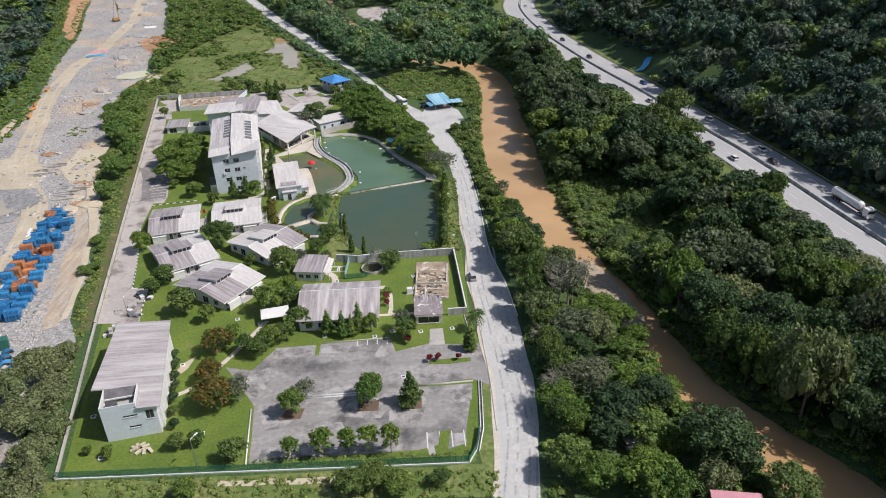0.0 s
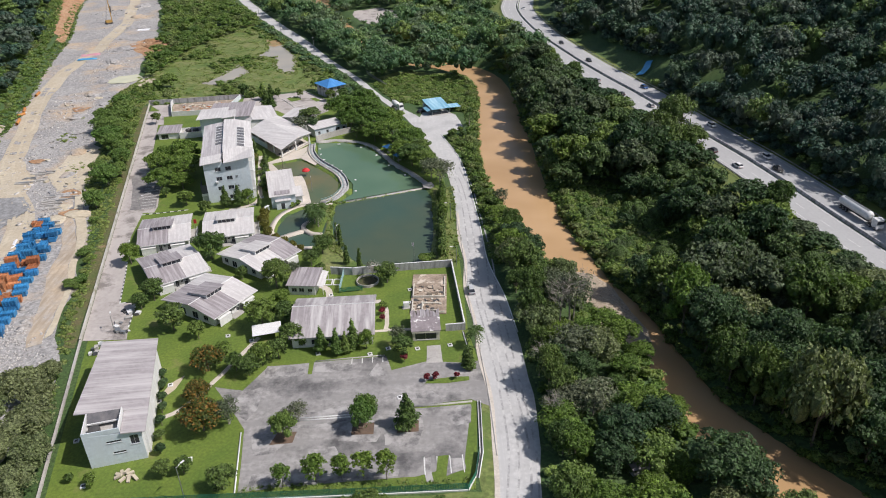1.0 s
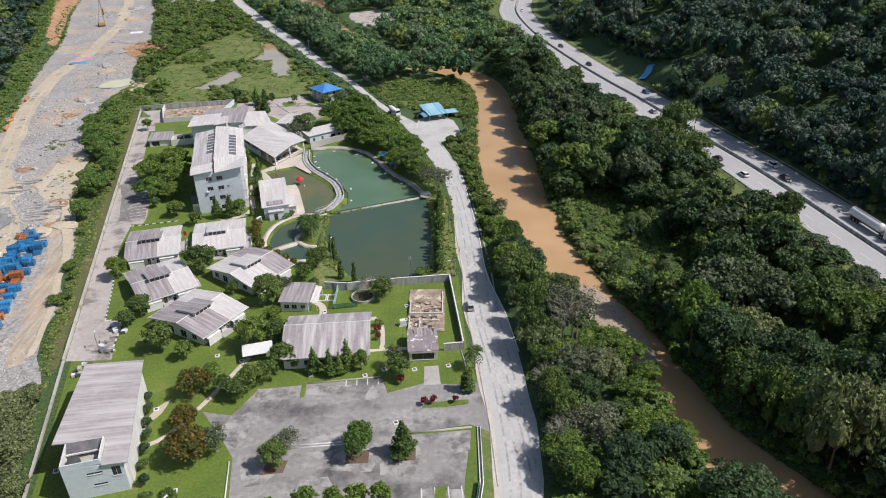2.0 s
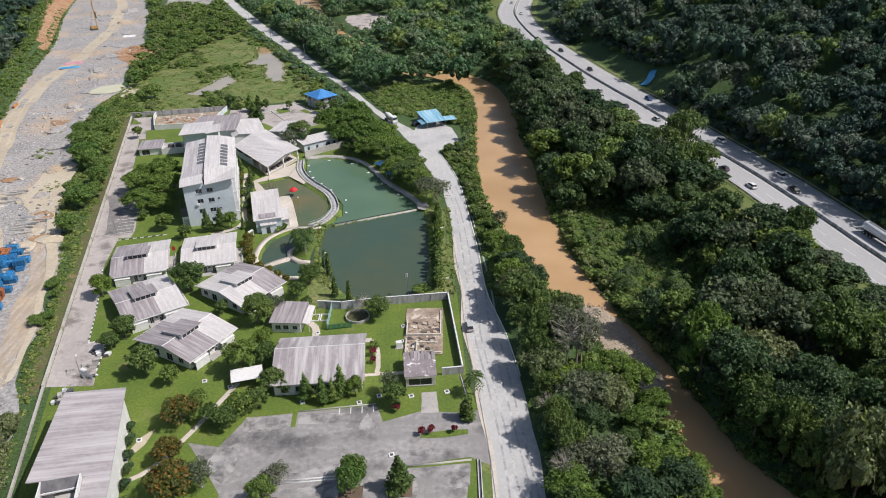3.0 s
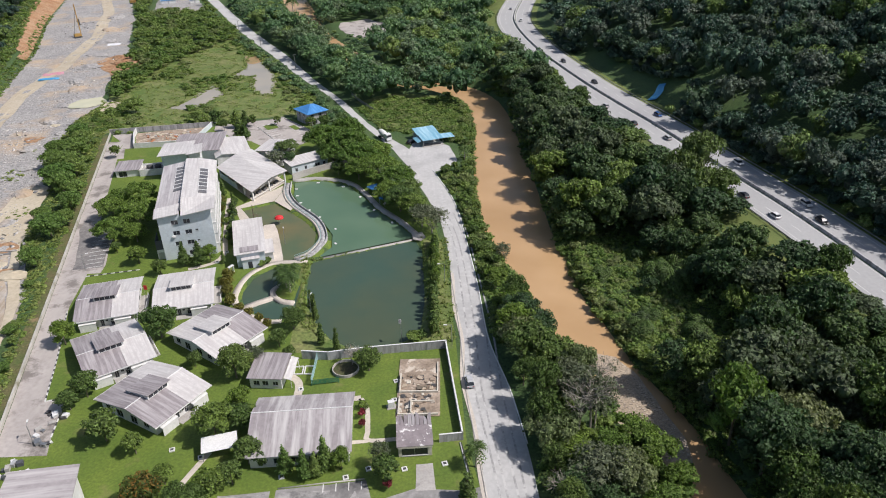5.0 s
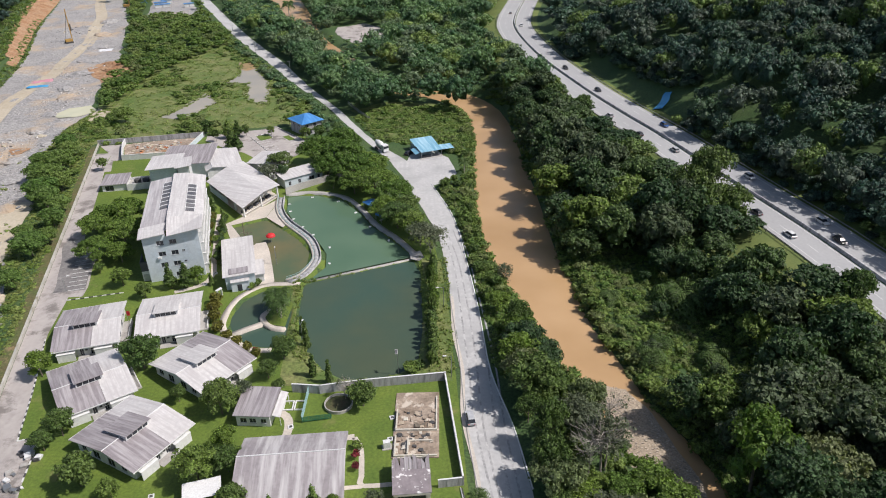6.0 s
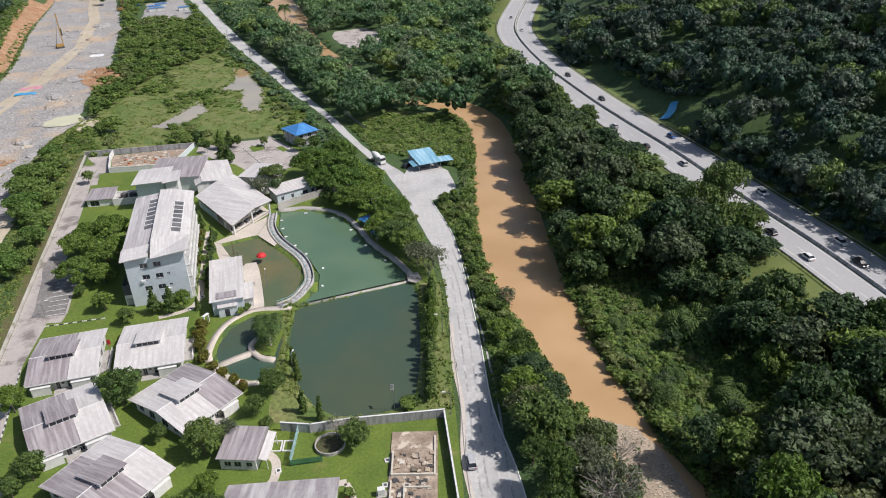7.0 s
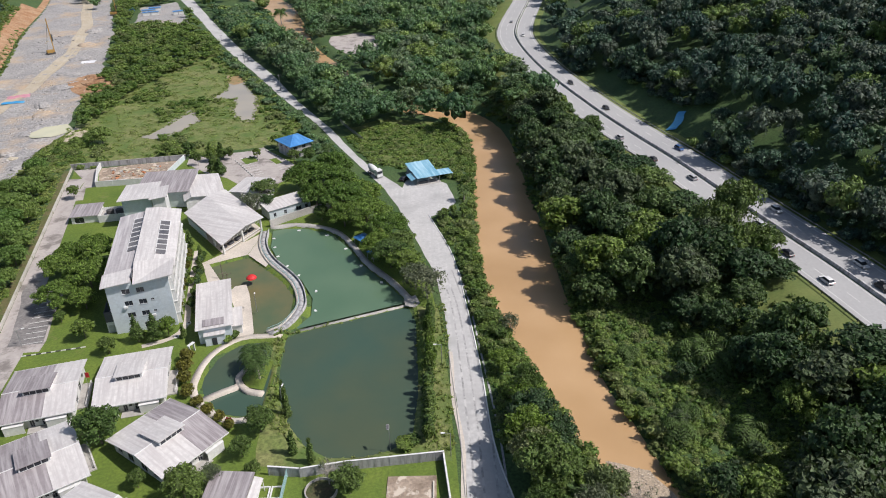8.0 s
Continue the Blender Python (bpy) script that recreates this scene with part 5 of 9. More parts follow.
def tall_block():
    """Four-storey block with windows on each floor and a split metal roof with two rows of skylights."""
    w, d, f = 15.0, 40.4, 3.45
    t = thing("apartment_block", at_centre(-75.4, 253.7, 13.2, w, d), "four-storey pale blue and white block with a weathered metal roof", "building")
    h = 4 * f
    front = [(u, u + 1.9, k * f + 0.9, k * f + 2.3) for k in range(4) for u in (3.6, 7.0)] + [(9.9, 10.7, 2 * f + 1.6, 2 * f + 2.2), (9.9, 10.7, f + 1.6, f + 2.2)]
    side = [(u, u + 1.7, k * f + 0.7, k * f + 2.4) for k in range(4) for u in np.arange(1.6, d - 2, 4.1)]
    shell(t, w, d, h, {0: front, 1: side, 2: front, 3: side}, [BLUEWALL, WHITEWALL, BLUEWALL, WHITEWALL])
    # balconies and fins along the sunny side
    for u in np.arange(0.7, d, 4.1):
        part("fin", one_box(w, w + 0.9, u, u + 0.22, 0, h - 0.3), WHITEWALL, t)
    for k in range(1, 4):
        part("ledge", one_box(w, w + 1.0, 0.5, d - 0.3, k * f - 0.25, k * f - 0.06), TRIM, t)
        for u in np.arange(1.0, d - 3.5, 4.1):
            part("balcony", one_box(w + 0.82, w + 0.94, u, u + 3.6, k * f - 0.057, k * f + 0.75), WHITEWALL, t)
    # ground-floor wing beside the front corner
    part("wing_wall", one_box(-2.2, 0, 1.2, 7.2, 0, 3.2), WHITEWALL, t)
    part("wing_screen", one_box(-2.2, -0.003, 1.2, 1.3, 3.2, 6.2), DARKIN, t, "dark grating screen")
    part("wing_screen", one_box(-2.2, -2.1, 1.31, 7.2, 3.2, 6.2), DARKIN, t, "dark grating screen")
    part("roller_door", one_box(-1.9, -0.4, 1.15, 1.197, 0.05, 2.3), FRAME, t)
    part("air_conditioner", one_box(3.2, 4.1, -0.45, -0.003, 2 * f + 0.3, 2 * f + 0.9), TRIM, t)
    part("air_conditioner", one_box(9.3, 10.2, -0.45, -0.003, f + 0.4, f + 1.0), TRIM, t)
    # main roof: a left pitch below a step, and a ridge sheet falling to the right
    zr, xr, y0 = h + 2.3, 6.6, 5.6
    roof_sheet(t, [(-0.9, 0.9, h + 0.5), (xr, 0.9, zr - 0.75), (xr, d + 0.8, zr - 0.75), (-0.9, d + 0.8, h + 0.5)], ROOFBLOCK)
    roof_sheet(t, [(xr, y0, zr), (11.2, y0, zr - 0.35), (11.2, d + 1.2, zr - 0.35), (xr, d + 1.2, zr)], ROOFPALE)
    roof_sheet(t, [(11.22, y0, zr - 0.4), (w + 1.4, y0, h + 0.6), (w + 1.4, d + 1, h + 0.6), (11.22, d + 1, zr - 0.4)], ROOFPALE)
    bm = bmesh.new()
    box(bm, xr - 0.12, xr + 0.05, 0.6, d + 1, zr - 1.0, zr - 0.15)
    part("step_face", bm, DARKIN, t)
    # front roofs
    roof_sheet(t, [(-0.9, -1.0, h + 0.55), (6.3, -1.0, h + 1.25), (6.3, 4.6, h + 2.1), (-0.9, 4.6, h + 1.2)], ROOFPALE, 0.2, "front_roof")
    roof_sheet(t, [(6.8, -1.4, h + 0.7), (w + 1.5, -1.4, h + 1.9), (w + 1.5, y0 + 0.9, h + 2.5), (6.8, y0 + 0.9, h + 2.9)], ROOFPALE, 0.2, "front_roof")
    bm = bmesh.new()
    for x0, x1 in ((0.0, 6.3), (6.8, w)):
        za, zb = (h + 0.55, h + 1.1) if x0 == 0 else (h + 0.4, h + 1.5)
        hexa(bm, [(x0, 0.05, h), (x1, 0.05, h), (x1, 0.25, h), (x0, 0.25, h), (x0, 0.05, za), (x1, 0.05, zb), (x1, 0.25, zb), (x0, 0.25, za)])
    part("parapet", bm, BLUEWALL, t)
    for a, b in ((0.05, w - 0.05), ):
        bm = bmesh.new()
        hexa(bm, [(a, d - 0.3, h), (b, d - 0.3, h), (b, d - 0.1, h), (a, d - 0.1, h), (a, d - 0.3, h + 0.45), (b, d - 0.3, h + 0.45), (xr + 0.1, d - 0.1, zr - 0.9), (xr - 0.1, d - 0.1, zr - 0.9)])
        part("gable", bm, WHITEWALL, t)
    part("side_parapet", one_box(w - 0.25, w - 0.05, 0.3, d - 0.35, h, h + 0.5), WHITEWALL, t)
    part("side_parapet", one_box(0.05, 0.25, 0.3, d - 0.35, h, h + 0.45), WHITEWALL, t)
    # skylights with white bars
    def slope(x):
        return h + 0.5 + (zr - 0.75 - h - 0.5) * (x + 0.9) / (xr + 0.9) if x < xr else zr - 0.4 + (h + 0.6 - zr + 0.4) * (x - 11.22) / (w + 1.4 - 11.22)
    for xa, xb, ya in ((3.8, 6.2, 16), (11.5, 13.9, 11.5)):
        for k in range(7):
            y = ya + k * 3.0
            pane = roof_sheet(t, [(xa, y, slope(xa) + 0.1), (xb, y, slope(xb) + 0.1), (xb, y + 2.2, slope(xb) + 0.1), (xa, y + 2.2, slope(xa) + 0.1)], SKYLIGHT, 0.08, "skylight")
            bm = bmesh.new()
            slab(bm, [(xa, y + 2.25, slope(xa) + 0.2), (xb, y + 2.25, slope(xb) + 0.2), (xb, y + 2.6, slope(xb) + 0.2), (xa, y + 2.6, slope(xa) + 0.2)], 0.18)
            part("skylight_bar", bm, TRIM, pane)
        for x in (xa - 0.14, xb):
            bm = bmesh.new()
            slab(bm, [(x, ya - 0.3, slope(x) + 0.16), (x + 0.14, ya - 0.3, slope(x + 0.14) + 0.16), (x + 0.14, ya + 20.6, slope(x + 0.14) + 0.16), (x, ya + 20.6, slope(x) + 0.16)], 0.14)
            part("skylight_rail", bm, TRIM, t)


tall_block()


def plain_block(name, x, y, deg, w, d, h, label, walls, roof, rise=(0, 0, 0, 0), over=0.5, holes=None, category="building"):
    """A walled block under one roof sheet whose corners rise as given."""
    b = thing(name, pose(x, y, 0, 0, 0, deg), label, category)
    tops = ((h + rise[0], h + rise[1]), (h + rise[1], h + rise[2]), (h + rise[2], h + rise[3]), (h + rise[3], h + rise[0]))
    shell(b, w, d, h, holes or {}, walls, tops)
    o = over
    roof_sheet(b, [(-o, -o, h + rise[0] + 0.16), (w + o, -o, h + rise[1] + 0.16), (w + o, d + o, h + rise[2] + 0.16), (-o, d + o, h + rise[3] + 0.16)], roof, 0.15)
    return b


def gable_block(name, x, y, deg, w, d, h, top, ridge, label, walls, roof, over=0.7, holes=None, along="x", category="building", open_sides=False):
    """A block under a two-pitched roof; its ridge runs along x or along y at the given distance."""
    b = thing(name, pose(x, y, 0, 0, 0, deg), label, category)
    o = over
    if not open_sides:
        shell(b, w, d, h, holes or {}, walls)
    if along == "x":
        roof_sheet(b, [(-o, -o, h), (w + o, -o, h), (w + o, ridge, top), (-o, ridge, top)], roof)
        roof_sheet(b, [(-o, ridge + 0.02, top), (w + o, ridge + 0.02, top), (w + o, d + o, h), (-o, d + o, h)], roof)
        strip_part(b, "ridge_cap", (-o, ridge, top + 0.02), (w + o, ridge, top + 0.02), 0.14, TRIM)
        for x0 in (0.02, w - 0.2):
            bm = bmesh.new()
            hexa(bm, [(x0, 0.1, h - 0.02), (x0 + 0.18, 0.1, h - 0.02), (x0 + 0.18, d - 0.1, h - 0.02), (x0, d - 0.1, h - 0.02), (x0, ridge - 0.1, top - 0.2), (x0 + 0.18, ridge - 0.1, top - 0.2), (x0 + 0.18, ridge + 0.1, top - 0.2), (x0, ridge + 0.1, top - 0.2)])
            part("gable", bm, walls if not isinstance(walls, list) else walls[0], b)
    else:
        roof_sheet(b, [(-o, -o, h), (ridge, -o, top), (ridge, d + o, top), (-o, d + o, h)], roof)
        roof_sheet(b, [(ridge + 0.02, -o, top), (w + o, -o, h), (w + o, d + o, h), (ridge + 0.02, d + o, top)], roof)
        strip_part(b, "ridge_cap", (ridge, -o, top + 0.02), (ridge, d + o, top + 0.02), 0.12, TRIM)
        for y0 in (0.02, d - 0.2):
            bm = bmesh.new()
            hexa(bm, [(0.1, y0, h - 0.02), (w - 0.1, y0, h - 0.02), (w - 0.1, y0 + 0.18, h - 0.02), (0.1, y0 + 0.18, h - 0.02), (ridge - 0.1, y0, top - 0.2), (ridge + 0.1, y0, top - 0.2), (ridge + 0.1, y0 + 0.18, top - 0.2), (ridge - 0.1, y0 + 0.18, top - 0.2)])
            part("gable", bm, walls if not isinstance(walls, list) else walls[0], b)
    return b


# two-storey block in the corner of the lawn
def corner_block():
    w, d = 10.4, 30.5
    b = thing("office_block", pose(-68.3, 109.9, 0, 0, 0, 14.0), "white two-storey block with a streaked roof and open roof well", "building")
    front = [(3.9, 6.7, 5.4, 5.9), (4.6, 7.0, 2.6, 3.1), (8.2, 9.8, 4.2, 6.4)]
    side = [(u, u + 1.6, z, z + 1.3) for z in (1.0, 4.4) for u in np.arange(2, 28, 3.6)]
    shell(b, w, d, 7.0, {0: front, 1: side, 3: side}, [BLUEWALL, WHITEWALL, WHITEWALL, WHITEWALL], ((7.9, 7.0), (7.0, 7.0), (7.0, 8.6), (8.6, 7.9)))
    zl, zr = 9.0, 7.3
    roof_sheet(b, [(-2.2, 6.2, zl), (w + 1.0, 6.2, zr), (w + 1.0, d + 0.6, zr), (-0.2, d + 0.6, zl - 0.3)], ROOFCROSS, 0.2)
    roof_sheet(b, [(6.9, -0.5, 7.75), (w + 1.0, -0.5, zr), (w + 1.0, 6.18, zr), (6.9, 6.18, 7.75)], ROOFCROSS, 0.2)
    # open well at the front: parapets, tanks and a sloping cover
    part("parapet", one_box(0.0, 6.8, 0.02, 0.22, 7.6, 8.7), BLUEWALL, b)
    part("parapet", one_box(0.02, 0.22, 0.25, 6.1, 7.6, 8.7), WHITEWALL, b)
    part("parapet", one_box(6.6, 6.8, 0.25, 6.1, 7.0, 8.9), WHITEWALL, b)
    part("well_floor", one_box(0.25, 6.58, 0.25, 6.1, 6.4, 6.5), CONCRETE, b)
    bm = bmesh.new()
    ring_mesh(bm, [(1.1, 0), (1.15, 0.7), (1.1, 1.4), (0.3, 1.6)], 14)
    part("water_tank", bm, DARKSTEEL, b).location = (1.9, 2.2, 6.5)
    roof_sheet(b, [(0.3, 4.2, 7.7), (6.5, 4.2, 7.7), (6.5, 6.1, 8.5), (0.3, 6.1, 8.7)], SKYLIGHT, 0.08, "well_cover", "mould-stained translucent cover")
    part("well_beam", one_box(0.3, 6.5, 3.9, 4.15, 7.4, 7.7), TRIM, b)
    part("porch_wall", one_box(w, w + 0.5, 1.5, 29, 0, 6.6), WHITEWALL, b)


corner_block()

# open hall below the lawn, with a pitched roof
gable_block("assembly_hall", -35.4, 147.2, 2.4, 19.2, 16.4, 3.3, 5.6, 9.6, "long low hall with a banded grey metal roof among conifers", WHITEWALL, ROOFLONG, holes={0: [(u, u + 1.6, 0.8, 2.2) for u in (1.5, 4.6, 8, 11.4, 14.6)], 1: [(3, 4.6, 0.8, 2.2), (8, 9.6, 0.8, 2.2)]})
hut = plain_block("guard_hut", -40.4, 171.6, -6, 7.2, 7.6, 2.9, "small white hut with a mauve mono-pitch roof", WHITEWALL, ROOFMAUVE, (0.1, 0.1, 0.9, 0.9), holes={0: [(0.8, 2.2, 0.9, 2.1), (2.8, 4.2, 0.9, 2.1), (5.2, 6.4, 0.9, 2.0)]})
roof_sheet(hut, [(7.75, 0.2, 2.9), (9.4, 0.2, 2.5), (9.4, 7.4, 3.2), (7.75, 7.4, 3.6)], ROOFPALE, 0.12, "lean_to_roof")
for y in (0.4, 7.1):
    part("lean_to_post", one_box(9.2, 9.32, y, y + 0.12, 0, 2.5), TRIM, hut)
awning = thing("awning", pose(-45.2, 149.2, 0, 0, 0, 14), "bright white fabric awning on posts among the trees", "awning")
roof_sheet(awning, [(0, 0, 2.4), (7.0, 0, 2.4), (7.0, 4.2, 2.8), (0, 4.2, 2.8)], TRIM, 0.05, "canopy")
for x, y in ((0.1, 0.1), (6.8, 0.1), (0.1, 4.0), (6.8, 4.0)):
    part("post", one_box(x, x + 0.1, y, y + 0.1, 0, 2.35), STEEL, awning)

# white house by the paddling pond
ph = plain_block("pool_house", -55.4, 226.4, 14.2, 8.0, 22.0, 4.3, "white flat-roofed pool house with a pale blue front", [BLUEWALL, WHITEWALL, WHITEWALL, WHITEWALL], ROOFPALE, (0, 0.1, 0.25, 0.15), 0.6, {0: [(4.6, 5.6, 1.0, 2.6)], 1: [(10, 12, 0.2, 2.6), (3, 4.2, 1.0, 2.2), (15, 16.4, 1, 2.2)]})
part("annex_wall", one_box(8.0, 10.4, 1.6, 9.6, 0, 2.7), WHITEWALL, ph)
part("annex_roof", one_box(7.98, 10.8, 1.2, 10.2, 2.7, 2.85), ROOFPALE, ph)
part("roof_panel", one_box(1.2, 6.4, 0.4, 3.6, 4.62, 4.7), ROOFMAUVE, ph, "stained patch of roofing")
part("front_wall", one_box(1.4, 6.2, -1.5, -0.003, 0, 3.0), BLUEWALL, ph)
part("front_roof", one_box(1.2, 6.4, -1.8, -0.003, 3.003, 3.15), ROOFPALE, ph)
# A dark pane stands in for the shaded recess in the front.
part("front_recess", one_box(3.0, 4.2, -1.55, -1.503, 0.1, 2.2), GLASS, ph)
part("annex_window", one_box(10.4, 10.43, 5, 7.4, 1.0, 2.2), GLASS, ph)


def pavilion():
    """Open hall on columns, oblique in plan: a low two-pitched roof over a paved floor, slats under the front eave."""
    w, d, e, top, lean = 18.4, 26.5, 4.2, 5.6, 0.47
    p = thing("pavilion", pose(-60.4, 272.6, 0, 0, 0, 62.0), "large open pavilion with a weathered white metal roof on columns", "pavilion")
    ridge = 10.5

    def oblique(bm):
        for v in bm.verts:
            v.co.x += lean * v.co.y
        return bm

    def sheet_part(quad):
        bm = bmesh.new()
        slab(bm, quad, 0.16)
        part("roof", oblique(bm), ROOFPALE, p)

    sheet_part([(-0.8, -0.9, e), (ridge, -0.9, top), (ridge, d, top), (-0.8, d, e)])
    sheet_part([(ridge + 0.02, -0.9, top), (w + 0.8, -0.9, e + 0.4), (w + 0.8, d, e + 0.4), (ridge + 0.02, d, top)])
    part("floor", oblique(one_box(0, w, 0, d - 0.5, 0, 0.18)), PALE, p)
    col = mesh_from("column", one_box(-0.24, 0.24, -0.24, 0.24, 0.18, e + 0.02), WHITEWALL)
    for x in (0.3, w / 2, w - 0.3):
        for y in (0.3, 6.6, 13.2, 19.8, 25.6):
            part("column", col, None, p).location = (x + lean * y, y, 0)
    for x0, x1 in ((0.3, w / 2), (w / 2, w - 0.3)):
        for k in range(14):
            x = x0 + (x1 - x0) * (k + 0.5) / 14
            part("slat", one_box(x - 0.06, x + 0.06, 0.0, 0.08, e - 0.9, e + 0.1 + 0.05 * min(x, w - x)), TRIM, p)
        part("rail", one_box(x0 + 0.26, x1 - 0.26, 0.2, 0.3, 0.9, 1.1), TRIM, p)
    part("beam", one_box(0.1, w - 0.1, 0.34, 0.6, e - 0.2, e + 0.1), TRIM, p)
    part("back_wall", oblique(one_box(0.2, w - 0.2, d - 1.1, d - 0.9, 0.18, e)), BLUEWALL, p)
    part("side_wall", oblique(one_box(0.06, 0.2, 12, d - 1.2, 0.18, 2.2)), BLUEWALL, p)
    for k in range(5):
        part("dining_table", one_box(2.2 + 3.2 * k, 4.2 + 3.2 * k, 2.4, 3.4, 0.18, 0.93), DARKIN, p)


pavilion()
plain_block("stair_tower", -97.6, 295.0, 5, 9.4, 10.5, 9.6, "tall white block with a tilted pale roof behind the apartments", [BLUEWALL, WHITEWALL, WHITEWALL, WHITEWALL], ROOFPALE, (0, 0.6, 1.0, 0.4), 1.2)
plain_block("stair_tower", -87.0, 293.6, 13.2, 4.0, 8.0, 10.4, "narrow white tower with a small tilted roof", WHITEWALL, ROOFPALE, (0, 0.5, 0.5, 0), 0.9)
plain_block("kitchen_hall", -98.6, 308.6, 3, 17.6, 17.0, 5.6, "wide hall with a mauve-grey metal roof", BLUEWALL, ROOFMAUVE, (0, 0.4, 1.4, 1.0), 0.8, {1: [(3, 5, 1, 2.6)]})
gable_block("dining_hall", -80.2, 304.4, 20, 12.6, 20.0, 4.6, 5.8, 2.0, "dining hall with a pale weathered metal roof", WHITEWALL, ROOFPALE, along="y", over=0.6)
plain_block("store_house", -66.6, 311.6, -18, 10.5, 11.5, 4.2, "white store with a tilted pale roof", WHITEWALL, ROOFPALE, (0, 0.6, 1.0, 0.3), 0.7)
plain_block("store_house", -58.6, 303.4, 30, 8.0, 8.0, 3.8, "small pale-roofed store behind the pavilion", WHITEWALL, ROOFPALE, (0, 0.4, 0.7, 0.2), 0.6)
plain_block("guest_house", -50.4, 295.4, 34, 15.0, 7.0, 3.6, "low white building with dark windows beside the pond", [BLUEWALL, WHITEWALL, WHITEWALL, WHITEWALL], ROOFPALE, (0, 0, 0.5, 0.5), 0.5, {0: [(1.4, 2.4, 1.0, 2.4), (5.2, 6.2, 1.0, 2.4), (9.6, 11.6, 1.0, 2.4), (13, 14, 1.0, 2.4)]})
garage = plain_block("garage", -117.4, 298.6, 8, 8.4, 8.6, 2.6, "low garage with a mauve mono-pitch roof", WHITEWALL, ROOFMAUVE, (0, 0, 0.5, 0.5), 0.5, {0: [(1, 4, 0.1, 2.2)]})
tank = thing("tank_enclosure", pose(-108.6, 299.0, 0, 0, 0, 10), "open white-walled tank enclosure with dark tanks", "enclosure")
for a in ((0, 9.6, 0, 0.2), (0, 9.6, 6.4, 6.6), (0, 0.2, 0.2, 6.4), (9.4, 9.6, 0.2, 6.4)):
    part("wall", one_box(*a, 0, 2.6), WHITEWALL, tank)
part("floor", one_box(0.2, 9.4, 0.2, 6.4, 0, 1.4), CONCRETE, tank)
for x in (3.4, 6.4):
    bm = bmesh.new()
    ring_mesh(bm, [(1.2, 0), (1.25, 0.8), (1.2, 1.5), (0.4, 1.8)], 14)
    part("tank", bm, DARKSTEEL, tank).location = (x, 3.3, 1.4)
for k in range(60):
    a, b = random.uniform(0, 1), random.uniform(0.15, 0.85)
    x, y = -121.5 + 21 * a, 333 + 3 * a + 16 * b
    s = random.uniform(0.3, 0.9)
    bm = bmesh.new()
    hexa(bm, [(random.uniform(-0.1, 0.1) + dx * s, random.uniform(-0.1, 0.1) + dy * s, dz * s * 0.5) for dz in (0, 1) for dx, dy in ((-1, -0.6), (1, -0.6), (1, 0.6), (-1, 0.6))])
    single("rubble_block", bm, random.choice([CLAY, CONCRETE, SAND, RUST]), "broken brick and timber rubble", "rubble", group="yard rubble", m=pose(x, y, 0.02, 0, 0, random.uniform(0, 180)))


# ruined pump house in the walled yard
def ruin():
    r = thing("ruined_pump_house", pose(-6.6, 148.6, 0, 0, 0, 2.5), "half-demolished pump house with a broken mouldy roof", "ruin")
    shell(r, 6.6, 9.0, 2.9, {0: [(0.6, 5.8, 0.3, 2.3)]}, CREAMWALL)
    roof_sheet(r, [(-0.3, -0.3, 3.0), (6.9, -0.3, 3.0), (6.9, 5.4, 3.25), (-0.3, 5.4, 3.25)], RUINROOF, 0.12)
    for k in range(9):
        x = -0.3 + k * 0.8
        roof_sheet(r, [(x, 5.42, 3.26), (x + 0.74, 5.42, 3.26), (x + 0.74, 6.2 + random.uniform(0, 3), 3.36), (x, 6.4 + random.uniform(0, 3), 3.36)], random.choice([RUINROOF, ROOFMAUVE, RUINROOF]), 0.1, "broken_sheet")
    part("lintel", one_box(-0.1, 6.7, -0.3, -0.003, 2.4, 2.9), CREAMWALL, r)
    slab_ob = thing("demolished_floor", pose(-7.6, 160.2, 0, 0, 0, -1.5), "bare stained floor slab of a demolished building with debris", "ruin")
    part("slab", one_box(0, 9.4, 0, 19.6, 0, 0.25), RUINFLOOR, slab_ob)
    for a in ((0.4, 9.0, 0.2, 0.5), (0.4, 0.7, 0.5, 6), (3, 3.3, 0.5, 4.6), (3.3, 8, 4.3, 4.6), (0.4, 9, 7.4, 7.7), (0.4, 0.7, 7.7, 13.5), (8.7, 9, 7.7, 18)):
        part("wall_stub", one_box(*a, 0.25, 0.25 + random.uniform(0.3, 0.8)), CREAMWALL, slab_ob)
    for k in range(80):
        x, y, s = random.uniform(0.6, 8.8), random.choice([random.uniform(1, 7), random.uniform(8.5, 13.5)]), random.uniform(0.15, 0.5)
        bm = bmesh.new()
        hexa(bm, [(x + dx * s * random.uniform(0.7, 1.4), y + dy * s * random.uniform(0.5, 1.5), 0.25 + dz * s * 0.6) for dz in (0, 1) for dx, dy in ((-1, -1), (1, -1), (1, 1), (-1, 1))])
        part("debris", bm, random.choice([RUINFLOOR, BANKSOIL, CREAMWALL, DARKSTEEL, RUINFLOOR, BARK]), slab_ob)


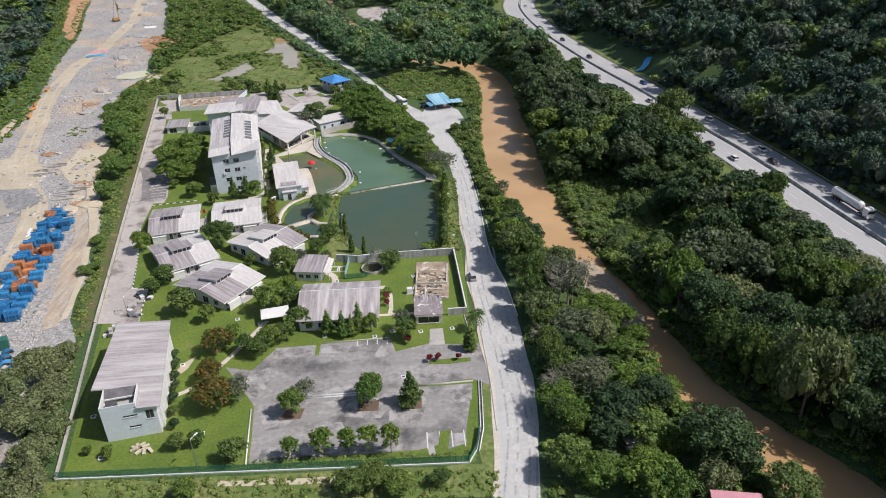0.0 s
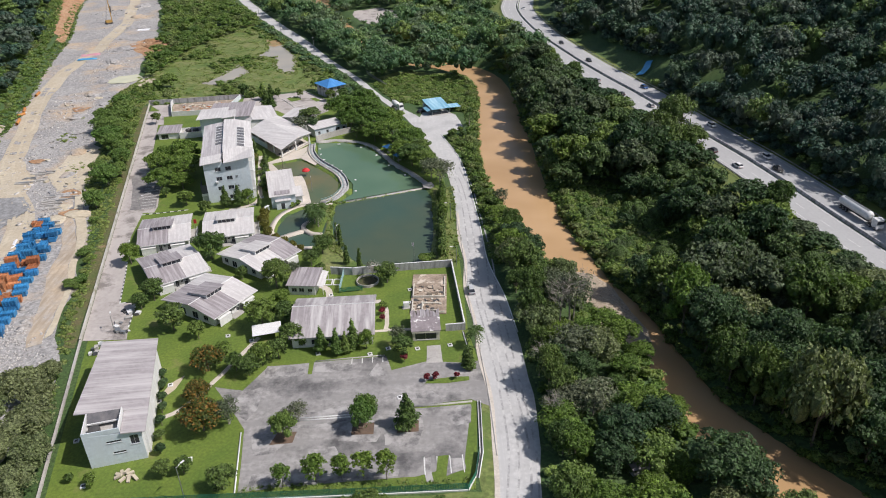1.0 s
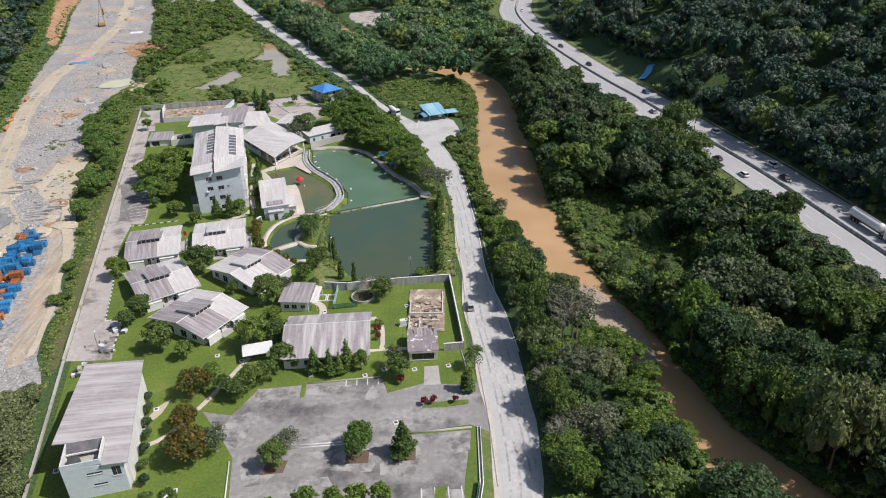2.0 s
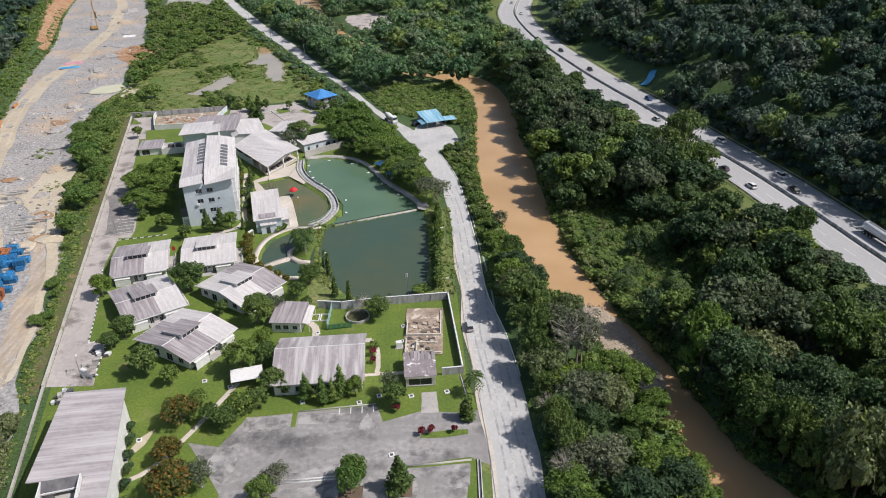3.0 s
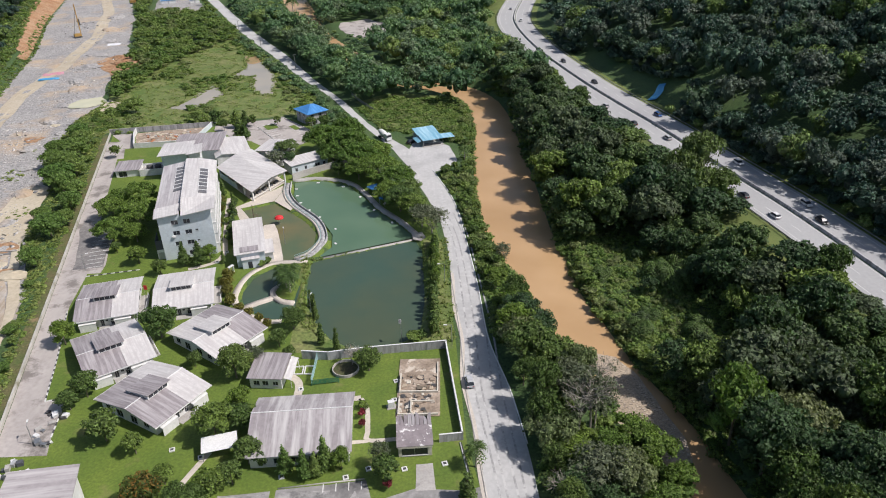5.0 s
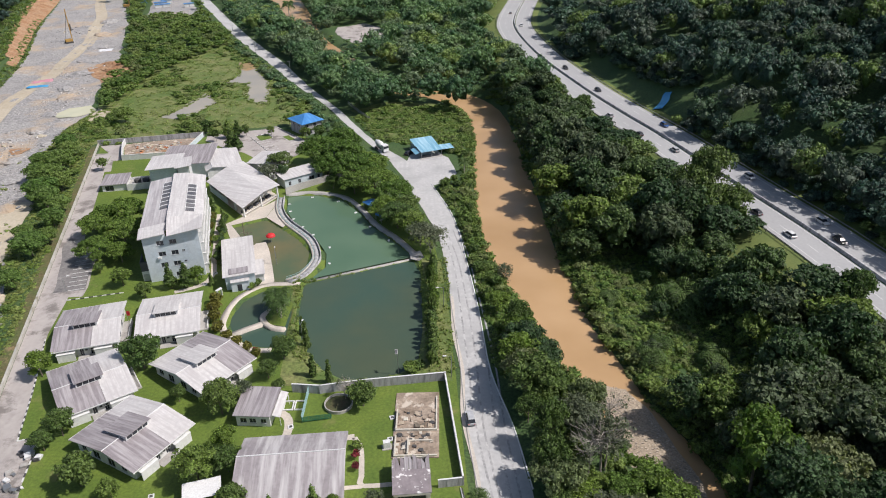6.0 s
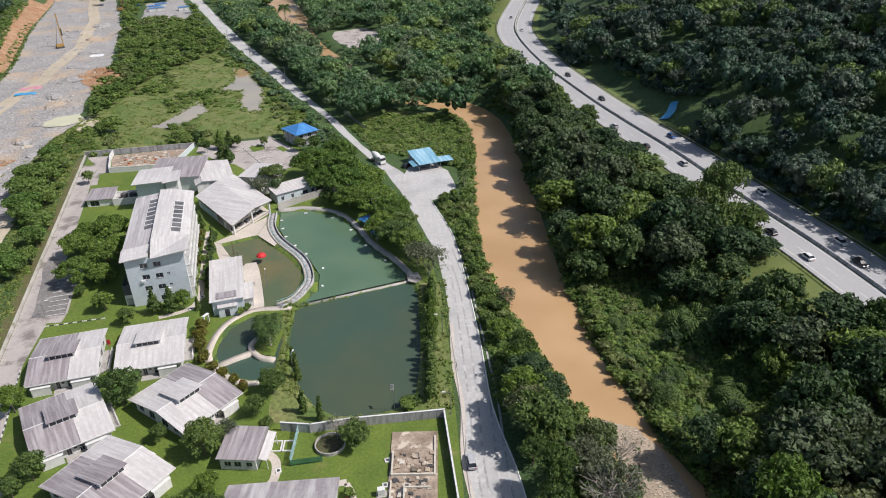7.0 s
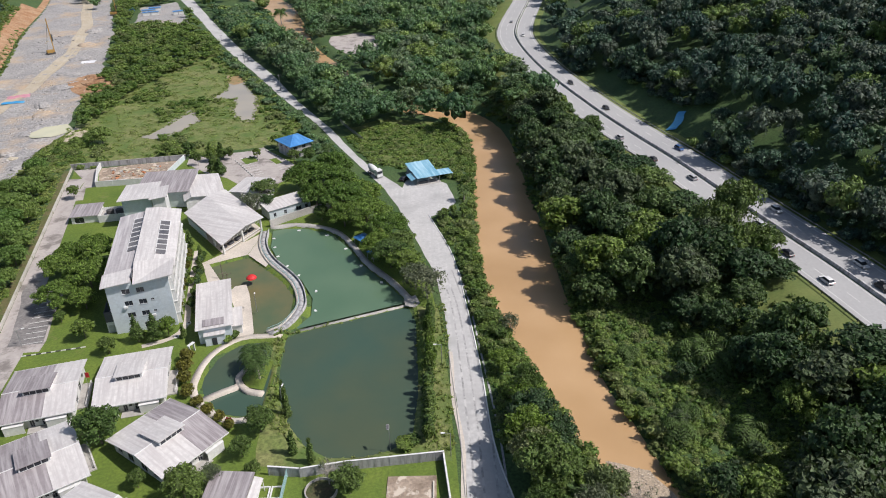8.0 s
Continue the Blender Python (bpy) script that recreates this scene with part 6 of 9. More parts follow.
ruin()
tank_pit = thing("round_tank", pose(-19.6, 176.8, 0), "round open concrete tank overgrown with weeds", "tank")
bm = bmesh.new()
for k in range(24):
    a, b = 2 * math.pi * k / 24, 2 * math.pi * (k + 1) / 24
    hexa(bm, [(r * math.cos(t), r * math.sin(t), z) for z in (0, 0.8) for r, t in ((3.1, a), (3.1, b), (2.9, b), (2.9, a))])
part("rim", bm, CONCRETE, tank_pit)
bm = bmesh.new()
ring_mesh(bm, [(2.9, 0.05), (2.9, 0.25)], 20)
part("bed", bm, WEEDBED, tank_pit, "dark weed bed")
for k in range(2):
    slabby = thing("tank_cover", pose(-31.6 + 2.4 * k, 175.6, 0), "white concrete frame of a buried tank", "tank cover")
    for a in ((0, 2.2, 0, 0.25), (0, 2.2, 2.8, 3.05), (0, 0.25, 0.25, 2.8), (1.95, 2.2, 0.25, 2.8)):
        part("kerb", one_box(*a, 0, 0.3), TRIM, slabby)


# sheds and shelters with blue roofs
def blue_shed():
    s = thing("roadside_stall", pose(-1.2, 319.4, 0, 0, 0, 20), "roadside stall with pale blue metal roofs on posts", "stall")
    roof_sheet(s, [(0, 0, 3.0), (9.0, 0, 3.0), (9.0, 7.0, 3.6), (0, 7.0, 3.6)], CYANROOF, 0.1)
    roof_sheet(s, [(0, 7.2, 3.3), (9.4, 7.2, 3.3), (9.4, 13.6, 4.1), (0, 13.6, 4.1)], CYANROOF, 0.1)
    roof_sheet(s, [(9.3, 1.0, 2.6), (14.4, 1.0, 2.4), (14.4, 5.6, 2.8), (9.3, 5.6, 2.9)], CYANROOF, 0.1)
    roof_sheet(s, [(-2.0, 1.0, 2.2), (-0.1, 1.0, 2.7), (-0.1, 6.8, 2.8), (-2.0, 6.8, 2.3)], CYANROOF, 0.08)
    for x in (0.2, 4.5, 8.7):
        for y in (0.3, 6.8, 13.2):
            part("post", one_box(x, x + 0.12, y, y + 0.12, 0, 2.9 + 0.05 * y), STEEL, s)
    part("counter", one_box(0.6, 8.2, 1.2, 2.0, 0, 1.0), DARKIN, s)
    part("back_wall", one_box(0.3, 8.6, 12.6, 12.75, 0, 2.6), BLUEWALL, s)
    part("floor", one_box(-0.2, 9.4, -0.2, 13.6, 0, 0.12), CONCRETE, s)
    part("end_post", one_box(14.2, 14.3, 1.2, 1.3, 0, 2.4), STEEL, s)


blue_shed()
bh = thing("blue_roofed_house", pose(-51.6, 351.6, 0, 0, 0, 38), "two-storey house with a bright blue pitched roof", "house")
shell(bh, 9.0, 11.0, 5.6, {0: [(1, 2.6, 3.4, 4.8), (5, 6.6, 3.4, 4.8), (2, 4, 0.4, 2.4)], 3: [(2, 3.6, 3.4, 4.8), (6, 8, 3.4, 4.8)]}, DARKWALL)
roof_sheet(bh, [(-1, -1, 5.5), (10, -1, 5.5), (4.6, 5.5, 8.0), (4.4, 5.5, 8.0)], BLUEROOF)
roof_sheet(bh, [(10, -1.01, 5.5), (10, 12, 5.5), (4.6, 5.6, 8.0), (4.6, 5.4, 8.0)], BLUEROOF)
roof_sheet(bh, [(10, 12.01, 5.5), (-1, 12.01, 5.5), (4.4, 5.5, 8.0), (4.6, 5.5, 8.0)], BLUEROOF)
roof_sheet(bh, [(-1.01, 12, 5.5), (-1.01, -1, 5.5), (4.4, 5.4, 8.0), (4.4, 5.6, 8.0)], BLUEROOF)


def gazebo(x, y, s, deg):
    g = thing("gazebo", pose(x, y, 0, 0, 0, deg), "small shelter with a blue hipped roof under the trees", "gazebo", "pond gazebos")
    bm = bmesh.new()
    c = bm.verts.new((0, 0, 3.4))
    v = [bm.verts.new(p) for p in ((-s, -s, 2.3), (s, -s, 2.3), (s, s, 2.3), (-s, s, 2.3))]
    u = [bm.verts.new((p.co.x, p.co.y, 2.2)) for p in v]
    for k in range(4):
        bm.faces.new((v[k], v[(k + 1) % 4], c))
        bm.faces.new((u[k], u[(k + 1) % 4], v[(k + 1) % 4], v[k]))
    bm.faces.new(u)
    part("roof", bm, BLUEROOF, g)
    for dx in (-1, 1):
        for dy in (-1, 1):
            part("post", one_box(dx * s * 0.85 - 0.07, dx * s * 0.85 + 0.07, dy * s * 0.85 - 0.07, dy * s * 0.85 + 0.07, 0, 2.25), STEEL, g)
    part("bench", one_box(-s * 0.6, s * 0.6, -0.2, 0.2, 0.0, 0.45), PALE, g)


gazebo(-18.2, 276.6, 2.2, 40)
gazebo(-14.2, 267.0, 1.7, 40)

um = thing("parasol", pose(-48.4, 255.4, -1.0), "red parasol standing in the shallow pond", "parasol")
bm = bmesh.new()
ring_mesh(bm, [(1.5, 2.6), (1.35, 3.0), (0.8, 3.4), (0.1, 3.6)], 12)
part("canopy", bm, REDFABRIC, um)
bm = bmesh.new()
tube(bm, (0, 0, 0), (0, 0, 3.0), 0.08, 0.06)
part("pole", bm, STEEL, um)
for x, y in ((-57.4, 258.6), (-56, 257.8)):
    play = thing("play_frame", pose(x, y, 0, 0, 0, 30), "dark timber play frame by the paddling pond", "play frame")
    bm = bmesh.new()
    tube(bm, (0, 0, 0), (0, 0, 5.2 if x < -57 else 2.0), 0.14, 0.1)
    part("mast", bm, BARK, play)
    part("crossbar", one_box(-1.2, 1.2, -0.06, 0.06, 1.6, 1.75), BARK, play)


# ---- lamps, manholes, small fittings ----
def lamp_post(x, y, deg, h, label, arm=1.2):
    p = thing("lamp_post", pose(x, y, 0, 0, 0, deg), label, "street lamp")
    bm = bmesh.new()
    tube(bm, (0, 0, 0), (0, 0, h), 0.1, 0.06)
    part("pole", bm, STEEL, p)
    bm = bmesh.new()
    tube(bm, (0, 0, h - 0.1), (arm, 0, h + 0.1), 0.045, 0.04)
    part("arm", bm, STEEL, p)
    part("lamp_head", one_box(arm - 0.1, arm + 0.7, -0.16, 0.16, h + 0.02, h + 0.14), TRIM, p)


lamp_post(-81.6, 156.2, 110, 5.0, "thin grey lamp post beside the service road")
lamp_post(-100.6, 228.6, 20, 5.0, "thin grey lamp post at the parking bays")
lamp_post(5.3, 184.8, 180, 6.0, "grey street lamp beside the pond wall")
lamp_post(4.4, 214, 180, 6.0, "grey street lamp on the pond bank")
lamp_post(-44.2, 121.6, 200, 4.0, "low lamp post at the car park corner")
lamp_post(-47.8, 101.6, 60, 8.0, "tall pole at the fence")
lamp_post(-44, 240, 100, 5.0, "lamp post by the paddling pond")
lamp_post(-31, 202, 80, 4.5, "solar lamp post on the pond bank")
sp = thing("solar_post", pose(-6.9, 187.4, 0), "solar panel on a thin pole at the pond's edge", "solar lamp")
bm = bmesh.new()
tube(bm, (0, 0, -1.0), (0, 0, 5.6), 0.07, 0.05)
part("pole", bm, STEEL, sp)
part("panel", one_box(-0.26, 0.26, -0.5, 0.5, -0.03, 0.03), SKYLIGHT, sp, "pale-framed solar panel").matrix_basis = pose(-0.2, 0.2, 5.7, 30, 0, 0)
part("panel_frame", one_box(-0.3, 0.3, -0.55, 0.55, -0.06, -0.031), TRIM, sp).matrix_basis = pose(-0.2, 0.2, 5.7, 30, 0, 0)

for x, y in ((-34.4, 393.2), (-73, 451.7), (-105, 514.2), (-128, 556)):
    up = thing("utility_pole", pose(x, y, 0, 0, 0, 20), "slim grey utility pole beside the road", "utility pole", "utility poles")
    bm = bmesh.new()
    tube(bm, (0, 0, -0.3), (0, 0, 8.6), 0.15, 0.1)
    part("pole", bm, STEEL, up)
    part("crossarm", one_box(-0.9, 0.9, -0.06, 0.06, 8.1, 8.22), STEEL, up)
    for u in (-0.8, 0.0, 0.8):
        part("insulator", one_box(u - 0.05, u + 0.05, -0.05, 0.05, 8.223, 8.4), DARKSTEEL, up)
MANHOLES = [(-55, 110), (-49.8, 111.5), (-68, 105.4), (-74.6, 117.6), (-61.6, 129), (-60.8, 134.6), (-52.4, 153), (-46, 150.6), (-28.6, 183), (-33.4, 184.4), (-32.6, 178), (-29, 170.4), (-7.8, 172), (-8, 165.6), (-5.4, 145.4), (2.4, 146.4), (-16.6, 143.8), (-29, 144.6), (-61, 236), (-62.4, 230), (-12.4, 145.8), (-9, 128)]
mh = thing("manhole", pose(*MANHOLES[0], 0.03), "white concrete manhole with a dark cover in the lawn", "manhole", "lawn manholes")
part("surround", one_box(-0.55, 0.55, -0.55, 0.55, 0, 0.22), TRIM, mh)
part("cover", one_box(-0.3, 0.3, -0.3, 0.3, 0.223, 0.26), DARKSTEEL, mh)
for x, y in MANHOLES[1:]:
    copy_thing(mh, pose(x, y, 0.03, 0, 0, 14))
for k in range(9):
    a = k * 0.7
    bm = bmesh.new()
    box(bm, -0.7, 0.7, -0.3, 0.3, 0, 0.35)
    single("concrete_block", bm, SAND, "loose pale concrete block on the lawn", "block", group="loose blocks", m=pose(-61.6 + 1.6 * math.cos(a) + 0.2 * k, 107.6 + 1.0 * math.sin(a), 0.03 + 0.12 * (k % 3), 0, 8 * (k % 3), 40 * k))
tg = thing("garden_table", pose(-8.6, 163.4, 0, 0, 0, 10), "white electrical cabinet on a concrete base in the yard", "cabinet")
part("cabinet_body", one_box(-0.7, 0.7, -0.5, 0.5, 0.2, 1.7), TRIM, tg)
part("base", one_box(-1.0, 1.0, -0.8, 0.8, 0, 0.197), CONCRETE, tg)
tg.name = "electrical_cabinet"
bench = thing("bench", pose(-55.6, 176.4, 0, 0, 0, -30), "white concrete garden bench between the chalets", "bench")
part("seat", one_box(-1.1, 1.1, -0.3, 0.3, 0.4, 0.52), TRIM, bench)
for x in (-0.9, 0.75):
    part("leg", one_box(x, x + 0.15, -0.25, 0.25, 0, 0.4), CONCRETE, bench)
arch = thing("garden_gate", pose(-56.6, 223.4, 0, 0, 0, 60), "small white garden archway", "archway")
for x in (-0.8, 0.65):
    part("post", one_box(x, x + 0.15, -0.3, 0.3, 0, 2.2), TRIM, arch)
part("lintel", one_box(-1.0, 1.0, -0.4, 0.4, 2.2, 2.35), TRIM, arch)
pool_ladder = single("crate_pile", one_box(-0.6, 0.6, -0.5, 0.5, 0, 0.9), DARKIN, "dark crate stacked in the service yard", "crate", m=pose(-81.5, 150.5, 0.06, 0, 0, 20))
for k in range(14):
    s = random.uniform(0.3, 0.8)
    single("scrap", one_box(-s, s, -0.4, 0.4, 0, random.uniform(0.3, 1.1)), random.choice([DARKIN, FRAME, TRIM, CONCRETE]), "discarded boxes and scrap beside the office block", "scrap", group="yard scrap",
           m=pose(-81.5 + random.uniform(-2.6, 2.6), 149 + random.uniform(-2.5, 2.5), 0.06, 0, 0, random.uniform(0, 180)))
flag = thing("flag", pose(-77.2, 211.6, 0), "red and white flag on a pole by the chalet", "flag")
bm = bmesh.new()
tube(bm, (0, 0, 0), (0, 0, 4.2), 0.05, 0.04)
part("pole", bm, STEEL, flag)
part("cloth", one_box(0.05, 0.9, -0.02, 0.02, 2.6, 4.0), REDFABRIC, flag)
# tiled shack and pink roof on the river bank
shack = plain_block("shack", 35.6, 103.6, 20, 3.6, 3.6, 2.0, "small weathered shack under the trees", DARKWALL, ROOFMAUVE, (0, 0, 0.6, 0.6), 0.5)
pink = plain_block("pink_roofed_shed", 46.4, 84.6, -8, 8.0, 5.6, 2.4, "shed with a faded pink metal roof", CREAMWALL, PINKROOF, (0, 0, 0.5, 0.5), 0.4)

# ---- vehicles ----
PAINTS = {}


def car_paint(name, colour):
    if name not in PAINTS:
        PAINTS[name] = surface(name + "_car_paint", colour, times(colour, 0.9), rough=0.3, bump=0.0, large=0.5)
    return PAINTS[name]


def car(x, y, z, deg, paint, label, van=False):
    """A car with its nose along +x: body, cabin glass, roof, wheels with rims, lights."""
    c = thing("car", pose(x, y, z, 0, 0, deg), label, "car")
    le, wi, bz, tz = (4.3, 1.76, 0.88, 1.48) if not van else (4.4, 1.8, 0.95, 1.75)
    bm = bmesh.new()
    rows = [(-le / 2, 0.45, bz - 0.1, 0.8), (-le / 2 + 0.15, 0.25, bz, 0.86), (0.6, 0.22, bz, 0.88), (le / 2 - 0.25, 0.25, bz - 0.18, 0.84), (le / 2, 0.4, bz - 0.35, 0.74)]
    rings = [[bm.verts.new((u, s * h, v)) for s, v in ((-1, lo), (1, lo), (1, hi), (-1, hi))] for u, lo, hi, h in rows]
    for a, b in zip(rings, rings[1:]):
        for k in range(4):
            bm.faces.new((a[k], a[(k + 1) % 4], b[(k + 1) % 4], b[k]))
    bm.faces.new(rings[0][::-1])
    bm.faces.new(rings[-1])
    part("body", bm, paint, c)
    r0, r1 = (-le / 2 + 0.25, -le / 2 + 0.7) if not van else (-le / 2 + 0.1, -le / 2 + 0.45)
    bm = bmesh.new()
    hexa(bm, [(r0, -0.8, bz), (1.15, -0.8, bz), (1.15, 0.8, bz), (r0, 0.8, bz), (r1, -0.62, tz - 0.04), (0.4, -0.62, tz - 0.04), (0.4, 0.62, tz - 0.04), (r1, 0.62, tz - 0.04)])
    part("cabin_glass", bm, GLASS, c)
    bm = bmesh.new()
    hexa(bm, [(r1 - 0.04, -0.64, tz - 0.04), (0.44, -0.64, tz - 0.04), (0.44, 0.64, tz - 0.04), (r1 - 0.04, 0.64, tz - 0.04), (r1 + 0.06, -0.56, tz + 0.02), (0.3, -0.56, tz + 0.02), (0.3, 0.56, tz + 0.02), (r1 + 0.06, 0.56, tz + 0.02)])
    part("roof", bm, paint, c)
    for u in (-1.3, 1.3):
        for v in (-0.8, 0.8):
            bm = bmesh.new()
            tube(bm, (u, v - 0.1, 0.31), (u, v + 0.1, 0.31), 0.31, 0.31, 12)
            w = part("wheel", bm, TYRE, c)
            bm = bmesh.new()
            tube(bm, (u, v - 0.11, 0.31), (u, v + 0.11, 0.31), 0.19, 0.19, 10)
            part("rim", bm, STEEL, w)
    for v in (-0.6, 0.6):
        part("headlight", one_box(le / 2 - 0.12, le / 2 - 0.01, v - 0.16, v + 0.16, bz - 0.36, bz - 0.22), TRIM, c)
        part("tail_light", one_box(-le / 2 - 0.02, -le / 2 + 0.04, v - 0.14, v + 0.14, bz - 0.3, bz - 0.14), REDFABRIC, c)
    return c


SILVER, WHITEPAINT, BLACKPAINT = car_paint("silver", (0.5, 0.51, 0.53)), car_paint("white", (0.78, 0.78, 0.78)), car_paint("black", (0.02, 0.02, 0.025))
BLUEPAINT = car_paint("blue", (0.03, 0.1, 0.3))
car(8.6, 170.4, 0.08, 96, SILVER, "silver hatchback parked at the road's edge", True)
car(-6.0, 325.6, 0.09, 40, BLACKPAINT, "dark car parked beside the stall")
car(-1.0, 334.0, 0.09, 30, WHITEPAINT, "white car half hidden behind the stall")


def on_motorway(y, off):
    line = spline(NORTHWARD, 2.0)
    k = int(np.argmin(abs(line[:, 1] - y)))
    w = line[k + 1] - line[k]
    w = w / np.linalg.norm(w)
    p = line[k] + np.array([w[1], -w[0]]) * off
    return float(p[0]), float(p[1]), math.degrees(math.atan2(w[1], w[0]))


for y, off, paint, label in ((338, LEFT_EDGE + 4, SILVER, "silver car driving on the near carriageway"), (316, LEFT_EDGE + 3.6, BLACKPAINT, "black car driving on the near carriageway"), (262, LEFT_EDGE + 7.6, SILVER, "silver car passing on the near carriageway"), (246, LEFT_EDGE + 3.8, BLACKPAINT, "black car driving on the near carriageway"), (297, LEFT_EDGE + 7.6, SILVER, "grey car driving in the overtaking lane"),
                             (230, LEFT_EDGE + 4, WHITEPAINT, "white car driving on the near carriageway"), (455, LEFT_EDGE + 4, WHITEPAINT, "white car far along the motorway"), (560, LEFT_EDGE + 7.4, SILVER, "silver car far along the motorway")):
    x, yy, deg = on_motorway(y, off)
    car(x, yy, MOTOR_Z + 0.1, deg, paint, label)
for y, off, paint, label in ((373, 4.0, BLACKPAINT, "black car driving on the far carriageway"), (412, 4.2, BLACKPAINT, "dark car driving on the far carriageway"), (322, 6.6, BLUEPAINT, "dark blue car in the shaded lane"), (268, 6.8, WHITEPAINT, "white car in the shaded lane"), (236, 6.4, WHITEPAINT, "white car on the far carriageway"), (224, 3.4, BLACKPAINT, "black car overtaking on the far carriageway"), (286, 6.4, SILVER, "silver car in the shaded lane"),
                             (520, 4.0, WHITEPAINT, "white car far along the motorway")):
    x, yy, deg = on_motorway(y, off)
    car(x, yy, MOTOR_Z + 0.1, deg + 180, paint, label)


def truck_cab(c, u, paint):
    bm = bmesh.new()
    hexa(bm, [(u, -1.2, 0.7), (u + 2.1, -1.2, 0.7), (u + 2.1, 1.2, 0.7), (u, 1.2, 0.7), (u, -1.2, 3.2), (u + 1.9, -1.15, 3.1), (u + 1.9, 1.15, 3.1), (u, 1.2, 3.2)])
    cab = part("cab", bm, paint, c)
    part("windscreen", one_box(u + 2.0, u + 2.12, -1.05, 1.05, 1.8, 2.7), GLASS, cab)
    part("bumper", one_box(u + 1.9, u + 2.25, -1.2, 1.2, 0.4, 0.697), FRAME, cab)


def truck_wheels(c, us):
    for u in us:
        for v in (-1.0, 1.0):
            bm = bmesh.new()
            tube(bm, (u, v - 0.2, 0.5), (u, v + 0.2, 0.5), 0.5, 0.5, 12)
            w = part("wheel", bm, TYRE, c)
            bm = bmesh.new()
            tube(bm, (u, v - 0.21, 0.5), (u, v + 0.21, 0.5), 0.26, 0.26, 10)
            part("rim", bm, STEEL, w)


def tanker():
    x, y, deg = on_motorway(188, 5.6)
    c = thing("tanker_truck", pose(x, y, MOTOR_Z + 0.1, 0, 0, deg + 180), "white articulated tanker lorry on the motorway", "truck")
    bm = bmesh.new()
    n = 16
    rows = [(-8.6, 0.5), (-8.4, 1.1), (-7.9, 1.3), (3.2, 1.3), (3.7, 1.1), (3.9, 0.5)]
    rings = [[bm.verts.new((u, r * math.cos(a), 2.35 + r * math.sin(a))) for a in (2 * math.pi * k / n for k in range(n))] for u, r in rows]
    for a, b in zip(rings, rings[1:]):
        for k in range(n):
            f = bm.faces.new((a[k], a[(k + 1) % n], b[(k + 1) % n], b[k]))
            f.smooth = True
    bm.faces.new(rings[0])
    bm.faces.new(rings[-1])
    part("tank", bm, TRIM, c, "long pale grey tank")
    part("chassis", one_box(-8.2, 7.6, -0.5, 0.5, 0.75, 1.0), DARKSTEEL, c)
    part("walkway", one_box(-7.4, 2.8, -0.3, 0.3, 3.63, 3.72), STEEL, c)
    truck_cab(c, 5.8, WHITEPAINT)
    truck_wheels(c, (-7.2, -5.9, -4.6, 4.4, 5.2, 7.2))


tanker()


def mixer():
    c = thing("mixer_truck", pose(-17.2, 331.2, 0.08, 0, 0, -56), "white concrete mixer lorry on the road", "truck")
    bm = bmesh.new()
    n = 12
    rows = [(-4.2, 0.6, 2.9), (-3.0, 1.15, 2.6), (-1.2, 1.35, 2.3), (0.4, 1.1, 2.1), (0.9, 0.6, 2.0)]
    rings = [[bm.verts.new((u, r * math.cos(a), z + r * math.sin(a))) for a in (2 * math.pi * k / n for k in range(n))] for u, r, z in rows]
    for a, b in zip(rings, rings[1:]):
        for k in range(n):
            bm.faces.new((a[k], a[(k + 1) % n], b[(k + 1) % n], b[k])).smooth = True
    bm.faces.new(rings[0])
    bm.faces.new(rings[-1])
    part("drum", bm, TRIM, c)
    part("chassis", one_box(-4.0, 3.4, -0.5, 0.5, 0.75, 1.0), DARKSTEEL, c)
    truck_cab(c, 1.5, WHITEPAINT)
    truck_wheels(c, (-3.2, -1.9, 2.6))


mixer()


# ---- building site ----
def formwork(kind):
    """A steel formwork crate: frame, ribs and cross ties."""
    c = thing("formwork_crate", pose(0, 0, -50), "", "")
    le, wi, h = (3.4, 1.9, 1.5)
    steel = BLUECRATE if kind == "blue" else RUST
    bm = bmesh.new()
    box(bm, -le / 2, le / 2, -wi / 2, wi / 2, 0.1, h - 0.15)
    part("shell", bm, steel, c)
    for u in (-1.55, -0.8, 0.0, 0.8, 1.55):
        part("rib", one_box(u - 0.09, u + 0.09, -wi / 2 - 0.1, wi / 2 + 0.1, 0, h), steel, c)
    for v in (-0.8, 0.68):
        part("runner", one_box(-le / 2 - 0.1, le / 2 + 0.1, v, v + 0.12, h - 0.145, h + 0.06), steel, c)
    return c


crates = {k: formwork(k) for k in ("blue", "orange")}
for k, c in crates.items():
    tagged(c, "stacked blue steel formwork crate" if k == "blue" else "stacked rust-orange steel formwork crate", "formwork", "formwork stacks")
first = {"blue": True, "orange": True}
rng = random.Random(5)
for row in range(19):
    f = row / 18
    for col in range(4):
        if rng.random() < 0.16:
            continue
        x = -110.5 - 12.5 * f - col * 3.3 + rng.uniform(-0.5, 0.5) + (4 * f if col > 2 else 0)
        y = 154.5 + 61 * f + col * 1.2 + rng.uniform(-0.4, 0.4)
        kind = "orange" if (5 <= row <= 7 or row in (10, 11)) and rng.random() < 0.75 or rng.random() < 0.06 else "blue"
        z0 = float(land(x, y)) + 0.1
        for lev in range(rng.choice((1, 1, 2))):
            m = pose(x, y, z0 + 1.6 * lev, 0, 0, 14 + rng.uniform(-8, 8) + (90 if rng.random() < 0.3 else 0))
            if first[kind]:
                crates[kind].matrix_basis, first[kind] = m, False
            else:
                copy_thing(crates[kind], m)
